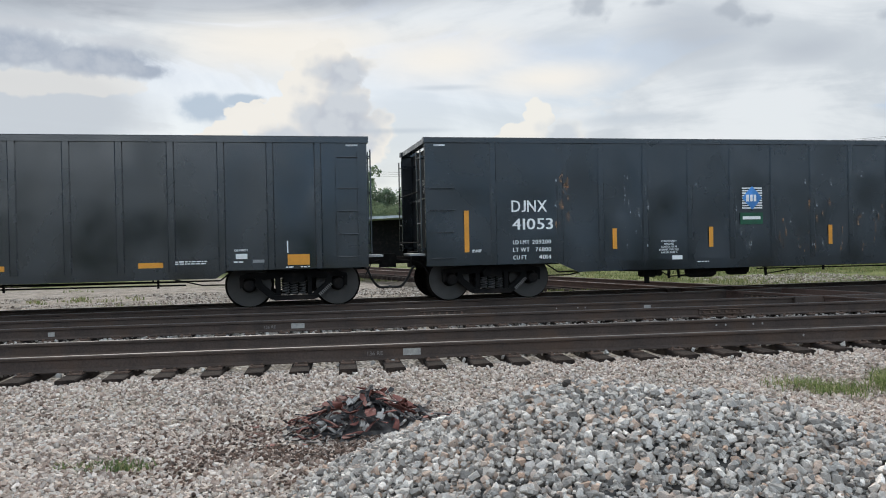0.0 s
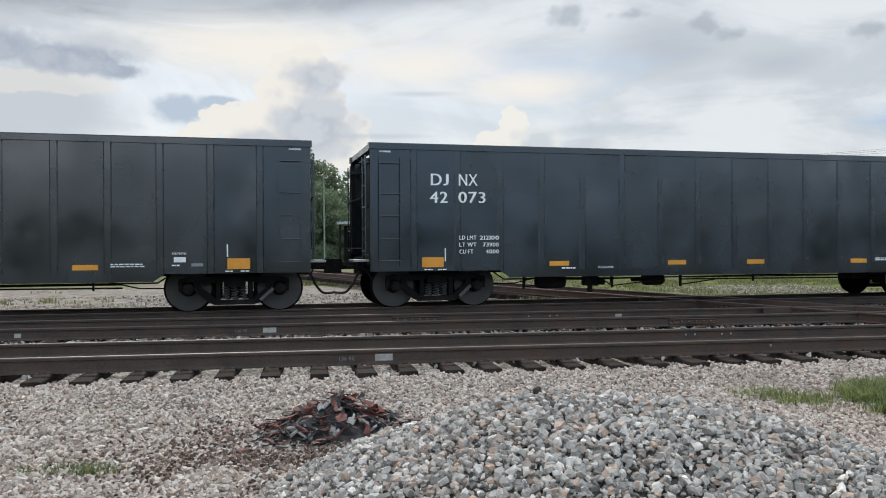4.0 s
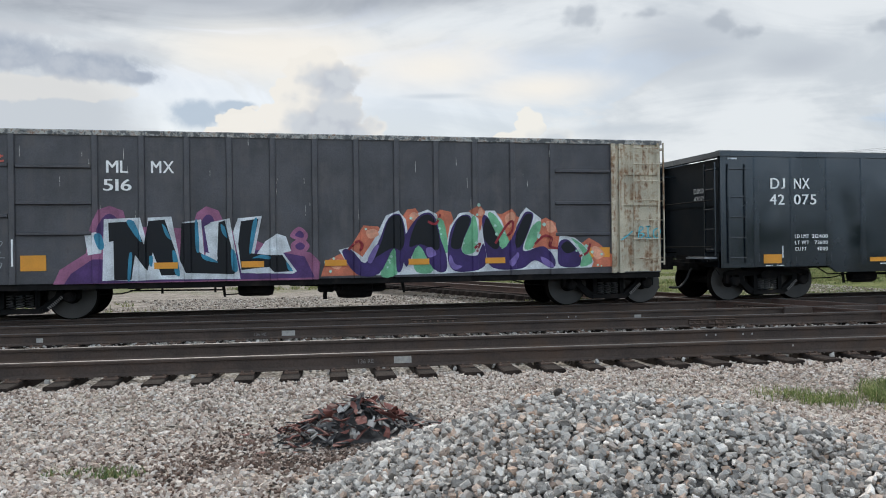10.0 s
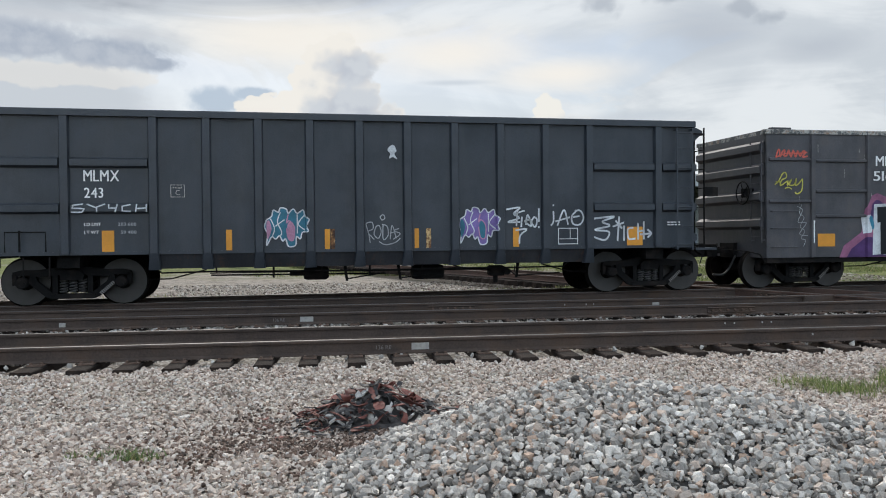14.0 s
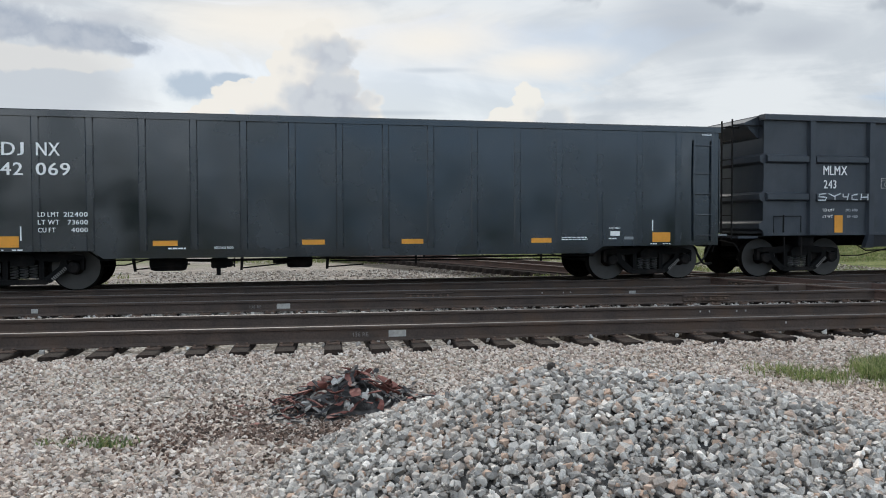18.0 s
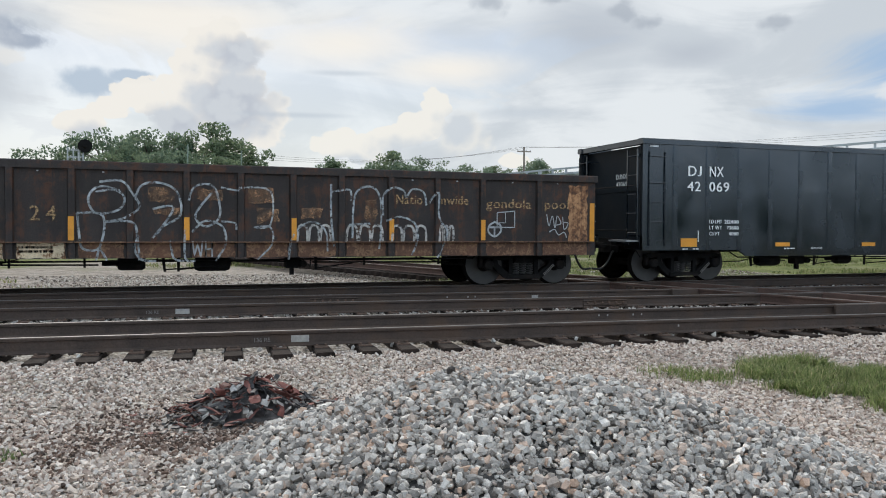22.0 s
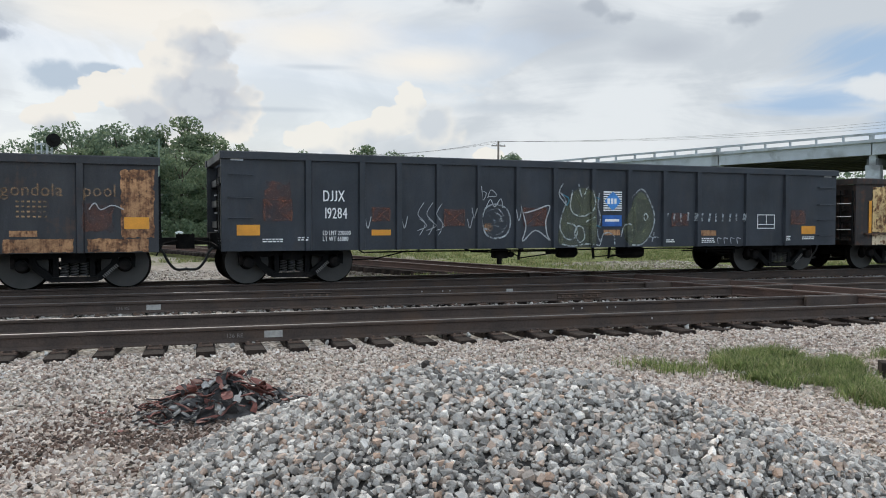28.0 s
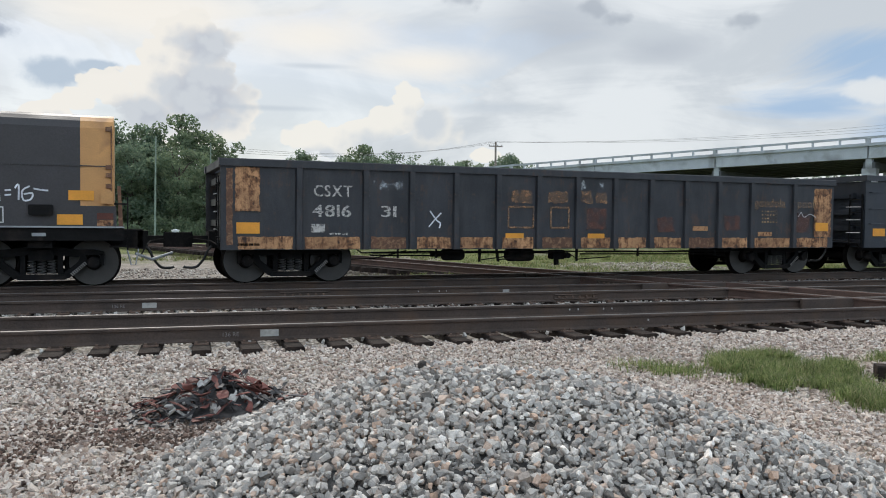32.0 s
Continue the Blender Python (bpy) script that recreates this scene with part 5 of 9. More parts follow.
def lead_car():
    car = Car("gondola_car", 3.16, 19.0, "tall scuffed black steel scrap gondola with scraped paint and amber strips")
    ribs = [4.59, 6.05, 6.98, 8.0, 9.06, 10.08, 11.1, 12.1, 13.1, 14.1, 15.1, 16.1, 17.6]
    gondola_shell(car, BLACK_WORN, 3.40, 0.76, 0.11, 0.04, ribs, 0.14, 0.02, None, 0.035, end_inset=0.25, end_mat=BLACK_END)
    steel_end(car, 0.76, 3.4, BLACK_WORN)
    tr = (4.66, 17.5)
    x0, x1 = car.x(tr[0]) + 1.3, car.x(tr[1]) - 1.3
    car.part("side_sill", Shape().prism([(x0, 0.78), (x0 + 0.5, 0.56), (x1 - 0.5, 0.56), (x1, 0.78)], SIDE - 0.003, SIDE + 0.07, "y"), BLACK_WORN)
    add_underframe(car, 0.76, tr)
    for t in tr:
        add_truck(car, t)
    add_coupler(car, -1)
    add_coupler(car, 1)
    add_ladder(car, "ladder", 3.25, 3.75, [0.92, 1.45, 1.90, 2.35], BLACK_WORN, rails=False)
    add_end_ladder(car, -1, -1.40, -0.98, [1.2, 1.65, 2.1, 2.55, 3.0], BLACK_WORN)
    add_end_ladder(car, -1, 0.95, 1.35, [1.2, 1.65, 2.1, 2.55, 3.0], BLACK_WORN)
    add_end_platform(car, -1)
    end_marks(car, ("DJNX", "41053"))
    add_brake_gear(car, 9.6, 8.3, 10.6, 0.40, ((11.0, 15.5),))
    add_release_rods(car, tr)
    silver_slits(car, 3.22)
    car.letter("DJNX", 4.98, 1.85, 2.09, 0.78)
    car.letter("41053", 4.99, 1.48, 1.71, 0.90)
    for z, a, b, w in ((1.175, "LD LMT", "209200", 0.42), (1.015, "LT WT", "76800", 0.35), (0.855, "CU FT", "4014", 0.28)):
        car.letter(a, 5.0, z, z + 0.085, 0.36 if a != "CU FT" else 0.30)
        car.letter(b, 5.84 - w, z, z + 0.085, w)
    tape(car, 3.96, 4.06, 1.03, 1.89)
    for a in (7.23, 9.51, 12.51, 15.5):
        tape(car, a, a + 0.10, 1.03, 1.47)
    for k, t in enumerate(("CONDITIONALLY", "APPROVED", "CONTROL VALVE", "IF DEFECTIVE, SEE", "AAR FM. RULE 4")):
        w = 0.024 * len(t) + 0.05
        car.letter(t, 8.545 - w / 2, 1.155 - 0.062 * k, 1.197 - 0.062 * k, w)
    car.patch("label_plate", 8.62, 8.86, 0.77, 0.86, WHITE, "white inspection label")
    # emblem: a blue diamond on white stripes, and a green plate under it
    for k in range(9):
        car.patch("decal", 10.33, 10.83, 1.86 + 0.055 * k, 1.89 + 0.055 * k, WHITE, "striped white emblem", y=0.005)
    car.paint("decal", [(car.x(10.58) + 0.24 * a, 2.10 + 0.26 * b) for a, b in ((-1, 0), (-0.5, -0.55), (0, -1), (0.5, -0.55), (1, 0), (0.5, 0.55), (0, 1), (-0.5, 0.55))], DECALBLUE, 0.008, "blue diamond emblem", False)
    for k, w in ((0, 0.07), (0.10, 0.06), (0.19, 0.06)):
        car.patch("decal", 10.43 + k, 10.43 + k + w, 2.02, 2.17, WHITE, "white bar on the emblem", y=0.011)
    car.patch("decal", 10.28, 10.84, 1.51, 1.77, LOGOGREEN, "green emblem plate")
    car.patch("decal", 10.34, 10.78, 1.62, 1.69, WHITE, "pale bar on the emblem plate", y=0.010)
    car.bars(4.12, 4.32, 1.06, 0.02, n=2, gap=0.015)
    car.bars(9.22, 9.5, 0.70, 0.02)
    streaks(car, 7.5, 8.2, 1.0, 2.7, 26, THIN_WHITE, 1, 0.03)
    streaks(car, 5.95, 6.25, 1.5, 2.6, 12, THIN_ORANGE, 2, 0.09)
    streaks(car, 5.95, 6.25, 1.5, 2.7, 6, THIN_WHITE, 12, 0.04)
    streaks(car, 9.0, 14.0, 0.9, 2.6, 46, THIN_WHITE, 3, 0.035)
    streaks(car, 11.2, 14.5, 0.8, 2.0, 44, THIN_ORANGE, 4, 0.05)
    return car


lead_car()
black_scrap_car("42073", 0.0, "212100", "73900")
black_scrap_car("42075", -17.03, "212400", "73600")


class Piece:
    """Places a drawing on a car: drawing units to metres along and up."""

    def __init__(self, car, s, z, ks, kz):
        self.car, self.s, self.z, self.ks, self.kz, self.coats = car, s, z, ks, kz, 0

    def at(self, pts):
        return [(self.car.x(self.s + self.ks * a), self.z - self.kz * b) for a, b in pts]

    def fill(self, mat, y, *pts, curve=True):
        self.coats += 1
        return self.car.paint("graffiti", self.at(pts), mat, y + 0.00008 * self.coats, "spray-painted graffiti", curve)

    def line(self, mat, w, y, *pts, curve=True):
        return self.car.stroke("graffiti", self.at(pts), w, mat, y, "spray-painted graffiti", curve)


def ribbed_brown_car():
    car = Car("gondola_car", -46.5, -32.35, "tall brown-black gondola with large colourful graffiti and one cream end")
    ribs = [-45.35, -43.92, -43.09, -42.27, -41.48, -40.66, -39.84, -39.02, -38.2, -37.38, -36.56, -35.74, -34.86, -33.48]
    gondola_shell(car, BROWN_CAR, 3.59, 0.72, 0.10, 0.03, ribs, 0.13, 0.05, None, 0.035, chord_mat=FLAKED)
    tr = (-45.36, -33.39)
    car.part("side_sill", Shape().box(-car.h + 0.02, car.h - 0.02, SIDE + 0.03, SIDE + 0.12, 0.60, 0.74), UNDER)
    add_underframe(car, 0.74, tr)
    for t in tr:
        add_truck(car, t)
    add_coupler(car, -1)
    add_coupler(car, 1)
    for s0, s1, zz in ((-45.28, -43.99, (2.9, 2.22, 1.65)), (-34.79, -33.55, (2.9, 2.22, 1.56)), (-46.44, -45.42, (2.92, 1.98))):
        for z in zz:
            car.part("cross_rib", Shape().prism([(SIDE, z - 0.04), (SIDE - 0.045, z - 0.02), (SIDE - 0.045, z + 0.02), (SIDE, z + 0.04)], car.x(s0), car.x(s1), "x"), BROWN_CAR)
    # cream end bay with its ladder and posts
    car.part("end_panel", Shape().box(car.x(-33.40), car.x(-32.36), SIDE - 0.012, SIDE - 0.002, 0.74, 3.49), CREAM, "rust-streaked cream panel")
    for s in (-33.48, -33.30):
        car.part("end_panel", Shape().box(car.x(s) - 0.05, car.x(s) + 0.05, SIDE - 0.075, SIDE - 0.012, 0.72, 3.5), CREAM, "rust-streaked cream post")
    for z in (2.86, 2.2, 1.56):
        car.part("end_panel", Shape().box(car.x(-33.25), car.x(-32.4), SIDE - 0.05, SIDE - 0.012, z - 0.03, z + 0.03), CREAM, "cream cross rib")
    zs = [1.02, 1.44, 1.86, 2.28, 2.70, 3.06, 3.40]
    add_ladder(car, "ladder", -33.02, -32.45, zs, CREAM, SIDE - 0.01, True, 0.014, 0.10)
    add_end_ladder(car, 1, -1.42, -1.0, zs, CREAM, 0.12)
    add_ladder(car, "ladder", -46.40, -45.75, [0.96, 1.38, 1.76], BROWN_CAR, rails=False)
    add_end_ladder(car, -1, -1.42, -1.0, [1.2, 1.6, 2.0, 2.4, 2.8, 3.2], BROWN_CAR)
    # hand brake wheel on the end
    hb = Shape()
    hb.tube([(-car.h - 0.22, -0.9 + 0.26 * math.cos(a), 2.2 + 0.26 * math.sin(a)) for a in np.linspace(0, 6.2832, 21)], 0.016, 5)
    for a in np.linspace(0, 6.2832, 6)[:-1]:
        hb.tube([(-car.h - 0.2, -0.9, 2.2), (-car.h - 0.22, -0.9 + 0.26 * math.cos(a), 2.2 + 0.26 * math.sin(a))], 0.011, 5)
    hb.box(-car.h - 0.2, -car.h, -1.0, -0.8, 2.1, 2.3)
    car.part("hand_brake_wheel", hb, UNDER)
    for z in (1.5, 2.1, 2.7, 3.2):
        car.part("end_rib", Shape().prism([(-car.h, z - 0.14), (-car.h - 0.12, z - 0.07), (-car.h - 0.12, z + 0.07), (-car.h, z + 0.14)], -1.4, 1.4, "y"), BROWN_CAR)
    car.part("roof_bead", Shape().box(car.x(-46.4), car.x(-45.9), SIDE - 0.02, SIDE + 0.1, 3.59, 3.63), BROWN_CAR)
    add_brake_gear(car, -41.0, -39.6, -38.6, 0.44, ((-43.4, -41.6),))
    car.part("air_reservoir", Shape().lathe([(0.05, -0.4), (0.20, -0.34), (0.22, -0.2), (0.22, 0.2), (0.20, 0.34), (0.05, 0.4)], 16, "x", (car.x(-39.0), -0.85, 0.50)), UNDER, smooth=True)
    add_release_rods(car, tr)
    car.letter("ML", -43.72, 2.79, 3.02, 0.39)
    car.letter("MX", -42.92, 2.79, 3.02, 0.42)
    car.letter("516", -43.78, 2.45, 2.67, 0.51)
    tape(car, -45.22, -44.78, 0.96, 1.25)
    tape(car, -34.03, -33.56, 1.06, 1.27)
    for a in (-42.88, -41.27, -39.66, -37.97, -36.35):
        car.patch("reflector", a, a + 0.43, 0.965, 1.085, YELLOW, "amber reflective strip", 0.030)
    car.patch("lettering", -45.36, -45.33, 1.05, 1.55, WHITE, "upright painted notice")
    car.bars(-33.0, -32.5, 1.30, 0.035, INK, 4, 0.03)
    # left piece: black letters with white rims on a purple cloud
    p = Piece(car, -44.094, 2.378, 0.003813, 0.0038)
    p.fill(PINK, 0.005, (-150, 440), (-120, 370), (0, 290), (20, 160), (60, 75), (110, 55), (175, 80), (195, 160), (500, 170), (525, 90), (570, 58), (630, 80), (670, 170), (850, 250), (1090, 300), (1140, 350), (1130, 440), curve=False)
    p.fill(PURPLE, 0.008, (-100, 440), (-70, 390), (30, 320), (300, 320), (640, 300), (860, 280), (1060, 320), (1110, 430), curve=False)
    p.fill(PURPLE, 0.008, (55, 200), (70, 130), (110, 95), (155, 130), (165, 200))
    p.fill(PURPLE, 0.008, (540, 170), (555, 120), (580, 100), (605, 120), (610, 180))
    for c in (((985, 215), (1030, 165), (1075, 200), (1060, 240)), ((990, 255), (1040, 225), (1085, 260), (1060, 300), (1005, 295))):
        p.fill(PINK, 0.010, *c)
        cx, cy = sum(q[0] for q in c) / len(c), sum(q[1] for q in c) / len(c)
        p.fill(PURPLE, 0.013, *[(cx + (a - cx) * 0.5, cy + (b - cy) * 0.5) for a, b in c])
    p.fill(SPRAYWHITE, 0.011, (-5, 200), (50, 185), (80, 230), (70, 290), (10, 300), curve=False)
    p.fill(SPRAYWHITE, 0.011, (85, 122), (255, 115), (280, 215), (290, 115), (402, 110), (440, 330), (455, 140), (545, 125), (560, 330), (590, 140), (685, 120), (735, 430), (350, 425), (215, 430), (125, 425), (75, 428), curve=False)
    p.fill(INK, 0.014, (105, 140), (225, 132), (272, 250), (292, 132), (370, 125), (425, 300), (440, 405), (352, 405), (312, 290), (285, 380), (228, 300), (210, 425), (130, 425), (128, 230), (108, 235), curve=False)
    p.fill(INK, 0.014, (450, 145), (530, 138), (535, 290), (620, 345), (630, 140), (660, 130), (720, 390), (700, 405), (470, 395), (440, 330), curve=False)
    p.fill(PURPLE, 0.016, (552, 150), (585, 140), (600, 300), (560, 290), curve=False)
    p.fill(SPRAYWHITE, 0.017, (560, 160), (600, 140), (625, 330), (580, 290), curve=False)
    p.fill(SPRAYWHITE, 0.011, (725, 120), (845, 108), (800, 330), (860, 240), (920, 200), (965, 215), (990, 290), (950, 300), (1018, 395), (1000, 408), (740, 400), (700, 190), curve=False)
    p.fill(INK, 0.014, (740, 135), (828, 122), (790, 300), (880, 310), (945, 310), (1000, 395), (900, 400), (880, 375), (830, 375), (740, 385), (725, 250), curve=False)
    p.fill(SPRAYWHITE, 0.016, (810, 405), (830, 375), (880, 372), (905, 400), curve=False)
    for q in (((190, 135), (225, 135), (262, 235), (230, 205)), ((358, 150), (375, 165), (400, 225), (375, 205)), ((200, 300), (215, 300), (205, 420), (192, 420)), ((405, 285), (425, 300), (440, 405), (415, 390)), ((515, 140), (528, 140), (535, 280), (518, 275)), ((640, 150), (660, 165), (672, 220), (648, 195)), ((690, 280), (712, 300), (722, 385), (695, 380)), ((800, 140), (822, 130), (792, 290), (780, 280)), ((545, 300), (610, 330), (622, 345), (560, 330)), ((795, 325), (840, 308), (885, 318), (880, 332), (830, 325)), ((965, 345), (985, 370), (998, 395), (975, 388)), ((40, 205), (70, 195), (85, 260), (62, 270)), ((295, 310), (312, 310), (308, 358), (296, 350))):
        p.fill(SKYBLUE, 0.019, *q)
    # right piece: violet letters with mint rims and coral clouds
    p = Piece(car, -39.85, 2.43, 0.0051, 0.00488)
    p.fill(RED, 0.005, (22, 342), (40, 280), (100, 250), (140, 220), (190, 135), (250, 140), (270, 180), (330, 130), (365, 70), (400, 65), (440, 120), (500, 70), (545, 80), (560, 130), (630, 70), (665, 50), (690, 80), (760, 90), (800, 68), (825, 100), (900, 130), (950, 105), (990, 130), (1010, 200), (1090, 230), (1140, 195), (1185, 220), (1240, 270), (1238, 322), (1100, 325), (500, 335), curve=False)
    p.fill(SPRAYWHITE, 0.008, (92, 235), (130, 225), (185, 265), (240, 180), (280, 95), (330, 75), (360, 110), (370, 185), (410, 85), (450, 70), (485, 90), (500, 180), (520, 245), (540, 140), (580, 85), (620, 80), (660, 110), (665, 170), (690, 75), (730, 75), (760, 120), (790, 220), (840, 90), (865, 62), (930, 110), (920, 170), (880, 235), (1000, 245), (1010, 180), (1080, 195), (1130, 240), (1160, 300), (1150, 325), (900, 328), (500, 340), (240, 342), (130, 300), curve=False)
    p.fill(GREEN, 0.011, (255, 340), (310, 220), (335, 235), (320, 338))
    p.fill(GREEN, 0.011, (385, 250), (410, 215), (470, 325), (400, 330))
    p.fill(GREEN, 0.011, (470, 120), (515, 120), (530, 250), (490, 215))
    p.fill(GREEN, 0.011, (640, 95), (655, 170), (640, 250), (590, 250), (610, 160))
    p.fill(GREEN, 0.011, (700, 90), (735, 100), (790, 205), (770, 245), (735, 200))
    p.fill(GREEN, 0.011, (855, 235), (885, 150), (925, 120), (925, 160), (890, 235))
    p.fill(GREEN, 0.011, (1060, 195), (1120, 235), (1155, 300), (1100, 320), (1110, 260))
    p.fill(VIOLET, 0.014, (105, 245), (140, 235), (195, 290), (250, 200), (290, 105), (340, 95), (360, 195), (345, 310), (320, 325), (310, 230), (250, 335), (160, 335))
    p.fill(VIOLET, 0.014, (345, 210), (400, 110), (450, 82), (480, 110), (500, 190), (525, 270), (520, 330), (470, 320), (410, 220), (360, 310))
    p.fill(VIOLET, 0.014, (540, 170), (575, 105), (615, 92), (630, 120), (600, 190), (590, 250), (650, 265), (680, 215), (690, 300), (640, 330), (560, 330), (530, 280))
    p.fill(VIOLET, 0.014, (675, 110), (705, 110), (760, 240), (830, 130), (860, 82), (895, 90), (880, 150), (850, 225), (860, 250), (940, 230), (985, 290), (970, 325), (900, 290), (840, 325), (720, 320), (690, 250))
    p.fill(VIOLET, 0.014, (1010, 210), (1050, 205), (1100, 270), (1090, 320), (1010, 315), (1000, 260))
    for q in (((205, 285), (252, 225), (290, 112), (338, 100), (354, 190), (338, 240), (300, 232)), ((372, 222), (405, 118), (450, 90), (476, 118), (494, 190), (486, 240), (420, 215)), ((542, 222), (572, 114), (612, 98), (624, 122), (598, 190), (582, 235)), ((680, 190), (688, 116), (705, 116), (748, 212), (726, 240)), ((812, 200), (845, 118), (866, 90), (890, 96), (876, 150), (850, 214), (824, 235)), ((1015, 235), (1030, 214), (1050, 212), (1078, 246), (1040, 262))):
        p.fill(INK, 0.016, *q)
    for q in (((60, 300), (85, 275), (110, 285), (90, 315)), ((200, 160), (235, 150), (250, 175), (215, 190)), ((375, 95), (395, 80), (415, 100), (390, 120)), ((655, 75), (672, 64), (682, 88), (664, 98)), ((772, 105), (800, 82), (815, 105), (790, 150)), ((950, 125), (975, 125), (990, 160), (960, 170)), ((1150, 240), (1180, 235), (1210, 270), (1170, 290))):
        p.fill(CORAL, 0.0065, *q)
    for q in (((205, 275), (235, 220), (250, 225), (220, 290)), ((440, 235), (465, 230), (480, 260), (450, 270)), ((540, 260), (560, 300), (590, 310), (560, 325), (535, 300)), ((790, 290), (825, 255), (830, 275), (800, 315)), ((925, 275), (960, 290), (980, 320), (940, 310))):
        p.fill(LILAC, 0.017, *q)
    r = random.Random(12)
    for _ in range(34):
        a, b = r.choice(((290, 290), (420, 290), (505, 170), (620, 200), (745, 150), (895, 180), (1110, 260), (60, 290), (215, 180), (385, 100), (660, 80), (960, 150), (1180, 290)))
        a, b, q = a + r.uniform(-28, 28), b + r.uniform(-35, 35), r.uniform(4, 9)
        p.fill(MINT, 0.019, (a - q, b), (a, b - q), (a + q, b), (a, b + q))
    for pts in (((130, 235), (165, 200), (185, 215), (175, 240)), ((730, 215), (770, 150), (800, 120), (800, 160), (780, 185)), ((900, 220), (940, 185), (970, 195), (965, 230), (1000, 240)), ((1095, 275), (1130, 260), (1145, 220)), ((450, 120), (480, 130), (500, 90)), ((640, 235), (665, 215), (650, 250))):
        p.line(spray("dark_red_spray", (0.26, 0.03, 0.04)), 0.05, 0.021, *pts)
    # tags
    q = Piece(car, -46.3, 3.17, 0.0096, 0.0096)
    q.line(SALMON, 0.035, 0.007, (3, 22), (8, 6), (12, 4), (14, 20), (20, 8), (26, 5), (24, 18), (32, 16), (36, 4), (42, 20), (48, 5), (54, 20), (60, 6), (66, 18), (74, 6), (80, 10), (72, 20), (86, 18))
    q.line(SALMON, 0.03, 0.008, (4, 21), (30, 12), (60, 12), (85, 9))
    q = Piece(car, -46.3, 2.64, 0.0096, 0.0102)
    q.line(LEMON, 0.028, 0.007, (0, 28), (10, 20), (20, 4), (28, 2), (30, 12), (18, 18), (14, 30), (26, 24), (34, 20), (32, 30), (44, 16), (38, 28), (50, 28), (56, 14), (54, 30), (66, 22), (72, 16), (70, 40), (58, 48), (52, 44))
    q.line(LEMON, 0.022, 0.007, (2, 22), (14, 22))
    q.line(LEMON, 0.022, 0.007, (26, 36), (36, 34), (44, 38))
    q.line(CHALK, 0.012, 0.007, (70, 72), (64, 90), (76, 100), (66, 120), (78, 130), (68, 146), (80, 150), (74, 164))
    q.line(CHALK, 0.012, 0.007, (58, 76), (72, 84), (60, 110), (82, 112), (64, 136), (86, 140))
    q = Piece(car, -33.4, 1.75, 0.0096, 0.0096)
    q.line(spray("cyan_spray", (0.12, 0.42, 0.50)), 0.03, 0.075, (50, 30), (54, 6), (62, 8), (52, 18), (64, 22), (54, 32))
    q.line(spray("cyan_spray", (0.12, 0.42, 0.50)), 0.03, 0.075, (68, 4), (80, 4), (74, 6), (74, 32), (68, 30), (82, 30))
    q.line(spray("cyan_spray", (0.12, 0.42, 0.50)), 0.03, 0.075, (98, 8), (88, 14), (90, 30), (100, 28), (104, 12), (96, 24))
    q.line(spray("cyan_spray", (0.12, 0.42, 0.50)), 0.03, 0.08, (8, 34), (24, 24), (36, 14))
    streaks(car, -46, -34, 1.8, 3.4, 26, FADED_WHITE, 21, 0.012)
    return car


ribbed_brown_car()


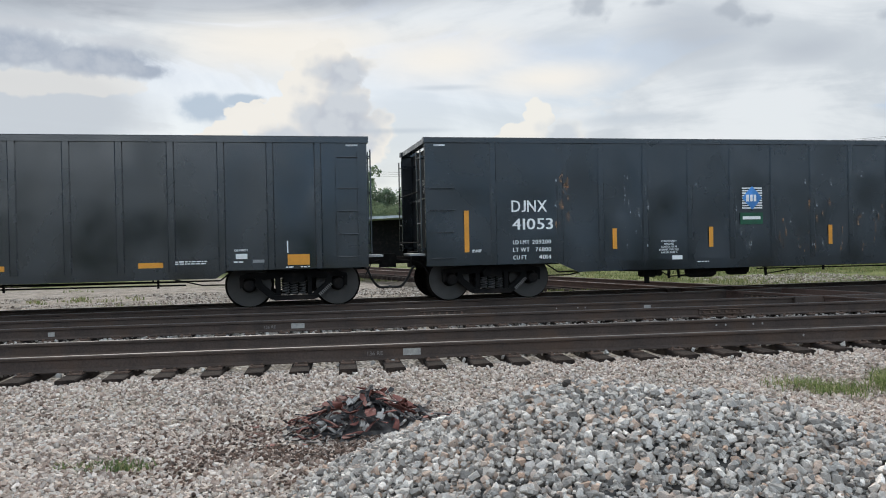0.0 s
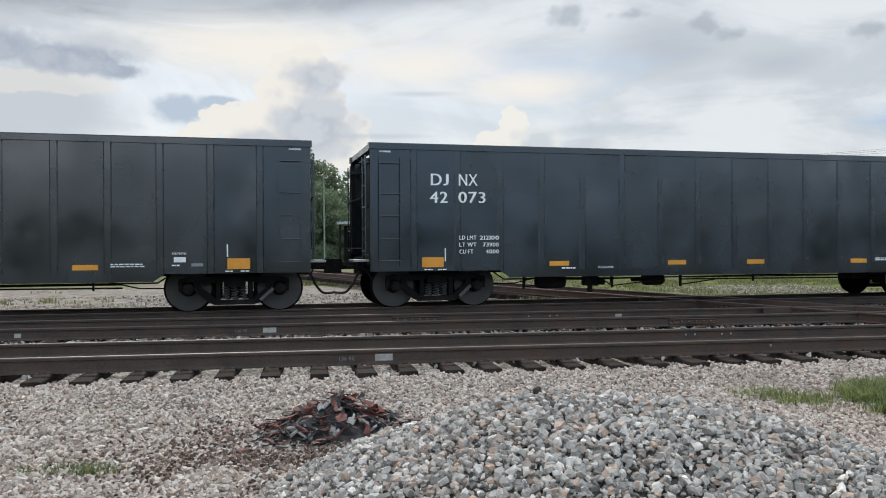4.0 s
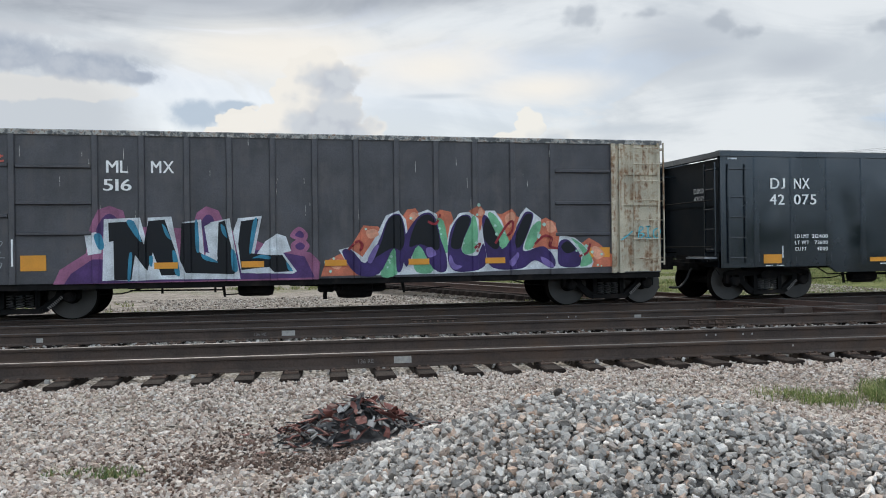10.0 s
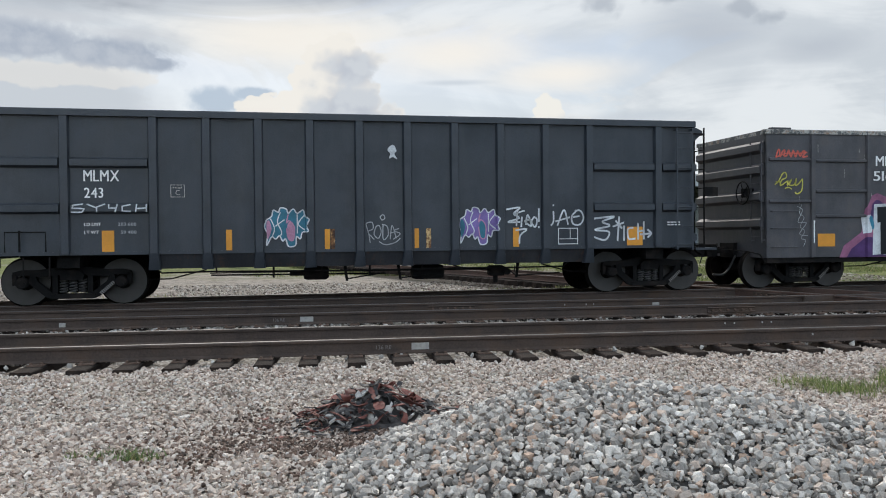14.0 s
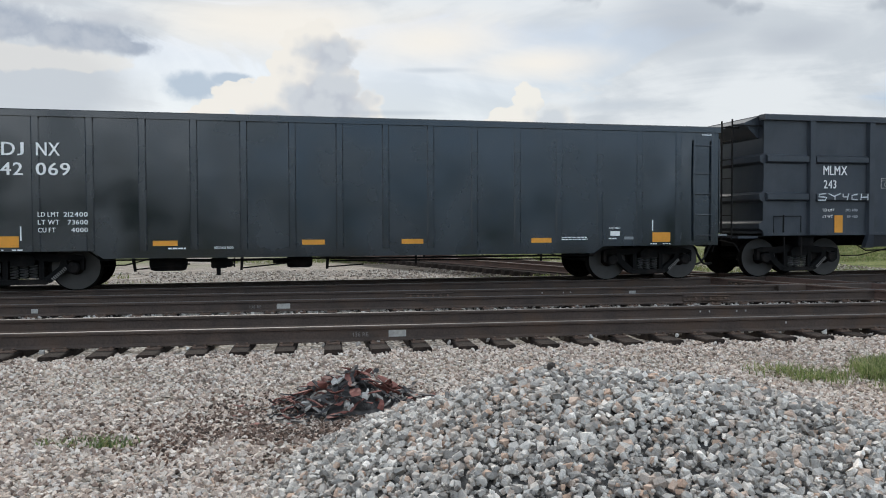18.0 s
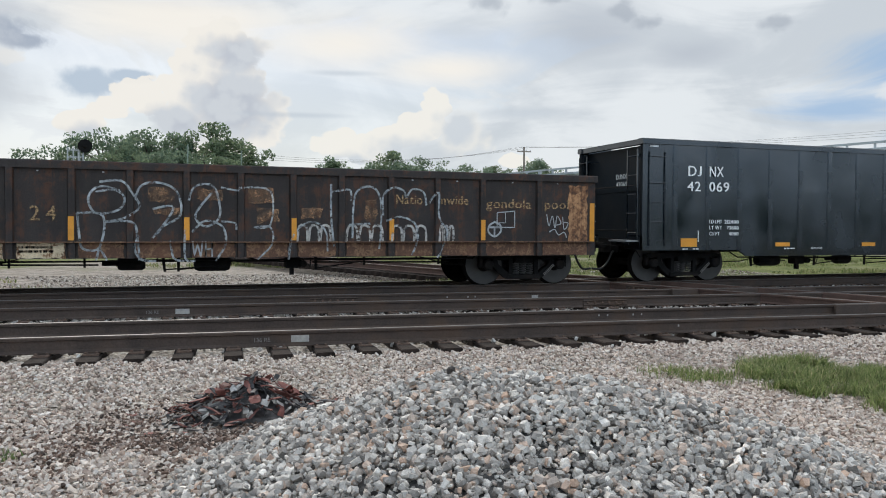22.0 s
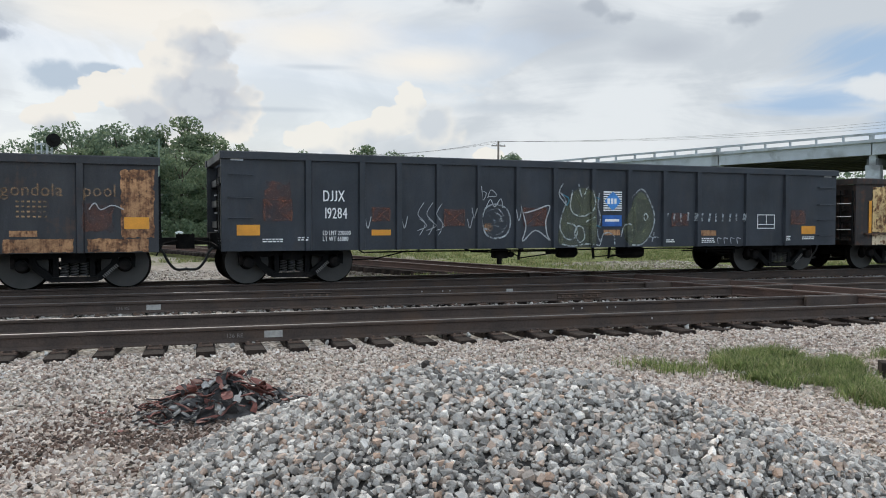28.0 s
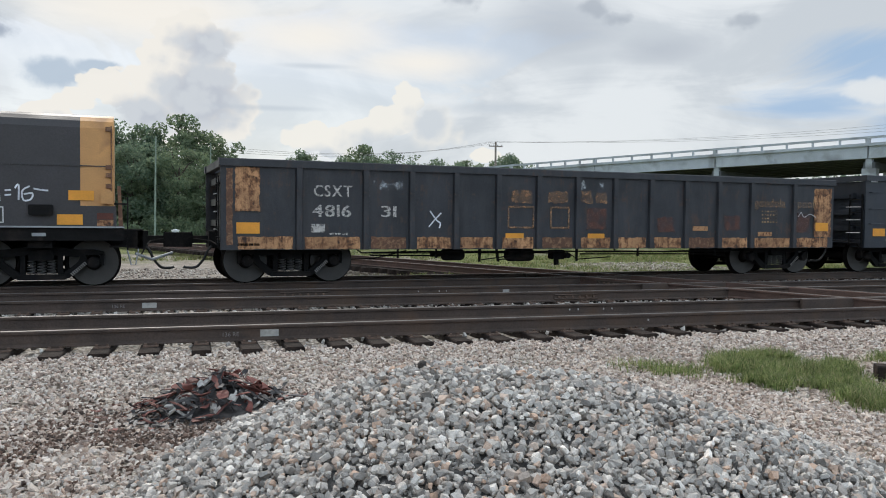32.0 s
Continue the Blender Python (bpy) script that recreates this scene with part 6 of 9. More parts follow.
def heavy_post_car():
    car = Car("gondola_car", -62.3, -48.3, "very tall grey-black gondola with deep posts and white tags")
    ribs = [-61.08, -59.5, -58.52, -57.54, -56.55, -55.57, -54.6, -53.62, -52.65, -51.67, -50.7, -49.13]
    gondola_shell(car, GREY_CAR, 3.72, 1.02, 0.13, 0.10, ribs, 0.19, 0.085, (1.0, 0), 0.055)
    tr = (-61.07, -49.13)
    foot = Shape()
    v = [(-0.095, SIDE, 1.0), (0.095, SIDE, 1.0), (0.07, SIDE - 0.085, 1.0), (-0.07, SIDE - 0.085, 1.0), (-0.12, SIDE + 0.12, 0.68), (0.12, SIDE + 0.12, 0.68), (0.11, SIDE - 0.02, 0.68), (-0.11, SIDE - 0.02, 0.68)]
    fm = foot.add(v, [(0, 3, 2, 1), (4, 5, 6, 7), (0, 1, 5, 4), (1, 2, 6, 5), (2, 3, 7, 6), (3, 0, 4, 7)]).mesh("post_foot", GREY_CAR)
    for r in ribs[1:-1]:
        part("post_foot", fm, None, car.top, at=pose(car.x(r), 0, 0))
    x0, x1 = car.x(-59.4), car.x(-50.7)
    car.part("side_sill", Shape().prism([(SIDE, 1.03), (SIDE + 0.10, 0.70), (SIDE + 0.16, 0.70), (SIDE + 0.10, 1.03)], x0, x1, "x"), SOOT_CAR)
    car.part("side_sill", Shape().box(-car.h, car.h, SIDE - 0.02, SIDE + 0.05, 0.98, 1.04), GREY_CAR)
    for a, b in ((-62.25, -61.18), (-60.98, -59.6), (-50.6, -49.23), (-49.03, -48.35)):
        for z in (2.72, 1.86):
            car.part("cross_rib", Shape().prism([(SIDE, z - 0.10), (SIDE - 0.085, z - 0.06), (SIDE - 0.085, z + 0.06), (SIDE, z + 0.10)], car.x(a), car.x(b), "x"), GREY_CAR)
    for e in (-1, 1):
        for z in (2.72, 1.86, 1.2):
            car.part("end_rib", Shape().prism([(e * car.h, z - 0.12), (e * (car.h + 0.1), z - 0.06), (e * (car.h + 0.1), z + 0.06), (e * car.h, z + 0.12)], -1.5, 1.4, "y"), GREY_CAR)
        # sloping shield over the end platform
        car.part("end_shield", Shape().prism([(e * car.h, 3.7), (e * (car.h + 0.35), 3.55), (e * (car.h + 0.35), 3.50), (e * (car.h + 0.04), 3.2), (e * car.h, 3.2)], -1.3, 1.3, "y"), GREY_CAR)
        x = e * (car.h + 0.1)
        car.part("end_platform", Shape().box(min(x, x + e * 0.5), max(x, x + e * 0.5), -1.45, 1.3, 0.92, 0.97), GREY_CAR)
    add_underframe(car, 0.98, tr)
    for t in tr:
        add_truck(car, t)
    add_coupler(car, -1, 0.55)
    add_coupler(car, 1, 0.30)
    zs = [1.05, 1.44, 1.86, 2.28, 2.70, 3.12, 3.45]
    add_end_ladder(car, -1, -1.42, -1.0, zs, UNDER, 0.75)
    add_end_ladder(car, 1, -1.42, -1.0, zs, UNDER, 0.32)
    add_ladder(car, "ladder", -48.72, -48.36, zs, GREY_CAR, SIDE - 0.06)
    grab = Shape().tube([(car.x(-62.1), SIDE - 0.1, 1.05), (car.x(-62.1), SIDE - 0.1, 1.42), (car.x(-61.4), SIDE - 0.1, 1.42), (car.x(-61.4), SIDE - 0.1, 1.05)], 0.014, 6)
    grab.tube([(car.x(-61.85), SIDE - 0.1, 1.05), (car.x(-61.85), SIDE - 0.1, 1.45)], 0.02, 6)
    grab.tube([(car.x(-61.8), SIDE - 0.06, 0.95), (car.x(-61.8), SIDE - 0.06, 0.55)], 0.014, 6)
    grab.tube([(car.x(-61.35), SIDE - 0.06, 0.95), (car.x(-61.35), SIDE - 0.06, 0.55)], 0.014, 6)
    car.part("grab_rail", grab, UNDER)
    car.part("notice_board", Shape().box(car.h + 0.30, car.h + 0.62, -1.48, -1.46, 2.1, 2.3), UNDER, "small dark notice board on the end ladder")
    add_brake_gear(car, -54.1, -52.6, -56.4, 0.44, ((-58.5, -55.0),))
    add_release_rods(car, tr)
    car.letter("MLMX", -60.75, 2.37, 2.58, 0.64)
    car.letter("243", -60.74, 2.06, 2.25, 0.34)
    car.letter("LD LMT", -60.75, 1.53, 1.59, 0.30)
    car.letter("LT WT", -60.75, 1.38, 1.44, 0.26)
    car.letter("203 600", -60.15, 1.53, 1.59, 0.33, CHALK)
    car.letter("59 400", -60.10, 1.38, 1.44, 0.28, CHALK)
    for k in range(4):
        a = ((-59.19, -58.93, 2.07, 2.082), (-59.19, -58.93, 2.30, 2.312), (-59.19, -59.178, 2.07, 2.312), (-58.942, -58.93, 2.07, 2.312))[k]
        car.patch("lettering", *a, FADED_WHITE, "stencilled square")
    car.letter("C", -59.10, 2.11, 2.21, 0.08, FADED_WHITE)
    car.bars(-59.15, -58.98, 2.24, 0.03, FADED_WHITE)
    for a, b in ((-60.44, -60.22), (-58.17, -58.06), (-56.27, -56.17), (-56.16, -56.07), (-54.46, -54.37), (-54.22, -54.12), (-52.38, -52.25), (-49.84, -49.48)):
        tape(car, a, b, 1.03, 1.44, OLD_YELLOW if abs(b + 54.12) < 0.01 or abs(b + 56.07) < 0.01 else YELLOW)
    # tags
    p = Piece(car, -57.44, 1.86, 0.0096, 0.0105)
    for ox, c1, c2 in ((0, TEAL, ROSE), (406, LILAC, TEAL)):
        rim = ((4, 22), (14, 16), (18, 4), (28, 8), (32, 0), (44, 2), (48, 10), (58, 2), (66, 10), (78, 4), (82, 16), (90, 22), (84, 34), (88, 44), (76, 46), (72, 58), (64, 54), (62, 70), (48, 72), (42, 58), (36, 62), (30, 52), (22, 58), (14, 54), (4, 70), (6, 48), (0, 36))
        rim = [(ox + a, b) for a, b in rim]
        p.fill(c1, 0.005, *rim)
        p.line(SPRAYWHITE, 0.026, 0.008, *rim, rim[0])
        p.fill(c2, 0.008, (ox + 46, 32), (ox + 54, 26), (ox + 60, 40), (ox + 56, 62), (ox + 48, 56))
        p.fill(c2, 0.008, (ox + 4, 28), (ox + 10, 24), (ox + 14, 40), (ox + 6, 58))
        for pts in (((12, 20), (20, 38), (16, 52)), ((32, 8), (26, 26), (34, 44), (32, 52)), ((22, 34), (40, 22)), ((48, 12), (44, 28), (50, 24), (60, 36), (58, 60), (48, 58), (44, 38)), ((66, 12), (66, 48)), ((80, 14), (68, 30), (82, 42))):
            p.line(SPRAYWHITE if pts[0][0] != 48 else ROSE, 0.022, 0.011, *[(ox + a, b) for a, b in pts])
    p = Piece(car, -55.47, 1.72, 0.0102, 0.0108)
    for pts in (((2, 18), (8, 38), (10, 52)), ((2, 16), (14, 14), (16, 26), (6, 32), (18, 46)), ((22, 22), (18, 36), (26, 44), (32, 32), (28, 20), (22, 22)), ((36, 18), (36, 46), (46, 38), (44, 22), (34, 18)), ((50, 46), (54, 20), (62, 44)), ((50, 34), (62, 32)), ((68, 26), (58, 30), (70, 36), (56, 46)), ((28, 50), (40, 56), (60, 52), (70, 44)), ((30, 4), (36, 0), (40, 6), (34, 10), (30, 4))):
        p.line(CHALK, 0.02, 0.007, *pts)
    p = Piece(car, -52.53, 1.88, 0.0102, 0.0108)
    for pts in (((0, 6), (30, 2), (16, 14), (28, 22), (4, 30), (30, 30)), ((24, 8), (22, 38)), ((18, 14), (40, 8)), ((34, 20), (32, 40)), ((42, 36), (46, 16), (54, 38), (40, 28), (54, 26)), ((60, 20), (54, 30), (62, 40), (66, 26), (60, 20)), ((70, 4), (70, 30)), ((70, 38), (70, 42)), ((20, 46), (44, 44), (30, 56), (28, 72))):
        p.line(SPRAYWHITE, 0.035, 0.008, *pts)
    p = Piece(car, -51.56, 1.92, 0.0108, 0.0112)
    for pts in (((6, 12), (6, 32), (0, 40)), ((6, 0), (6, 3)), ((14, 40), (28, 10), (36, 38)), ((10, 32), (40, 24)), ((54, 12), (44, 22), (46, 36), (60, 38), (68, 26), (62, 12), (50, 12)), ((46, 24), (60, 22))):
        p.line(SPRAYWHITE, 0.035, 0.008, *pts)
    p = Piece(car, -50.62, 1.66, 0.0108, 0.0108)
    for pts in (((0, 4), (46, 0), (20, 10), (36, 18), (4, 26), (34, 30), (26, 46), (2, 40)), ((56, 0), (52, 48)), ((42, 20), (66, 12)), ((48, 8), (62, 24)), ((66, 18), (66, 48)), ((86, 22), (74, 26), (76, 44), (90, 44)), ((96, 14), (96, 46)), ((96, 30), (108, 28)), ((108, 10), (108, 46)), ((100, 36), (124, 34)), ((116, 26), (124, 34), (116, 42))):
        p.line(SPRAYWHITE, 0.04, 0.010, *pts)
    p = Piece(car, -60.96, 1.94, 0.0108, 0.011)
    for pts in (((20, 0), (4, 2), (2, 7), (22, 8), (18, 14), (0, 14)), ((26, 0), (40, 6), (56, 0)), ((42, 4), (42, 14)), ((62, 0), (62, 7), (74, 7)), ((76, 0), (72, 14)), ((98, 1), (84, 4), (84, 12), (98, 13)), ((108, 0), (106, 14)), ((106, 8), (124, 7)), ((124, 0), (124, 14))):
        p.line(SPRAYWHITE, 0.026, 0.097, *pts, curve=False)
    for s0, s1, z0, z1 in ((-51.39, -50.95, 1.08, 1.095), (-51.39, -50.95, 1.41, 1.425), (-51.39, -51.375, 1.08, 1.42), (-50.965, -50.95, 1.08, 1.42), (-51.13, -51.118, 1.2, 1.42), (-51.39, -50.95, 1.19, 1.2)):
        car.patch("lettering", s0, s1, z0, z1, WHITE, "white stencilled box")
    car.paint("paint_scrape", [(car.x(-54.9) + 0.11 * a, 2.98 + 0.14 * b) for a, b in ((-0.9, 0.3), (-0.4, 0.9), (0.3, 1), (0.8, 0.2), (0.4, -0.2), (0.9, -1), (0.1, -0.7), (-0.6, -0.9), (-0.4, -0.2))], SPRAYWHITE, 0.006)
    car.bars(-48.9, -48.6, 1.52, 0.025, n=2, gap=0.03)
    return car


heavy_post_car()
black_scrap_car("42069", -65.41, "212400", "73600")


def low_shell(car, mat, ztop, zbot, zsill, ribs, sill_mat, rib_w=0.15, rib_d=0.07, sill_step=True):
    """Low mill gondola: posts, open corner ladders, a riveted sill along the bottom."""
    gondola_shell(car, mat, ztop, zbot, 0.15, 0.06, ribs, rib_w, rib_d, None, 0.03, end_inset=0.22)
    for e in (-1, 1):
        x1, x0 = e * car.h, e * (car.h - 0.22)
        sh = Shape()
        for y in (SIDE + 0.02, 1.40):
            sh.box(min(x1, x1 - e * 0.08), max(x1, x1 - e * 0.08), y, y + 0.08, zbot, ztop - 0.15)
        for z in (1.15, 1.6, 2.05):
            sh.box(min(x0, x0 + e * 0.12), max(x0, x0 + e * 0.12), -1.0, 1.42, z, z + 0.14)
        car.part("end_post", sh, mat)
    add_end_ladder(car, -1, -1.42, -1.02, [0.95, 1.3, 1.65, 2.0], UNDER, 0.03)
    add_end_ladder(car, 1, -1.42, -1.02, [0.95, 1.3, 1.65, 2.0], UNDER, 0.03)
    sh = Shape()
    for z in (1.1, 1.45, 1.8):
        sh.tube([(car.h + 0.07, -1.4, z), (car.h + 0.07, -0.95, z)], 0.012, 6)
        sh.tube([(-car.h - 0.07, -1.4, z), (-car.h - 0.07, -0.95, z)], 0.012, 6)
    car.part("grab_rail", sh, GREY_STEEL)


def rusty_pool_car():
    car = Car("gondola_car", -96.75, -80.52, "low rust-brown mill gondola with peeling yellow corners and white outline graffiti")
    ribs = [-94.82, -93.45, -92.44, -91.42, -90.42, -89.41, -88.4, -87.38, -86.4, -85.36, -84.33, -83.3, -81.95]
    low_shell(car, RUST_CAR, 2.48, 0.68, 0.98, ribs, RUSTY_SILL)
    tr = (-94.86, -82.09)
    add_underframe(car, 0.80, tr)
    for t in tr:
        add_truck(car, t)
    add_coupler(car, -1)
    add_coupler(car, 1)
    edges = [-96.25] + ribs + [-80.62]
    for k, (a, b) in enumerate(zip(edges, edges[1:])):
        car.patch("sill_paint", a + 0.11, b - 0.11, 0.69, 0.97, OLD_CREAM if k in (0, 1, 2, 3) else RUSTY_SILL, "rust-bitten painted sill", 0.006, 0.012)
    car.part("sill_flange", Shape().box(-car.h + 0.3, car.h - 0.1, SIDE - 0.10, SIDE - 0.002, 0.975, 0.995), RUSTY_SILL)
    car.patch("corner_paint", -96.15, -95.60, 1.03, 2.26, OLD_YELLOW, "peeling yellow corner", 0.006, 0.015)
    car.patch("corner_paint", -81.2, -80.72, 0.98, 2.24, OLD_ORANGE, "peeling yellow corner", 0.006, 0.02)
    tape(car, -96.28, -96.18, 1.01, 1.88)
    tape(car, -80.66, -80.54, 0.99, 1.86)
    for a in (-93.5, -91.48, -89.46, -87.42, -85.40, -83.35):
        tape(car, a, a + 0.10, 1.02, 1.46)
    car.letter("G", -94.22, 1.83, 2.08, 0.22, FADED_GOLD)
    car.letter("D", -93.78, 1.83, 2.08, 0.20, FADED_GOLD)
    car.letter("X", -93.22, 1.83, 2.08, 0.20, FADED_GOLD)
    car.letter("T", -92.85, 1.83, 2.08, 0.17, FADED_GOLD)
    for t, s in (("7", -94.24), ("0", -93.82), ("7", -93.22), ("8", -92.90), ("2", -92.12), ("4", -91.85)):
        car.letter(t, s, 1.38, 1.65, 0.17, FADED_GOLD)
    car.letter("Natio", -85.24, 1.78, 1.97, 0.58, FADED_GOLD)
    car.letter("nwide", -84.25, 1.78, 1.97, 0.62, FADED_GOLD)
    car.letter("gondola", -83.21, 1.72, 1.92, 1.08, FADED_GOLD)
    car.letter("pool", -81.80, 1.72, 1.92, 0.60, FADED_GOLD)
    for a in ((-94.05, -93.5), (-93.3, -92.65), (-92.3, -91.7)):
        car.bars(*a, 0.87, 0.045, RUST_CAR, 2, 0.03)
    for a, b in ((-95.58, -95.07), (-93.2, -92.69)):
        for s0, s1, z0, z1 in ((a, b, 1.10, 1.14), (a, b, 1.52, 1.56), (a, a + 0.04, 1.1, 1.56), (b - 0.04, b, 1.1, 1.56)):
            car.patch("overpaint", s0, s1, z0, z1, THIN_RED, "rust-red painted frame")
        x0, x1 = car.x(a), car.x(b)
        car.stroke("overpaint", [(x0, 1.12), (x1, 1.54)], 0.035, THIN_RED, 0.008)
        car.stroke("overpaint", [(x0, 1.54), (x1, 1.12)], 0.035, THIN_RED, 0.008)
    for a, b, z0, z1 in ((-90.1, -89.65, 1.75, 2.02), (-89.2, -88.75, 1.8, 2.02), (-88.25, -87.75, 1.76, 2.03), (-88.1, -87.65, 1.36, 1.66), (-87.2, -86.8, 1.45, 1.68), (-85.9, -85.65, 1.4, 1.85), (-90.0, -89.5, 1.5, 1.62)):
        car.patch("old_emblem", a, b, z0, z1, THIN_ORANGE, "remains of a faded emblem", 0.005, 0.03)
    # glints on the rivets, painted as small chalk-white dabs
    for s in (-95.8, -94.6, -93.0, -92.0, -90.9, -84.9, -83.9, -82.6, -81.5):
        car.patch("rivet_glint", s, s + 0.035, 2.27, 2.295, CHALK, "", 0.008)
    # outline letters in white
    p = Piece(car, -91.33, 2.13, 0.0063, 0.0055)
    for pts in (((120, 35), (60, 20), (30, 60), (50, 110), (110, 100), (130, 60), (100, 30), (50, 40)), ((60, 5), (120, 0), (150, 40), (170, 90), (120, 130), (70, 140), (150, 140), (165, 200), (170, 270)), ((0, 110), (5, 180), (15, 230), (60, 225), (70, 120), (0, 110)), ((60, 225), (50, 270)), ((60, 225), (80, 270))):
        p.line(THIN_CHALK, 0.042, 0.010, *pts)
    p = Piece(car, -90.34, 2.11, 0.0063, 0.0055)
    for pts in (((0, 60), (20, 10), (70, 0), (120, 30), (130, 110), (80, 150), (50, 190)), ((50, 90), (110, 85), (60, 180)), ((10, 180), (0, 230), (20, 265), (60, 270)), ((100, 200), (110, 260), (140, 270))):
        p.line(THIN_CHALK, 0.042, 0.010, *pts)
    p = Piece(car, -89.44, 2.11, 0.0063, 0.0055)
    for pts in (((10, 60), (30, 10), (80, 5), (100, 60), (100, 120), (60, 150), (30, 110), (80, 30)), ((20, 170), (60, 130), (110, 150), (120, 210), (90, 270)), ((0, 160), (0, 260), (30, 270))):
        p.line(THIN_CHALK, 0.042, 0.010, *pts)
    p = Piece(car, -88.77, 2.10, 0.0063, 0.0055)
    for pts in (((0, 10), (50, 20), (60, 10), (150, 20), (150, 140), (100, 150), (150, 150), (155, 210), (110, 265)), ((0, 130), (40, 135), (45, 160))):
        p.line(THIN_CHALK, 0.036, 0.010, *pts)
    p = Piece(car, -88.77 + 1.3, 1.40, 0.0063, 0.0055)
    for pts in (((0, 140), (10, 60), (50, 10), (90, 5), (120, 40), (125, 110)),):
        p.line(THIN_CHALK, 0.036, 0.010, *pts)
    p = Piece(car, -86.61, 2.16, 0.0063, 0.0055)
    for pts in (((0, 0), (0, 120), (10, 230)), ((0, 30), (60, 20), (65, 60)), ((70, 200), (75, 60), (95, 15), (140, 10), (165, 60), (165, 180), (160, 240)), ((60, 150), (130, 145))):
        p.line(THIN_CHALK, 0.042, 0.010, *pts)
    p = Piece(car, -85.52, 2.14, 0.0063, 0.0055)
    for pts in (((0, 110), (0, 40), (30, 5), (70, 15), (80, 40), (100, 10), (140, 20), (150, 70)), ((10, 130), (60, 115), (110, 140), (120, 200), (100, 260)), ((160, 60), (190, 20), (190, 100), (200, 130), (225, 170), (205, 240), (185, 270))):
        p.line(THIN_CHALK, 0.042, 0.010, *pts)
    for a, w in ((-87.3, 0.7), (-86.3, 0.8), (-85.35, 0.8), (-84.3, 0.35)):
        for k in range(3):
            car.stroke("graffiti", [(car.x(a + w * k / 3), 0.98 + 0.02 * k), (car.x(a + w * (k + 0.2) / 3), 1.3), (car.x(a + w * (k + 0.8) / 3), 1.28), (car.x(a + w * (k + 0.9) / 3), 1.0)], 0.05, FADED_WHITE, 0.009)
    p = Piece(car, -89.30, 1.0, 0.006, 0.0055)
    p.line(CHALK, 0.03, 0.012, (0, 0), (5, 50), (15, 10), (25, 55), (30, 0), curve=False)
    p.line(CHALK, 0.03, 0.012, (40, 0), (40, 55), (40, 30), (60, 25), (60, 0), (60, 55), curve=False)
    p = Piece(car, -82.95, 1.7, 0.01, 0.01)
    p.line(CHALK, 0.022, 0.010, (0, 8), (0, 40), (42, 40), (42, 4), (0, 8), curve=False)
    p.line(CHALK, 0.018, 0.010, (20, 6), (20, 30), (4, 30), curve=False)
    p = Piece(car, -83.15, 1.28, 0.01, 0.01)
    p.line(CHALK, 0.04, 0.010, (15, -14), (2, -6), (0, 8), (14, 18), (28, 8), (28, -6), (15, -14))
    p.line(CHALK, 0.04, 0.010, (2, -2), (28, -2))
    p.line(CHALK, 0.04, 0.011, (14, -2), (14, 16))
    p = Piece(car, -81.75, 1.6, 0.01, 0.01)
    for pts in (((0, 0), (6, 26), (14, 4), (20, 30)), ((22, 30), (26, 4), (36, 20), (24, 24)), ((40, 6), (44, 34), (54, 20), (42, 18)), ((6, 40), (20, 34), (30, 46), (44, 40), (50, 52))):
        p.line(CHALK, 0.02, 0.009, *pts)
    add_brake_gear(car, -88.9, -87.3, -90.4, 0.46, ((-86.9, -83.9), (-93.3, -91.0)))
    add_release_rods(car, tr)
    return car


rusty_pool_car()


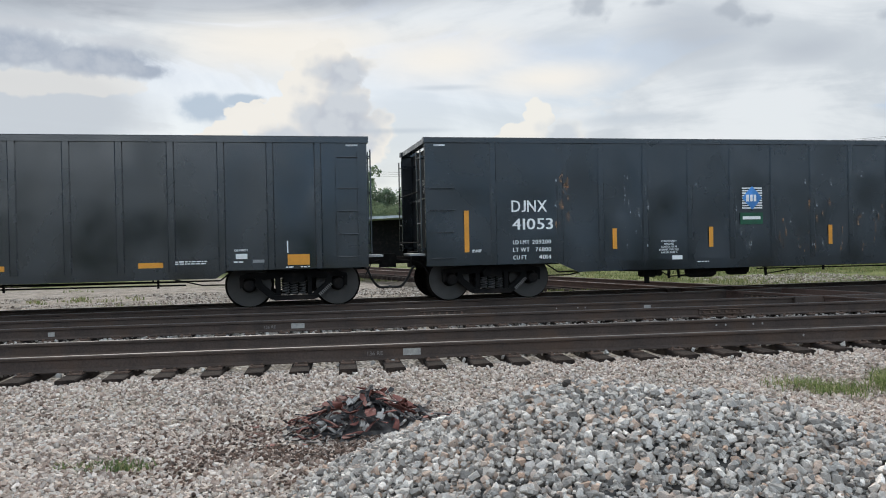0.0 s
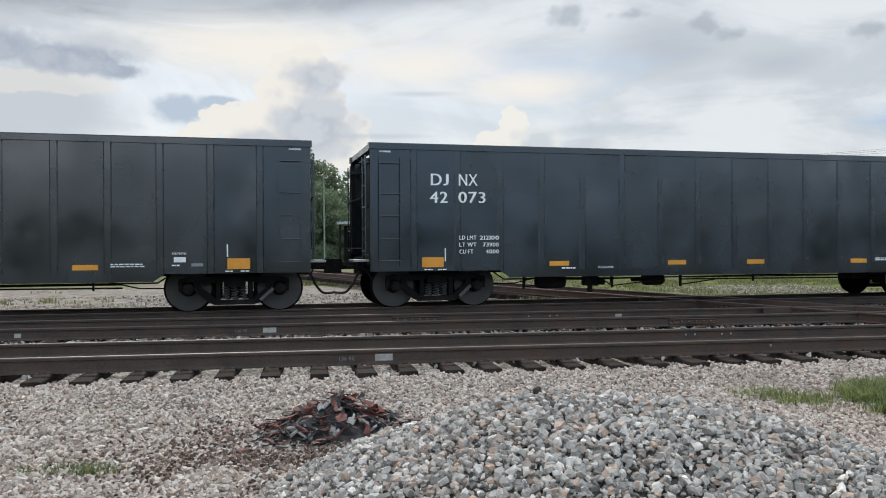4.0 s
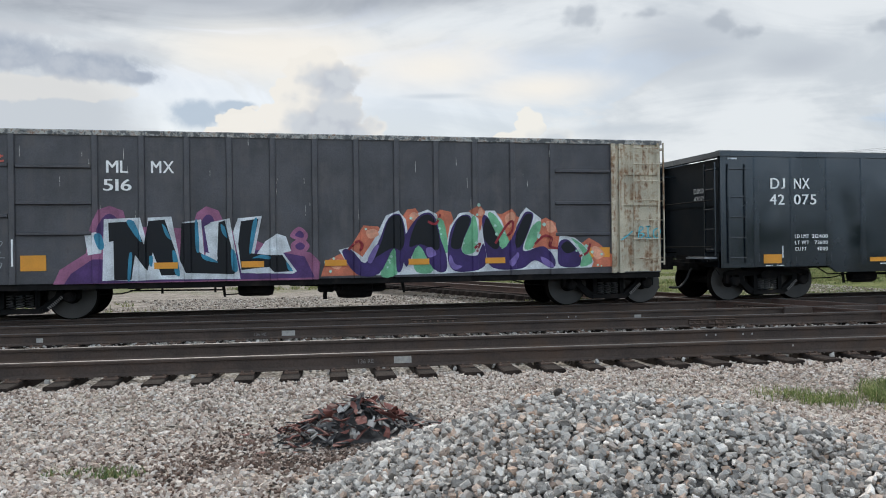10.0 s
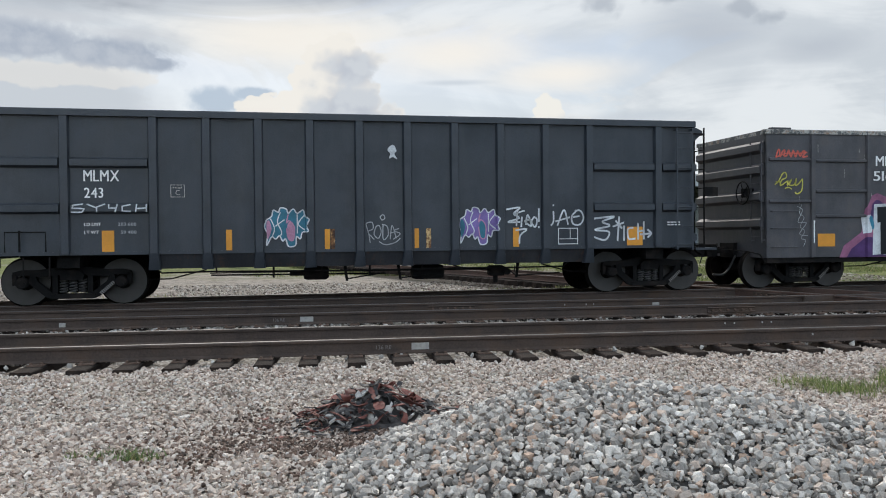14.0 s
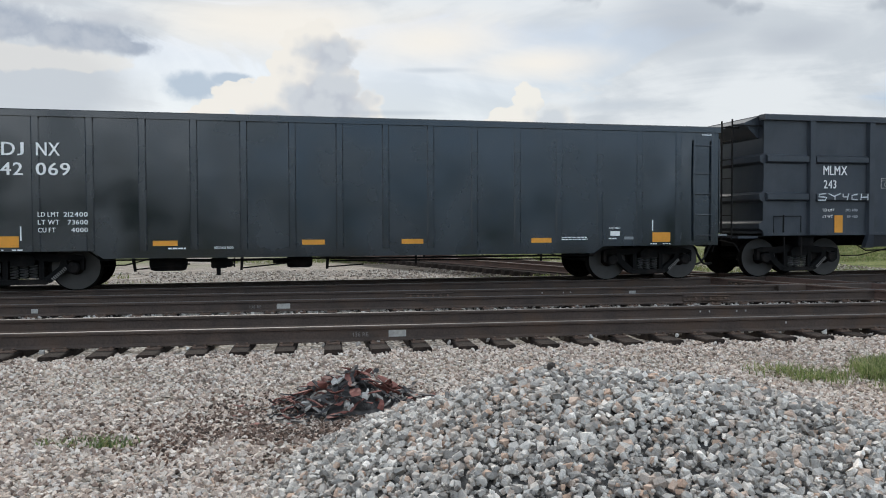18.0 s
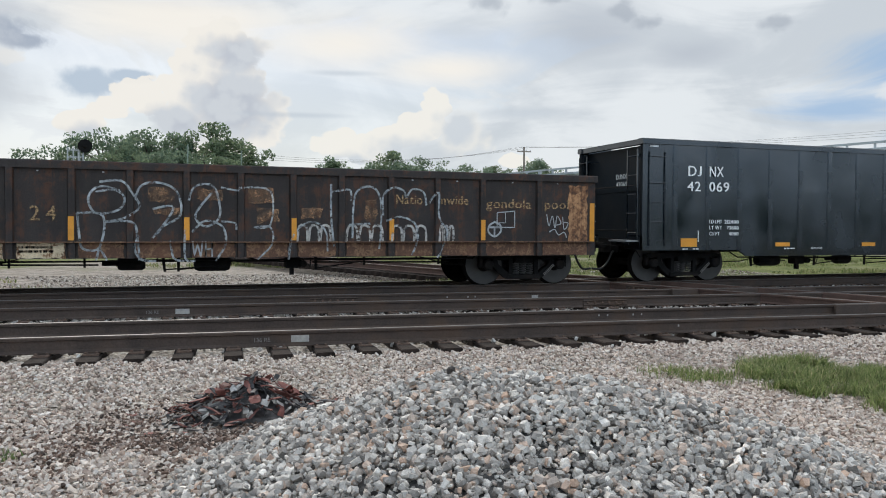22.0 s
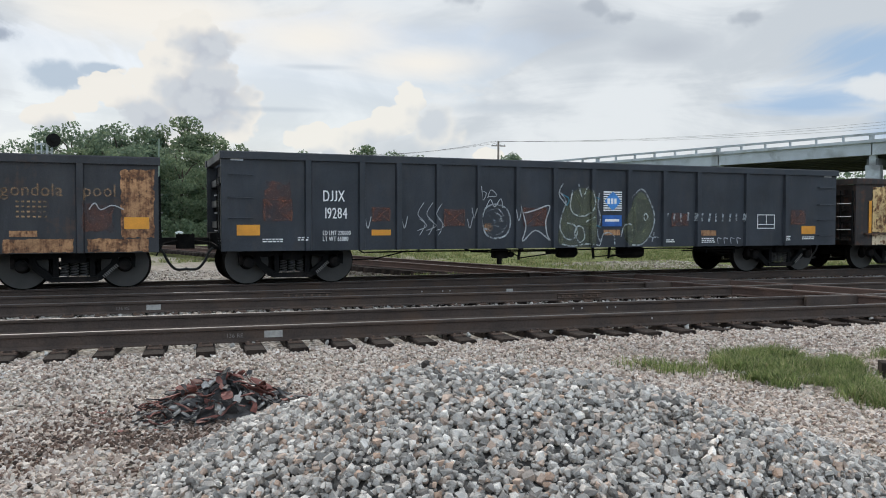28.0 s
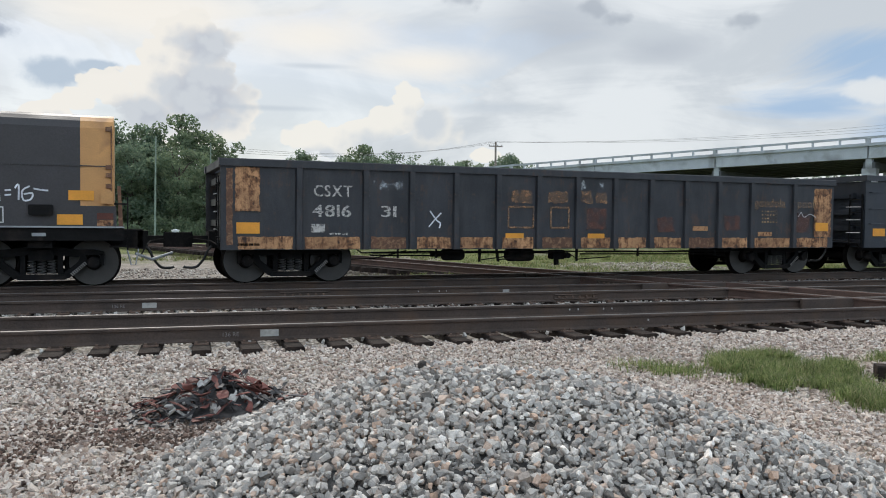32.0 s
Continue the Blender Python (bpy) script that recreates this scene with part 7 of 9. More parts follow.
def charcoal_car():
    car = Car("gondola_car", -113.24, -97.46, "low charcoal mill gondola with faded graffiti and two blue emblems")
    ribs = [-111.54, -110.42, -109.62, -108.73, -107.78, -106.84, -105.9, -104.9, -103.92, -102.92, -101.92, -100.44, -99.17]
    low_shell(car, CHARCOAL, 2.66, 0.70, 0.9, ribs, CHARCOAL)
    tr = (-111.78, -98.9)
    add_underframe(car, 0.80, tr)
    for t in tr:
        add_truck(car, t)
    add_coupler(car, -1)
    add_coupler(car, 1)
    add_ladder(car, "ladder", -113.1, -112.65, [1.35, 1.75, 2.2], CHARCOAL, rails=False)
    add_ladder(car, "ladder", -98.1, -97.6, [0.95, 1.35, 1.75, 2.2], CHARCOAL, rails=False)
    silver_slits(car, 2.475)
    car.letter("DJJX", -111.23, 1.70, 1.92, 0.45)
    car.letter("19284", -111.19, 1.35, 1.57, 0.46)
    car.letter("LD LMT 220000", -111.24, 1.01, 1.10, 0.58)
    car.letter("LT WT 66000", -111.24, 0.89, 0.98, 0.53)
    tape(car, -112.95, -112.5, 1.01, 1.22)
    tape(car, -110.21, -109.79, 1.0, 1.12)
    tape(car, -104.6, -104.15, 0.98, 1.11, OLD_ORANGE)
    tape(car, -101.82, -101.36, 0.96, 1.09, OLD_ORANGE)
    tape(car, -98.63, -98.16, 0.99, 1.20)
    for a, b, z, n in ((-112.45, -112.05, 0.92, 2), (-111.75, -111.55, 0.95, 2), (-101.8, -101.4, 0.88, 3), (-98.6, -98.2, 0.90, 2), (-99.2, -99.0, 0.92, 3), (-102.9, -102.6, 0.85, 2)):
        car.bars(a, b, z, 0.025, None, n, 0.02)
    # emblems
    for k in range(9):
        car.patch("decal", -104.61, -104.11, 1.55 + 0.053 * k, 1.58 + 0.053 * k, WHITE, "striped white emblem", y=0.006)
    car.paint("decal", [(car.x(-104.36) + 0.22 * a, 1.78 + 0.22 * b) for a, b in ((-1, 0), (-0.5, -0.6), (0, -1), (0.5, -0.6), (1, 0), (0.5, 0.6), (0, 1), (-0.5, 0.6))], DECALBLUE, 0.009, "blue diamond emblem", False)
    for k, w in ((0, 0.07), (0.10, 0.06), (0.19, 0.06)):
        car.patch("decal", -104.51 + k, -104.51 + k + w, 1.71, 1.84, WHITE, "white bar on the emblem", y=0.012)
    car.patch("decal", -104.64, -104.11, 1.19, 1.45, LOGOBLUE, "blue emblem plate", 0.007)
    car.patch("decal", -104.57, -104.18, 1.30, 1.36, WHITE, "pale bar on the emblem plate", y=0.010)
    # faded tags and painted-out patches
    for a, b, z0, z1 in ((-112.43, -111.85, 1.30, 1.72), (-110.2, -109.8, 1.3, 1.58), (-108.6, -108.1, 1.2, 1.55), (-106.7, -106.1, 1.2, 1.6), (-102.7, -102.2, 1.2, 1.5), (-99.0, -98.5, 1.25, 1.6)):
        car.patch("overpaint", a, b, z0, z1, THIN_RED, "thin rust-red painted-out patch", 0.0045, 0.03)
        x0, x1 = car.x(a) + 0.02, car.x(b) - 0.02
        car.stroke("overpaint", [(x0, z0), (x1, z0 + 0.02), (x1, z1 - 0.02), (x0, z1), (x0, z0)], 0.03, THIN_RED, 0.008, "", False)
        car.stroke("overpaint", [(x0, z0), (x1, z1)], 0.03, THIN_RED, 0.010, "", False)
        car.stroke("overpaint", [(x0, z1), (x1, z0)], 0.03, THIN_RED, 0.012, "", False)
    car.patch("overpaint", -112.4, -111.9, 1.70, 2.05, THIN_RED, "rust-red painted-out patch", 0.0045, 0.05)
    q = Piece(car, -108.93, 1.965, 0.00507, 0.0050)
    q.fill(THIN_OLIVE, 0.0045, (640, 242), (618, 185), (640, 90), (690, 0), (760, -20), (805, 20), (812, 120), (806, 238))
    q.fill(THIN_OLIVE, 0.0045, (1000, 60), (1050, -10), (1105, 40), (1128, 120), (1110, 200), (1060, 240), (985, 242), (960, 150))
    for pts in (((625, 0), (655, 40), (635, 100), (625, 160), (650, 205), (690, 215), (715, 185), (700, 150), (660, 140)), ((690, -10), (678, 60), (700, 100), (760, 105), (800, 60), (790, -10)), ((700, 190), (715, 155), (745, 165), (752, 210), (725, 228), (700, 190)), ((760, 135), (800, 112)), ((830, 0), (822, 60), (836, 120), (820, 185), (838, 230)), ((836, 240), (850, 195), (880, 185), (908, 200), (915, 240)), ((948, 205), (962, 155), (990, 145), (1012, 180)), ((1005, 20), (1060, -22), (1108, 40), (1132, 115), (1112, 190), (1062, 240), (1000, 242)), ((1070, 110), (1082, 94), (1095, 110), (1080, 126), (1070, 110)), ((1100, 205), (1155, 208)), ((1130, 180), (1120, 228)), ((636, 236), (690, 246), (760, 236), (835, 244)), ((640, -40), (620, 10), (660, 60)), ((720, -40), (740, 20), (770, -30))):
        q.line(THIN_CHALK, 0.032, 0.008, *pts)
    for pts in (((705, 10), (735, 80), (690, 150)), ((700, 130), (760, 150), (800, 140)), ((655, 60), (668, 130)), ((1020, 60), (1030, 200))):
        q.line(THIN_OLIVE, 0.03, 0.010, *pts)
    for pts in (((640, 10), (670, 30), (660, 60)), ((810, 20), (835, 30)), ((815, 150), (840, 160))):
        q.line(TEAL, 0.028, 0.011, *pts)
    q.fill(THIN_ORANGE, 0.009, (245, 150), (285, 140), (290, 172), (255, 178))
    for pts in (((240, 130), (260, 75), (310, 58), (360, 80), (378, 135), (360, 190), (310, 208), (262, 190), (240, 130)), ((250, 120), (275, 85), (320, 80), (345, 110)), ((270, 110), (300, 95), (335, 115), (310, 130), (280, 125)), ((300, 140), (350, 130), (355, 160), (310, 170)), ((270, 185), (320, 190), (350, 170)), ((285, 150), (330, 158)), ((255, 165), (300, 178))):
        q.line(THIN_WHITE if pts[0][0] > 245 else THIN_CHALK, 0.035, 0.011, *pts)
    for pts in (((232, -20), (245, 40), (262, 10), (240, 0)), ((268, 30), (285, -5), (312, 20), (270, 25)), ((195, 75), (205, 120), (215, 75)), ((400, 80), (412, 130), (425, 85))):
        q.line(CHALK, 0.016, 0.009, *pts)
    cx = car.x(-106.39)
    car.stroke("graffiti", [(cx - 0.38, 1.68), (cx - 0.3, 1.5), (cx, 1.56), (cx + 0.3, 1.66), (cx + 0.36, 1.6), (cx + 0.26, 1.3), (cx + 0.3, 1.0), (cx + 0.36, 0.88), (cx, 1.1), (cx - 0.32, 0.86), (cx - 0.24, 1.2), (cx - 0.38, 1.68)], 0.03, CHALK, 0.014)
    r = random.Random(8)
    for a in np.arange(-102.85, -100.5, 0.21):
        x, z = car.x(a), 1.30 + 0.03 * r.random()
        car.stroke("graffiti", [(x, z), (x + r.uniform(0.0, 0.04), z + 0.20)], 0.05, THIN_CHALK, 0.008, "row of painted strokes", False)
    for a in (-109.15, -108.95, -108.75):
        car.stroke("graffiti", [(car.x(a), 1.0), (car.x(a) + 0.12, 1.25), (car.x(a) - 0.04, 1.45), (car.x(a) + 0.1, 1.7)], 0.014, CHALK, 0.007)
        car.stroke("graffiti", [(car.x(a) - 0.05, 1.1), (car.x(a) + 0.16, 1.2), (car.x(a), 1.35)], 0.014, CHALK, 0.007)
    for s in (-110.35, -109.55, -108.05):
        car.stroke("graffiti", [(car.x(s), 1.35), (car.x(s) + 0.06, 1.15), (car.x(s) + 0.13, 1.4)], 0.018, CHALK, 0.007)
    car.stroke("graffiti", [(car.x(-107.6), 1.62), (car.x(-107.5), 1.78), (car.x(-107.4), 1.62), (car.x(-107.25), 1.8), (car.x(-107.2), 1.6)], 0.018, CHALK, 0.007)
    for s0, s1, z0, z1 in ((-100.08, -99.52, 1.13, 1.15), (-100.08, -99.52, 1.47, 1.49), (-100.08, -100.06, 1.13, 1.49), (-99.54, -99.52, 1.13, 1.49), (-99.8, -99.785, 1.24, 1.49), (-100.08, -99.52, 1.23, 1.245)):
        car.patch("lettering", s0, s1, z0, z1, WHITE, "white stencilled box")
    for k in range(4):
        car.stroke("graffiti", [(car.x(-101.3) + 0.2 * k, 0.76), (car.x(-101.32) + 0.2 * k, 0.90), (car.x(-101.2) + 0.2 * k, 0.88)], 0.02, CHALK, 0.008)
    add_brake_gear(car, -103.5, -107.0, -105.2, 0.48, ((-102.0, -100.4),))
    add_release_rods(car, tr)
    return car


charcoal_car()


def orange_trim_car():
    car = Car("gondola_car", -130.16, -114.39, "low sooty black mill gondola with worn orange sill and patches")
    ribs = [-128.63, -127.24, -126.23, -125.22, -124.21, -123.21, -122.2, -121.19, -120.18, -119.16, -118.16, -117.14, -115.75]
    low_shell(car, SOOT_CAR, 2.49, 0.70, 0.97, ribs, OLD_ORANGE)
    tr = (-128.7, -115.88)
    add_underframe(car, 0.80, tr)
    for t in tr:
        add_truck(car, t)
    add_coupler(car, -1)
    add_coupler(car, 1)
    edges = [-129.95] + ribs + [-114.45]
    for k, (a, b) in enumerate(zip(edges, edges[1:])):
        car.patch("sill_paint", a + 0.12, b - 0.12, 0.715, 0.96, OLD_ORANGE if k % 4 != 2 else RUSTY_SILL, "worn orange painted sill", 0.006, 0.012)
    car.patch("corner_paint", -129.88, -129.41, 1.46, 2.33, OLD_ORANGE, "worn orange corner", 0.006, 0.012)
    car.patch("corner_paint", -115.05, -114.47, 0.98, 2.25, OLD_ORANGE, "worn orange corner", 0.006, 0.02)
    car.patch("corner_paint", -130.05, -129.93, 0.8, 2.3, RUSTY_SILL, "", 0.006, 0.01)
    tape(car, -129.86, -129.41, 1.02, 1.24)
    for a, z in ((-124.02, 0.99), (-121.91, 0.99), (-118.94, 1.18), (-116.91, 1.05)):
        tape(car, a, a + 0.45, z - 0.05, z + 0.06, YELLOW if a < -120 else OLD_ORANGE)
    tape(car, -115.0, -114.56, 1.14, 1.36)
    car.letter("CSXT", -128.33, 1.78, 2.01, 0.80, FADED_WHITE)
    car.letter("4816", -128.36, 1.37, 1.61, 0.81, FADED_WHITE)
    car.letter("31", -126.91, 1.38, 1.61, 0.34, FADED_WHITE)
    car.stroke("graffiti", [(car.x(-125.84), 1.18), (car.x(-125.7), 1.34), (car.x(-125.56), 1.48)], 0.03, SPRAYWHITE, 0.009)
    car.stroke("graffiti", [(car.x(-125.82), 1.52), (car.x(-125.66), 1.32), (car.x(-125.58), 1.26), (car.x(-125.6), 1.15)], 0.03, SPRAYWHITE, 0.009)
    car.patch("overpaint", -127.07, -126.40, 1.90, 2.11, THIN_WHITE, "chalky white smear", 0.005, 0.05)
    for a, b, z0, z1, m in ((-123.86, -123.37, 1.74, 2.01, THIN_ORANGE), (-122.94, -122.45, 1.74, 2.0, THIN_ORANGE), (-121.95, -121.4, 1.14, 1.63, THIN_RED), (-122.1, -121.8, 1.75, 2.05, THIN_ORANGE), (-121.7, -121.4, 1.75, 2.0, THIN_ORANGE), (-120.0, -119.5, 1.1, 1.45, THIN_RED), (-118.0, -117.5, 1.15, 1.5, THIN_RED), (-115.7, -115.2, 1.1, 1.6, THIN_RED)):
        car.patch("overpaint", a, b, z0, z1, m, "patch of old paint showing", 0.005, 0.03)
    for a, b in ((-123.97, -123.31), (-122.9, -122.4)):
        for s0, s1, z0, z1 in ((a, b, 1.62, 1.66), (a, b, 1.16, 1.2), (a, a + 0.04, 1.16, 1.66), (b - 0.04, b, 1.16, 1.66)):
            car.patch("overpaint", s0, s1, z0, z1, THIN_ORANGE, "outline of an old emblem", 0.006)
    for s in (-122.12, -121.62):
        car.patch("overpaint", s, s + 0.12, 2.08, 2.25, THIN_WHITE, "white smear", 0.007, 0.03)
    car.letter("gondola", -117.05, 1.74, 1.97, 1.02, DIM_GOLD)
    car.letter("pool", -115.69, 1.74, 1.97, 0.55, DIM_GOLD)
    car.patch("label_plate", -128.38, -128.1, 1.05, 1.22, FADED_WHITE, "small stencilled plate")
    car.bars(-129.85, -129.4, 0.78, 0.05, SOOT_CAR)
    car.bars(-128.0, -127.6, 1.0, 0.04, FADED_WHITE)
    car.stroke("graffiti", [(car.x(-115.6), 1.5), (car.x(-115.5), 1.62), (car.x(-115.4), 1.5), (car.x(-115.2), 1.58), (car.x(-115.0), 1.5)], 0.02, CHALK, 0.009)
    sh = Shape()
    for i in range(6):
        for j in range(4):
            sh.box(car.x(-116.8) + i * 0.09, car.x(-116.8) + i * 0.09 + 0.05, SIDE - 0.007, SIDE - 0.004, 1.35 + j * 0.09, 1.38 + j * 0.09)
    car.part("lettering", sh, FADED_GOLD, "grid of faded marks")
    add_brake_gear(car, -123.4, -122.4, -125.0, 0.46, ((-121.8, -117.6), (-127.0, -125.4)))
    add_release_rods(car, tr)
    return car


orange_trim_car()


def coil_car():
    car = Car("coil_car", -147.0, -131.9, "covered coil car with a dark hood and dusty orange end band", "coil car")
    h = car.h
    prof = [(SIDE + 0.06, 1.50), (SIDE + 0.06, 2.95), (SIDE + 0.10, 3.08), (SIDE + 0.22, 3.16), (SIDE + 0.6, 3.24), (0, 3.30), (-SIDE - 0.6, 3.24), (-SIDE - 0.22, 3.16), (-SIDE - 0.06, 2.95), (-SIDE - 0.06, 1.50)]
    car.part("hood", Shape().prism(prof, -h + 0.3, car.x(-132.65), "x"), COIL_BLACK, "dusty dark steel hood")
    car.part("hood_band", Shape().prism(prof, car.x(-132.65), car.x(-132.08), "x"), COIL_ORANGE, "dusty orange hood end")
    car.part("hood_seam", Shape().box(-h + 0.3, car.x(-132.1), SIDE + 0.045, SIDE + 0.065, 2.245, 2.262), COIL_BLACK)
    sh = Shape()
    sh.prism([(SIDE, 0.88), (SIDE, 1.10), (SIDE - 0.04, 1.12), (SIDE - 0.04, 1.14), (1.5, 1.14), (1.5, 0.88)], -h, h, "x")
    car.part("deck", sh, UNDER)
    car.part("deck_edge", Shape().box(-h, h, SIDE - 0.05, SIDE - 0.035, 1.115, 1.145), GREY_STEEL)
    car.part("trough", Shape().box(-h + 0.2, h - 0.15, SIDE + 0.04, -SIDE - 0.04, 1.14, 1.52), COIL_BLACK)
    car.part("lift_bracket", Shape().prism([(-0.1, 1.56), (0.1, 1.56), (0.1, 1.78), (0.0, 1.84), (-0.1, 1.76)], SIDE - 0.03, SIDE + 0.05, "y"), COIL_ORANGE, "orange lifting bracket").matrix_basis = pose(car.x(-132.2), 0, 0)
    car.part("lift_bracket", Shape().box(-0.2, 0.2, SIDE - 0.06, SIDE + 0.04, 1.34, 1.53, 0.02), UNDER).matrix_basis = pose(car.x(-133.3), 0, 0)
    car.part("end_stand", Shape().prism([(h - 0.10, 1.14), (h - 0.02, 1.14), (h - 0.06, 1.9), (h - 0.12, 1.9)], SIDE + 0.1, SIDE + 0.22, "y"), RUSTY_SILL)
    latch = Shape().tube([(car.x(-132.12), SIDE + 0.03, 3.0), (car.x(-132.12), SIDE + 0.03, 1.7)], 0.012, 5)
    for z in (2.9, 2.2, 2.05, 1.85):
        latch.box(car.x(-132.22), car.x(-132.12), SIDE + 0.02, SIDE + 0.07, z, z + 0.08)
    car.part("latch_rod", latch, RUSTY_SILL)
    tape(car, -132.85, -132.42, 1.62, 1.80).location.y = 0.05
    tape(car, -133.04, -132.61, 1.17, 1.36).location.y = 0.035
    car.patch("label_plate", -132.37, -132.09, 1.27, 1.39, RUSTRED, "red card").location.y = 0.035
    car.patch("label_plate", -132.37, -132.09, 1.15, 1.26, OLD_ORANGE, "orange card").location.y = 0.035
    car.patch("label_plate", -133.45, -133.22, 0.96, 1.02, GREY_STEEL, "pale builder's plate")
    p = Piece(car, -134.1, 1.9, 0.01, 0.0105)
    for pts in (((0, 30), (10, 2), (14, 30)), ((2, 20), (14, 18)), ((22, 12), (32, 11)), ((22, 20), (32, 19)), ((38, 8), (44, 2), (44, 28)), ((62, 4), (50, 12), (52, 28), (64, 26), (66, 16), (52, 18)), ((68, 8), (80, 10), (92, 11))):
        p.line(SPRAYWHITE, 0.03, -0.045, *pts)
    for s0, s1, z0, z1 in ((-134.5, -133.9, 1.2, 1.215), (-134.5, -133.9, 1.47, 1.485), (-133.915, -133.9, 1.2, 1.485)):
        car.patch("lettering", s0, s1, z0, z1, WHITE, "white stencilled box").location.y = 0.035
    tr = (-133.33, -145.5)
    for t in tr:
        add_truck(car, t)
    add_underframe(car, 0.80, tr)
    add_coupler(car, 1, 0.35)
    car.part("draft_sill", Shape().box(h - 0.1, h + 0.35, -0.3, 0.3, 0.72, 1.08), UNDER)
    add_end_ladder(car, 1, -1.40, -1.0, [0.85, 1.2, 1.55], UNDER, 0.06)
    lever = Shape().tube([(h + 0.05, -1.3, 0.7), (h + 0.12, -1.3, 0.42), (h + 0.2, -1.3, 0.42), (h + 0.25, -1.25, 0.72)], 0.014, 5)
    lever.tube([(h + 0.2, -1.0, 0.62), (h + 0.5, -0.9, 0.50), (h + 0.9, -0.6, 0.62)], 0.03, 6)
    car.part("grab_rail", lever, GREY_STEEL)
    return car


coil_car()

# ---- loose stones, scrap and weeds in front of the tracks ----
def rock_shapes(count, seed, knock, extra):
    """Blunt, split blocks: the hulls of knocked-about boxes, 1 across."""
    r = random.Random(seed)
    out = []
    for _ in range(count):
        bm = bmesh.new()
        for sx in (-1, 1):
            for sy in (-1, 1):
                for sz in (-1, 1):
                    bm.verts.new([c * r.uniform(1 - knock, 1.0) * 0.5 for c in (sx, sy, sz)])
        for _ in range(extra):
            a, b = r.uniform(0, 6.283), r.uniform(-1, 1)
            q = math.sqrt(1 - b * b)
            bm.verts.new((0.60 * q * math.cos(a), 0.60 * q * math.sin(a), 0.60 * b))
        hull = bmesh.ops.convex_hull(bm, input=bm.verts[:])
        bmesh.ops.delete(bm, geom=[v for v in bm.verts if not v.link_faces], context="VERTS")
        bmesh.ops.triangulate(bm, faces=bm.faces[:])
        bmesh.ops.recalc_face_normals(bm, faces=bm.faces[:])
        bm.verts.index_update()
        out.append((np.array([v.co[:] for v in bm.verts]), np.array([[v.index for v in f.verts] for f in bm.faces])))
        bm.free()
    return out


ROCKS = rock_shapes(40, 21, 0.62, 3)
CHIPS = rock_shapes(40, 22, 0.60, 0)


def stone_mesh(name, place, size, flat, mat, seed, shapes=CHIPS):
    """Many broken stones in one mesh: place (n, 3), size (n,) in metres across."""
    rng = np.random.default_rng(seed)
    n = len(place)
    stretch = rng.uniform(0.70, 1.22, (n, 3)) * np.array([1.1, 0.95, flat])
    a = rng.normal(size=(n, 4))
    if flat < 0.8:
        a[:, 1:3] *= 0.42
    a /= np.linalg.norm(a, axis=1, keepdims=True)
    w, x, y, z = a.T
    R = np.stack([1 - 2 * (y * y + z * z), 2 * (x * y - z * w), 2 * (x * z + y * w), 2 * (x * y + z * w), 1 - 2 * (x * x + z * z), 2 * (y * z - x * w), 2 * (x * z - y * w), 2 * (y * z + x * w), 1 - 2 * (x * x + y * y)], 1).reshape(-1, 3, 3)
    which = rng.integers(0, len(shapes), n)
    vs, fs, base = [], [], 0
    for k, (rv, rf) in enumerate(shapes):
        i = np.flatnonzero(which == k)
        if not len(i):
            continue
        v = np.einsum("nij,nkj->nki", R[i], rv[None] * stretch[i][:, None]) * size[i][:, None, None] + place[i][:, None]
        vs.append(v.reshape(-1, 3))
        fs.append((rf[None] + (np.arange(len(i)) * len(rv))[:, None, None]).reshape(-1, 3) + base)
        base += len(i) * len(rv)
    v, f = np.concatenate(vs), np.concatenate(fs)
    me = bpy.data.meshes.new(name)
    me.vertices.add(len(v))
    me.vertices.foreach_set("co", v.astype(np.float32).ravel())
    me.loops.add(f.size)
    me.loops.foreach_set("vertex_index", f.astype(np.int32).ravel())
    me.polygons.add(len(f))
    me.polygons.foreach_set("loop_start", np.arange(0, f.size, 3, dtype=np.int32))
    me.update(calc_edges=True)
    me.shade_flat()
    me.materials.append(mat)
    return me


GRAVEL = material("crushed_limestone_gravel", (0.5, 0.47, 0.44), 0.9, 0.0, 0.2, 20.0, 160.0, 0.35, per="island", tone=[(0.138, 0.101, 0.082), (0.420, 0.333, 0.276), (0.566, 0.480, 0.411), (0.662, 0.589, 0.523), (0.501, 0.402, 0.336), (0.695, 0.634, 0.582), (0.275, 0.201, 0.164), (0.599, 0.480, 0.395)], stains=(0.22, 0.17, 0.14), stain_scale=0.55, stain_at=(0.62, 0.78), spec=0.25)
PILE_STONE = material("grey_granite_ballast", (0.42, 0.42, 0.42), 0.85, 0.0, 0.22, 18.0, 140.0, 0.4, per="island", tone=[(0.069, 0.063, 0.058), (0.465, 0.431, 0.395), (0.244, 0.226, 0.208), (0.667, 0.618, 0.566), (0.334, 0.309, 0.283), (0.834, 0.772, 0.707), (0.153, 0.141, 0.130), (0.578, 0.535, 0.490), (0.529, 0.364, 0.270), (0.400, 0.369, 0.339), (0.739, 0.684, 0.627)], spec=0.3)
CRIB_STONE = material("dusty_track_ballast", (0.3, 0.28, 0.26), 0.9, 0.0, 0.2, 20.0, 160.0, 0.3, per="island", tone=[(0.13, 0.115, 0.105), (0.26, 0.235, 0.21), (0.40, 0.37, 0.34), (0.55, 0.52, 0.48)], spec=0.2)

PILE_X, PILE_Y = 2.2, 4.75


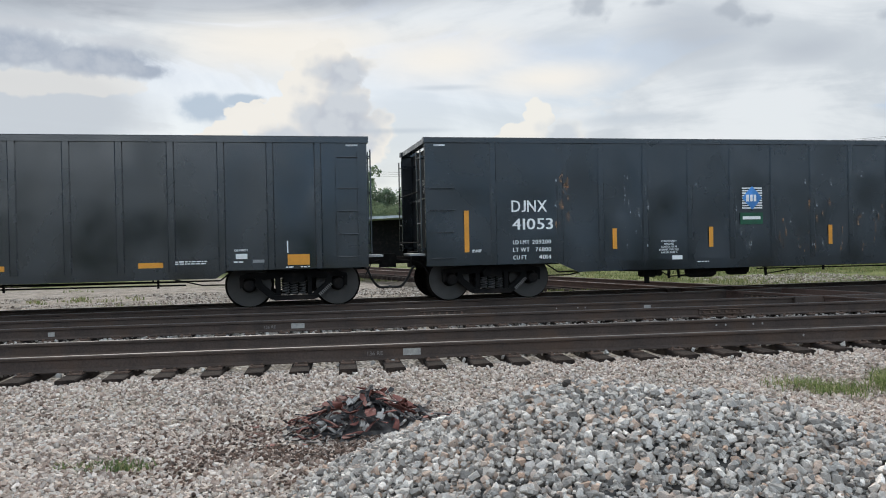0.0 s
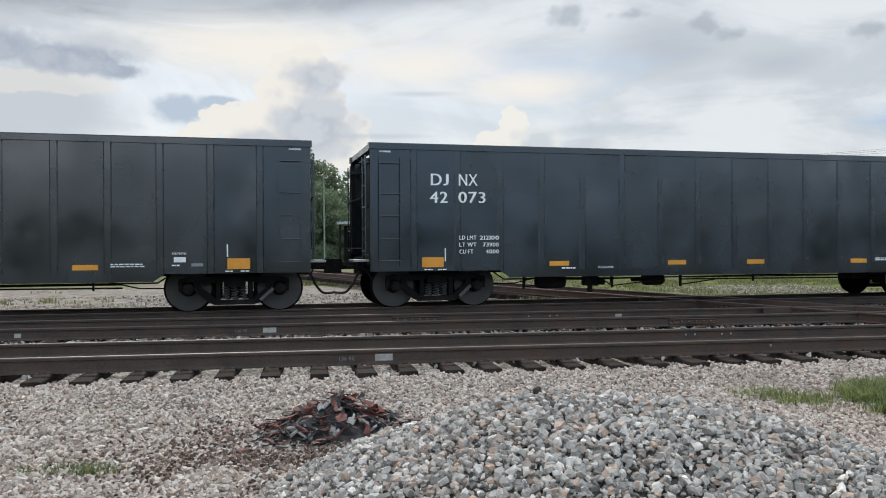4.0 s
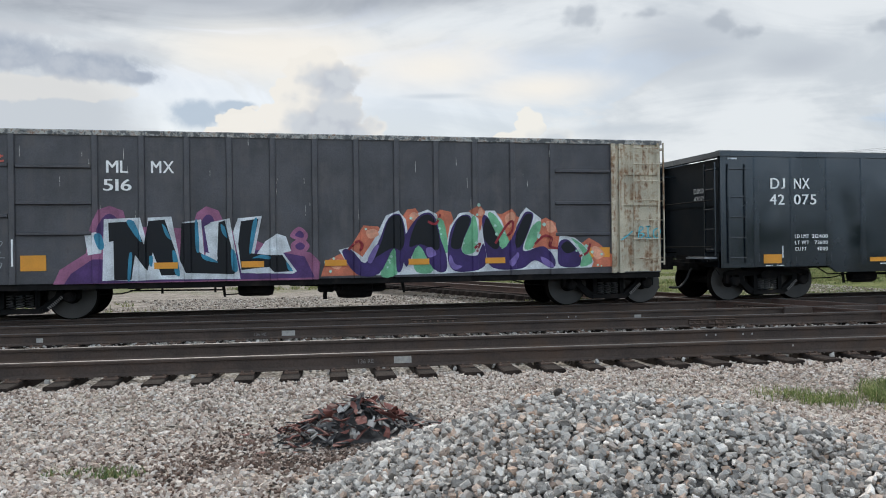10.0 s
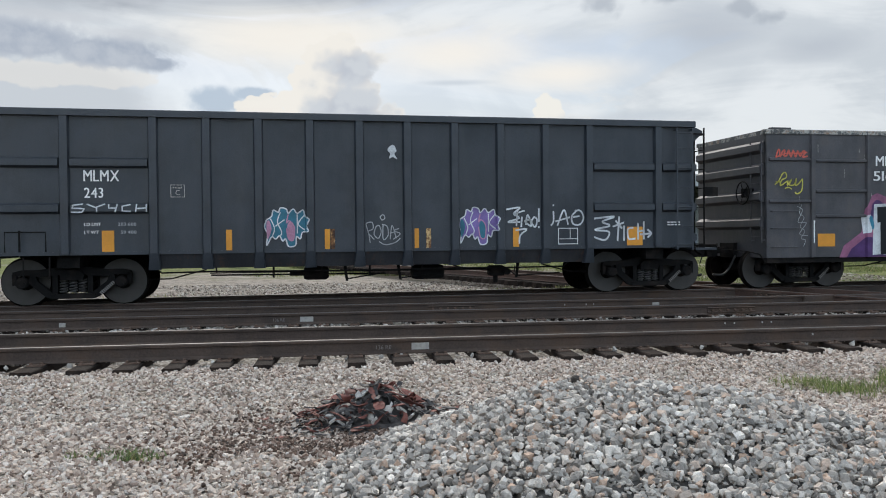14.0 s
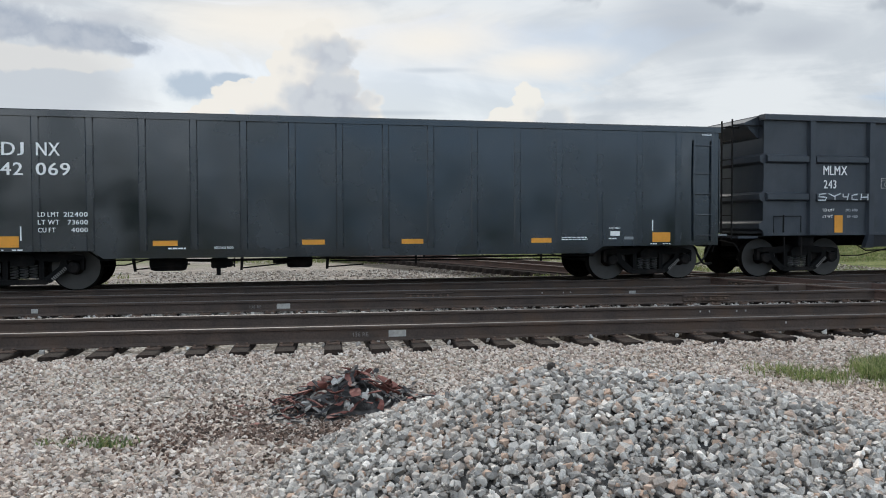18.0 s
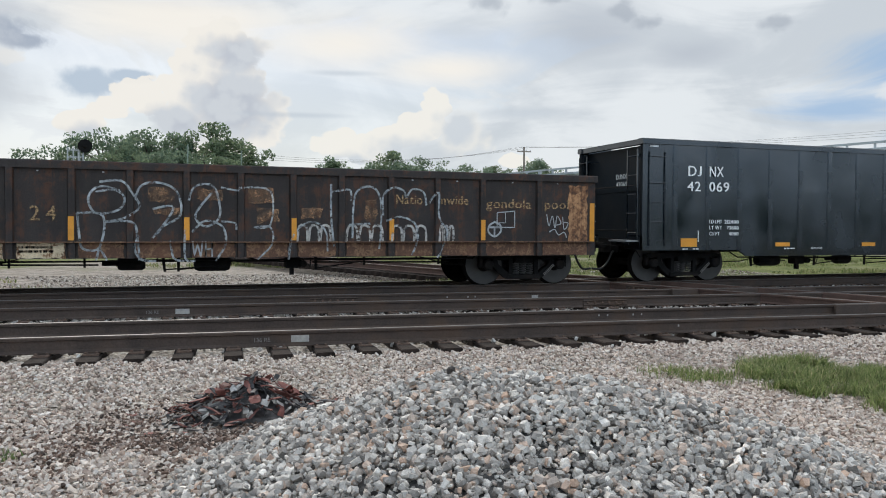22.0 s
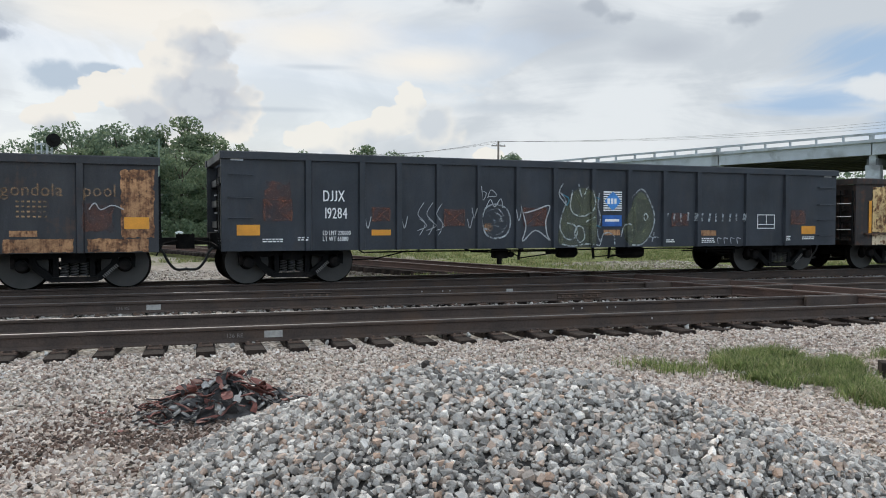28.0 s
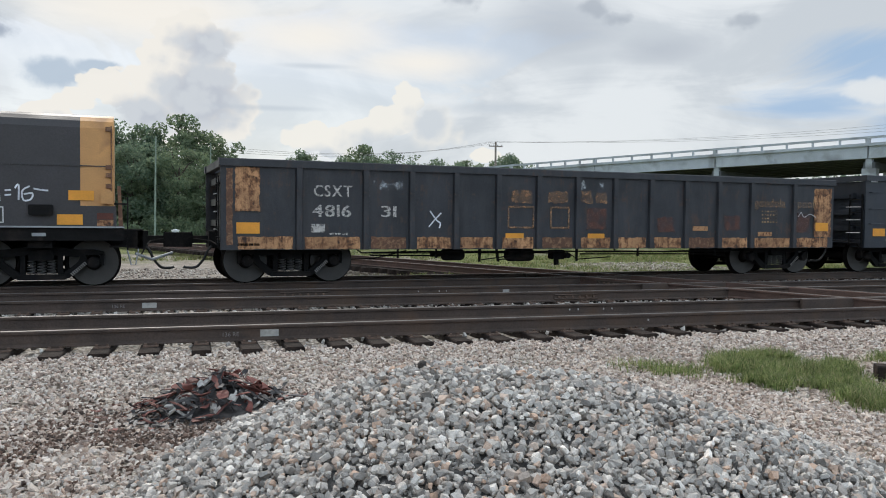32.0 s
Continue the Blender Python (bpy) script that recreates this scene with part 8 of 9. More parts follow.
def pile_height(x, y):
    """Height of the heap over the ground."""
    dx, dy = x - PILE_X, y - PILE_Y
    across, along = dx * 0.906 - dy * 0.423, dx * 0.423 + dy * 0.906
    d = math.hypot(across / (2.7 if across > 0 else 2.2), along / (1.5 if along > 0 else 2.3))
    if d >= 1:
        return 0.0
    return 0.67 * (1 - d ** 1.8) * (1 + 0.10 * noise.noise(Vector((x * 1.3, y * 1.3, 2))))


def build_stones():
    rng = np.random.default_rng(5)
    # loose gravel between the camera and the near track
    pts, size = [], []
    n = 128000
    xs, ys = rng.uniform(-3.6, 13.5, n), rng.uniform(3.2, 11.2, n)
    for x, y in zip(xs, ys):
        if y > near_rail_y(x) - 0.12 or x < -0.32 * y - 0.8 or x > 1.32 * y + 1.2 or pile_height(x, y) > 0.12 or (y > 7.6 and rng.random() < 0.35):
            continue
        s = 0.021 + 0.027 * rng.random() ** 1.6
        pts.append((x, y, ground_z(x, y) + s * 0.10 + 0.010 * rng.random()))
        size.append(s * 1.15)
    tagged(new("gravel", stone_mesh("gravel", np.array(pts), np.array(size), 0.7, GRAVEL, 1)), "loose pale crushed limestone gravel beside the track", "gravel", kind="stuff")
    # the heap of ballast
    pts, size = [], []
    n = 0
    while n < 27000:
        x, y = PILE_X + rng.uniform(-2.9, 2.9), PILE_Y + rng.uniform(-2.9, 2.9)
        h = pile_height(x, y)
        if h < 0.02 and rng.random() > 0.25:
            continue
        if h <= 0.0 and (math.hypot(x - PILE_X, y - PILE_Y) > 2.7):
            continue
        s = 0.023 + 0.036 * rng.random() ** 2.0
        pts.append((x, y, ground_z(x, y) + h + rng.uniform(-0.050, 0.010)))
        size.append(s)
        n += 1
    heap = tagged(new("ballast_heap"), "heap of grey granite ballast stones on the gravel", "stone heap")
    # dark sheet under the stones, coloured for the shade in their gaps
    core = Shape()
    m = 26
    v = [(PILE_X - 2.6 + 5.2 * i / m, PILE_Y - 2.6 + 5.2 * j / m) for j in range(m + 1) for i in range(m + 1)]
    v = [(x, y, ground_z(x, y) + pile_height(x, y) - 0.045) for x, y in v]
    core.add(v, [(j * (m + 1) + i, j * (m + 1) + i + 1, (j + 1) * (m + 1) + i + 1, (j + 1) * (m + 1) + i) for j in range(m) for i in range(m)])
    part("core", core, material("gap_shade_under_stones", (0.085, 0.080, 0.076), 0.95, 0.0, 0.3, 8.0, 80.0, 0.6), heap)
    tagged(part("loose_stone", stone_mesh("loose_stone", np.array(pts), np.array(size) * 1.06, 0.72, PILE_STONE, 2, ROCKS), None, heap), kind="stuff")
    # ballast between the ties
    pts, size = [], []
    for _ in range(19000):
        x, y = rng.uniform(-6, 21), rng.uniform(8.2, 19.5)
        if y < near_rail_y(x) - 0.12 or x < -0.32 * y - 1.0:
            continue
        if any(abs(y - (c - 0.07 * x)) < 0.085 for c in (10.223, 11.73, 13.954, 15.46)) or abs(y - 17.083) < 0.09 or abs(y - 18.59) < 0.09:
            continue
        s = 0.03 + 0.03 * rng.random()
        pts.append((x, y, -0.225 + 0.02 * rng.random()))
        size.append(s * 1.3)
    tagged(new("track_ballast", stone_mesh("track_ballast", np.array(pts), np.array(size), 0.75, CRIB_STONE, 3)), "dusty crushed stone between the ties of the tracks", "ballast", kind="stuff")


build_stones()

# a dark ball of slag on the crest of the heap
KNOB = material("dark_slag_lump", (0.045, 0.038, 0.034), 0.9, 0.0, 0.3, 20.0, 80.0, 0.4)
kx, ky = 5.28 * math.sin(0.358), 5.28 * math.cos(0.358)
lump_shape = Shape().lathe([(0.004, -0.034), (0.024, -0.026), (0.034, -0.004), (0.030, 0.018), (0.014, 0.032), (0.003, 0.034)], 9, "z")
tagged(part("slag_lump", lump_shape, KNOB, None, at=pose(kx, ky, 0.345, 12, 20, 0), smooth=True), "dark round lump of slag on the ballast heap", "stone")


def shard_mesh(seed, mat):
    """A bent, broken plate."""
    r = random.Random(seed)
    n, w = 5, r.uniform(0.03, 0.08)
    L, bend, th = r.uniform(0.10, 0.26), r.uniform(-2.2, 2.2), r.uniform(0.004, 0.011)
    v = []
    for k in range(n + 1):
        u = k / n - 0.5
        a = bend * u
        x, z = (math.sin(a) / bend * L, (1 - math.cos(a)) / bend * L)
        ww = w * r.uniform(0.35, 1.1) * (0.35 if k in (0, n) and r.random() < 0.6 else 1.0)
        for y, d in ((-ww, 0), (ww, 0), (ww, th), (-ww, th)):
            v.append((x + r.uniform(-0.008, 0.008), y / 1.0 + r.uniform(-0.008, 0.008), z + d))
    f = [(4 * k + i, 4 * k + (i + 1) % 4, 4 * k + 4 + (i + 1) % 4, 4 * k + 4 + i) for k in range(n) for i in range(4)] + [(0, 3, 2, 1), (4 * n, 4 * n + 1, 4 * n + 2, 4 * n + 3)]
    return Shape().add(v, f).mesh("shard", mat)


def build_scrap():
    red = material("rusted_red_scrap", (0.165, 0.060, 0.048), 0.75, 0.0, 0.35, 9.0, 60.0, 0.3, stains=(0.30, 0.16, 0.11), stain_scale=7.0, stain_at=(0.6, 0.8), per="object")
    black = material("burnt_black_scrap", (0.045, 0.042, 0.043), 0.6, 0.0, 0.35, 9.0, 60.0, 0.2, stains=(0.15, 0.135, 0.13), stain_scale=8.0, per="object")
    pale = material("pale_broken_stone", (0.55, 0.52, 0.49), 0.9, 0.0, 0.2, 12.0, 80.0, 0.3)
    cx, cy = 0.80, 7.05
    top = thing("scrap_pile", pose(cx, cy, ground_z(cx, cy)), "small pile of rusted red and burnt black broken plates", "scrap pile")
    meshes = [shard_mesh(k, red) for k in range(9)] + [shard_mesh(40 + k, black) for k in range(8)]
    r = random.Random(3)
    core = Shape().lathe([(0.62, -0.02), (0.50, 0.06), (0.34, 0.14), (0.18, 0.22), (0.04, 0.27)], 14, "z")
    core.v = [(x * r.uniform(0.85, 1.12), y * 0.62 * r.uniform(0.85, 1.12), z * r.uniform(0.75, 1.1)) for x, y, z in core.v]
    part("core", core, black, top)
    for k in range(250):
        d, a = r.random() ** 0.55, r.uniform(0, 6.283)
        x, y = 0.78 * d * math.cos(a), 0.48 * d * math.sin(a)
        z = 0.33 * max(1 - d * 1.02, 0) ** 0.9 + r.uniform(-0.01, 0.03)
        tilt = 14 + 44 * (1 - d)
        dark = r.random() < 0.42 + 0.30 * d
        part("shard", meshes[9 + r.randrange(8) if dark else r.randrange(9)], None, top, at=pose(x, y, z, r.uniform(-tilt, tilt), r.uniform(-tilt, tilt), r.gauss(0, 55) + 180 * (r.random() < 0.5)) @ Matrix.Diagonal((r.uniform(0.5, 1.3), r.uniform(0.22, 0.75), 0.9, 1)))
    # a long bent strip sticks out to one side
    part("strip", shard_mesh(77, black), None, top, at=pose(0.62, -0.02, 0.10, 0, 6, 2) @ Matrix.Diagonal((2.2, 0.5, 1, 1)))
    chips = [stone_mesh("pale_chip", np.array([(0, 0, 0)]), np.array([0.07]), 0.5, pale, 50 + k) for k in range(3)]
    for k in range(30):
        a = r.uniform(3.4, 6.0) if k < 20 else r.uniform(0, 6.283)
        d = r.uniform(0.45, 1.0) if k < 20 else r.uniform(0, 0.5)
        part("pale_chip", chips[k % 3], None, top, at=pose(0.62 * d * math.cos(a), 0.42 * d * math.sin(a), 0.02 + 0.30 * max(1 - d, 0), 0, 0, r.uniform(0, 360)))
    # flakes strewn round about
    for k in range(60):
        a, d = r.uniform(0, 6.283), r.uniform(0.8, 1.5)
        x, y = 0.72 * d * math.cos(a), 0.5 * d * math.sin(a)
        part("shard", meshes[r.randrange(len(meshes))], None, top, at=pose(x, y, 0.015, r.uniform(-8, 8), r.uniform(-8, 8), r.uniform(0, 360)) @ Matrix.Scale(0.45, 4))


build_scrap()


def build_cinders():
    """Dark crumbs of scrap trodden into the gravel round the pile."""
    rng = np.random.default_rng(8)
    pts = []
    while len(pts) < 4200:
        x, y = rng.normal(0.70, 0.80), rng.normal(6.60, 0.50)
        if pile_height(x, y) > 0.03 or y > 7.9 or rng.random() > 0.35 + 0.9 * noise.noise(Vector((x * 2.1, y * 2.1, 6))):
            continue
        pts.append((x, y, ground_z(x, y) + 0.012 + 0.012 * rng.random()))
    mat = material("dark_scrap_crumbs", (0.1, 0.08, 0.07), 0.9, 0.0, 0.2, 20.0, 160.0, 0.3, per="island", tone=[(0.045, 0.036, 0.032), (0.11, 0.075, 0.058), (0.18, 0.115, 0.088), (0.34, 0.28, 0.24)], spec=0.25)
    tagged(new("cinders", stone_mesh("cinders", np.array(pts), rng.uniform(0.018, 0.042, len(pts)), 0.6, mat, 12)), "dark rusty crumbs strewn over the gravel round the scrap pile", "cinders", kind="stuff")


build_cinders()


def grass_mesh(name, tufts, mat, seed, tall, spread=0.10, blades=26, wide=0.006):
    """Tufts (x, y, strength) of bent three-part blades."""
    rng = random.Random(seed)
    v, f = [], []
    for x, y, k in tufts:
        for _ in range(int(blades * k)):
            a, b = rng.uniform(0, 6.283), rng.uniform(0, 6.283)
            r0 = spread * rng.random() ** 0.5
            px, py = x + r0 * math.cos(a), y + r0 * math.sin(a)
            pz = ground_z(px, py) - 0.01
            h = tall * rng.uniform(0.35, 1.0) * (0.6 + 0.4 * k)
            lean = rng.uniform(0.15, 1.1) * h
            w = wide * rng.uniform(0.6, 1.3)
            sx, sy = -math.sin(b) * w, math.cos(b) * w
            n = len(v)
            for t, q in ((0, 1.0), (0.45, 0.9), (0.8, 0.6)):
                ox, oy, oz = px + math.cos(b) * lean * t * t, py + math.sin(b) * lean * t * t, pz + h * (t - 0.18 * t * t)
                v += [(ox - sx * q, oy - sy * q, oz), (ox + sx * q, oy + sy * q, oz)]
            v.append((px + math.cos(b) * lean, py + math.sin(b) * lean, pz + h * 0.80))
            f += [(n, n + 1, n + 3, n + 2), (n + 2, n + 3, n + 5, n + 4), (n + 4, n + 5, n + 6)]
    me = bpy.data.meshes.new(name)
    me.from_pydata(v, [], f)
    me.materials.append(mat)
    return me


GRASS = material("fresh_green_grass", (0.16, 0.24, 0.06), 0.7, 0.0, 0.2, 3.0, 40.0, 0.0, per="island", tone=[(0.085, 0.120, 0.043), (0.145, 0.20, 0.072), (0.22, 0.28, 0.105), (0.30, 0.335, 0.15), (0.42, 0.38, 0.23)], spec=0.25)
WEED = material("dusty_green_weed", (0.10, 0.15, 0.05), 0.7, 0.0, 0.2, 5.0, 40.0, 0.0, per="island", tone=[(0.115, 0.169, 0.076), (0.176, 0.243, 0.103), (0.324, 0.297, 0.162)], spec=0.3)


def build_weeds():
    r = random.Random(11)
    tufts = []
    # a ragged patch of grass between the heap and the near track, two thin tufts on the way to it
    patch = [(6.4, 7.6), (5.85, 6.65), (5.95, 6.2), (6.4, 6.15), (6.35, 5.8), (6.1, 5.1), (6.6, 5.3), (7.0, 5.9), (7.7, 6.9), (7.6, 7.35), (7.2, 7.7)]

    def inside(x, y):
        hit = False
        for (ax, ay), (bx, by) in zip(patch, patch[1:] + patch[:1]):
            if (ay > y) != (by > y) and x < ax + (bx - ax) * (y - ay) / (by - ay):
                hit = not hit
        return hit

    while len(tufts) < 560:
        x, y = r.uniform(5.7, 7.9), r.uniform(5.0, 7.8)
        if inside(x + r.gauss(0, 0.06), y + r.gauss(0, 0.06)):
            k = 0.7 + 1.6 * noise.noise(Vector((x * 2.3, y * 2.3, 3.0)))
            if k > 0.42:
                tufts.append((x, y, min(k, 1.0)))
    for x0, y0, n, k in ((5.40, 7.58, 22, 0.45), (5.62, 7.22, 34, 0.6), (8.6, 7.1, 40, 0.6), (7.3, 5.75, 50, 0.45), (6.7, 5.0, 22, 0.5)):
        for _ in range(n):
            tufts.append((x0 + r.gauss(0, 0.13), y0 + r.gauss(0, 0.13), k * r.uniform(0.5, 1.2)))
    tagged(new("grass_strip", grass_mesh("grass_strip", tufts, GRASS, 1, 0.23, 0.10, 34, 0.0036)), "ragged strip of fresh green grass in the gravel", "grass", kind="stuff")
    tufts = [(-1.35 + r.gauss(0, 0.16), 6.45 + r.gauss(0, 0.10), r.uniform(0.2, 0.5)) for _ in range(26)]
    tagged(new("weed_patch", grass_mesh("weed_patch", tufts, WEED, 2, 0.11, 0.07, 26, 0.005)), "thin patch of dusty weeds in the gravel", "weeds", kind="stuff")
    tufts = [(-1.02 + r.gauss(0, 0.09), 6.32 + r.gauss(0, 0.06), r.uniform(0.4, 0.9)) for _ in range(9)]
    tagged(new("weed", grass_mesh("weed", tufts, WEED, 3, 0.15, 0.07, 20, 0.006)), "small leafy green weed growing in the gravel", "weed")


build_weeds()
tie = Shape().prism([(-0.11, 0.0), (0.11, 0.0), (0.11, 0.15), (0.095, 0.165), (-0.095, 0.165), (-0.11, 0.15)], -1.2, 1.2, "y")
tagged(part("loose_tie", tie, TIE_WOOD, None, at=pose(8.32, 5.50, ground_z(8.3, 5.5) + 0.005, 0, 0, 51)), "old blackened wooden tie lying in the grass", "railway tie")

# ---- trees, overpass and small things beyond the train ----
def polar(az, r, z=0.0):
    """A place at az degrees to the right of straight across the tracks, r metres from the camera."""
    return r * math.sin(radians(az)), r * math.cos(radians(az)), z


BARK = material("grey_brown_bark", (0.085, 0.070, 0.055), 0.9, 0.0, 0.3, 3.0, 20.0, 0.6)
# leaf tones lightened and blued to stand for the distance haze
LEAF = material("haze_lightened_leaves", (0.05, 0.075, 0.025), 0.65, 0.0, 0.25, 0.5, 20.0, 0.0, per="island", tone=[(0.114, 0.168, 0.120), (0.150, 0.210, 0.142), (0.186, 0.246, 0.162), (0.228, 0.282, 0.186)], spec=0.3)
LEAF_PALE = material("haze_lightened_pale_leaves", (0.09, 0.12, 0.04), 0.65, 0.0, 0.25, 0.5, 20.0, 0.0, per="island", tone=[(0.126, 0.180, 0.114), (0.168, 0.222, 0.132), (0.204, 0.258, 0.156), (0.240, 0.288, 0.180)], spec=0.3)



def let_light_through(mat, share=0.65):
    """Thin leaves pass part of the light from behind."""
    N, L = mat.node_tree.nodes, mat.node_tree.links
    bsdf = N["Principled BSDF"]
    tr, mx = N.new("ShaderNodeBsdfTranslucent"), N.new("ShaderNodeMixShader")
    L.new(bsdf.inputs["Base Color"].links[0].from_socket, tr.inputs["Color"])
    mx.inputs[0].default_value = share
    L.new(bsdf.outputs[0], mx.inputs[1])
    L.new(tr.outputs[0], mx.inputs[2])
    L.new(mx.outputs[0], N["Material Output"].inputs["Surface"])


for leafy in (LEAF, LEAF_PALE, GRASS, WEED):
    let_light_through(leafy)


def leaf_cloud(centres, count, leaf, seed):
    """Small bent leaf sprays scattered through ellipsoid clumps (x, y, z, rx, rz)."""
    rng = np.random.default_rng(seed)
    c = np.array(centres)
    wts = c[:, 3] ** 2 * c[:, 4]
    k = rng.choice(len(c), count, p=wts / wts.sum())
    d = rng.normal(size=(count, 3))
    d /= np.linalg.norm(d, axis=1, keepdims=True)
    rad = rng.random(count) ** 0.28
    p = c[k, :3] + d * rad[:, None] * np.stack([c[k, 3], c[k, 3], c[k, 4]], 1)
    a = rng.normal(size=(count, 3))
    a /= np.linalg.norm(a, axis=1, keepdims=True)
    b = np.cross(a, rng.normal(size=(count, 3)))
    b /= np.linalg.norm(b, axis=1, keepdims=True)
    s = leaf * rng.uniform(0.5, 1.3, (count, 1))
    v = np.stack([p - a * s, p + b * s * 0.6 + np.cross(a, b) * s * 0.2, p + a * s, p - b * s * 0.6 + np.cross(a, b) * s * 0.2], 1).reshape(-1, 3)
    f = (np.arange(count)[:, None] * 4 + np.arange(4)).astype(np.int32)
    return v, f


def quads(name, v, f, mat):
    me = bpy.data.meshes.new(name)
    me.vertices.add(len(v))
    me.vertices.foreach_set("co", v.astype(np.float32).ravel())
    me.loops.add(f.size)
    me.loops.foreach_set("vertex_index", f.ravel())
    me.polygons.add(len(f))
    me.polygons.foreach_set("loop_start", np.arange(0, f.size, 4, dtype=np.int32))
    me.update(calc_edges=True)
    me.shade_flat()
    me.materials.append(mat)
    return me


def make_tree(seed, h, wide, leaf=0.16, count=6000, mat=None, low=0.18):
    """Tapered trunk, forking limbs, crown of clumps with an uneven outline; local origin at the foot."""
    r = random.Random(seed)
    wood = Shape()
    lean = (r.uniform(-0.06, 0.06) * h, r.uniform(-0.06, 0.06) * h)
    trunk = [(lean[0] * t * t, lean[1] * t * t, h * 0.82 * t) for t in (0, 0.15, 0.35, 0.6, 0.8, 1.0)]
    wood.tube(trunk, [0.030 * h, 0.022 * h, 0.018 * h, 0.012 * h, 0.008 * h, 0.003 * h], 7)
    clumps = []
    n = 17
    for k in range(n):
        t = low + (0.98 - low) * (k + r.random() * 0.6) / n
        a = k * 2.4 + r.uniform(-0.6, 0.6)
        reach = wide * (0.35 + 0.75 * math.sin(math.pi * min(max((t - low * 0.6) / (1.05 - low * 0.6), 0.05), 0.97)) ** 0.8) * r.uniform(0.6, 1.1)
        z0 = h * (t - 0.14) * 0.82
        tip = (lean[0] * t + reach * 0.72 * math.cos(a), lean[1] * t + reach * 0.72 * math.sin(a), h * t * 0.93)
        wood.tube([(lean[0] * t * t, lean[1] * t * t, max(z0, 0.1 * h)), (tip[0] * 0.5, tip[1] * 0.5, (z0 + tip[2]) / 2 + 0.03 * h), tip], [0.009 * h, 0.006 * h, 0.002 * h], 5)
        clumps.append((*tip, wide * r.uniform(0.24, 0.42), h * r.uniform(0.06, 0.11)))
        for _ in range(2):
            clumps.append((tip[0] + r.gauss(0, 0.2) * wide, tip[1] + r.gauss(0, 0.2) * wide, tip[2] + r.gauss(0, 0.04) * h, wide * r.uniform(0.14, 0.26), h * r.uniform(0.035, 0.07)))
    clumps.append((lean[0], lean[1], h * 0.95, wide * 0.24, h * 0.055))
    top = thing("tree", pose(0, 0, 0), "full-crowned dark green broadleaf tree beyond the yard", "tree", "trees beyond the yard")
    part("trunk", wood, BARK, top, smooth=True)
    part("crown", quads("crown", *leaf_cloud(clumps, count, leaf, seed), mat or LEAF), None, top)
    return top


def build_trees():
    r = random.Random(17)
    kinds = [make_tree(1, 10.0, 3.6), make_tree(2, 10.0, 3.2, mat=LEAF_PALE), make_tree(3, 10.0, 4.2), make_tree(4, 10.0, 2.8), make_tree(5, 10.0, 3.8, mat=LEAF_PALE, low=0.08)]
    used = set()

    def plant(az, r0, el, k, wide=1.0):
        x, y, _ = polar(az, r0)
        h = (1.28 + 0.6 + r0 * math.tan(radians(el))) / 9.75
        m = pose(x, y, -0.6, 0, 0, r.uniform(0, 360))
        ob = kinds[k] if k not in used else copy_thing(kinds[k], m)
        used.add(k)
        ob.matrix_basis = m @ Matrix.Diagonal((h * wide, h * wide, h, 1))

    for az, el in ((-6.1, 5.0), (-4.6, 5.0), (-2.8, 6.2), (-1.6, 5.9), (-0.3, 6.3), (1.2, 6.1), (2.8, 6.8), (4.5, 5.7), (5.9, 5.9), (7.2, 4.0), (8.4, 3.7), (9.5, 3.6), (10.8, 3.7)):
        plant(az, r.uniform(98, 108), el, r.randrange(5))
    for az, el in ((-6.6, 3.0), (-5.2, 3.6), (-3.8, 4.2), (-2.0, 4.6), (-0.8, 4.8), (0.6, 4.9), (2.0, 5.0), (3.5, 4.8), (5.2, 4.4), (6.6, 3.2), (7.8, 2.6), (9.0, 2.6), (10.2, 2.4)):
        plant(az, r.uniform(88, 94), el, r.choice((1, 4, 2)), 1.1)
    for az, el in ((11.7, 4.8), (12.8, 4.5), (14.2, 4.4), (15.6, 5.2), (16.5, 4.5), (17.9, 4.9), (19.2, 4.2), (21.1, 4.4), (22.4, 4.2), (23.6, 4.3), (25.3, 4.6), (26.3, 4.8)):
        plant(az, r.uniform(145, 160), el, r.randrange(4))
    for az in np.arange(11.2, 28.0, 1.25):
        plant(az, r.uniform(128, 138), r.uniform(2.6, 3.6), r.choice((0, 1, 4)), 1.2)
    for az, el in ((-16.5, 3.4), (-15.1, 3.3), (-14.2, 3.4), (-13.2, 2.8)):
        plant(az, r.uniform(100, 112), el, r.randrange(5))
    # a low far wood closes the horizon
    clumps = []
    for az in np.arange(-60, 90, 0.55):
        rr = r.uniform(180, 215)
        x, y, _ = polar(az, rr)
        hh = r.uniform(3.2, 5.5) * (1.15 if az > 26 else 1.0)
        clumps.append((x, y, hh * 0.42, r.uniform(2.0, 3.4), hh * 0.62))
    for az in np.arange(-60, 90, 1.4):
        x, y, _ = polar(az, r.uniform(150, 172))
        hh = r.uniform(1.6, 3.0)
        clumps.append((x, y, hh * 0.3, r.uniform(1.5, 2.8), hh * 0.6))
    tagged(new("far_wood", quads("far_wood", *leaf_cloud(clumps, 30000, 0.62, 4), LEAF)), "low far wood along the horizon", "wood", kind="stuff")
    # taller wood behind the overpass
    clumps = []
    for az in np.arange(29, 60, 0.4):
        x, y, _ = polar(az, r.uniform(150, 175))
        hh = r.uniform(9.0, 12.5)
        clumps += [(x, y, hh * 0.35, r.uniform(2.5, 4.0), hh * 0.45), (x + r.uniform(-2, 2), y, hh * 0.72, r.uniform(1.6, 2.8), hh * 0.26)]
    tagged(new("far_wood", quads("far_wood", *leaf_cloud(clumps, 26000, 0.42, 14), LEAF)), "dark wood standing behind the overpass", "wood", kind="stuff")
    # unseen wood added behind the camera to darken the cars' low reflections
    clumps = []
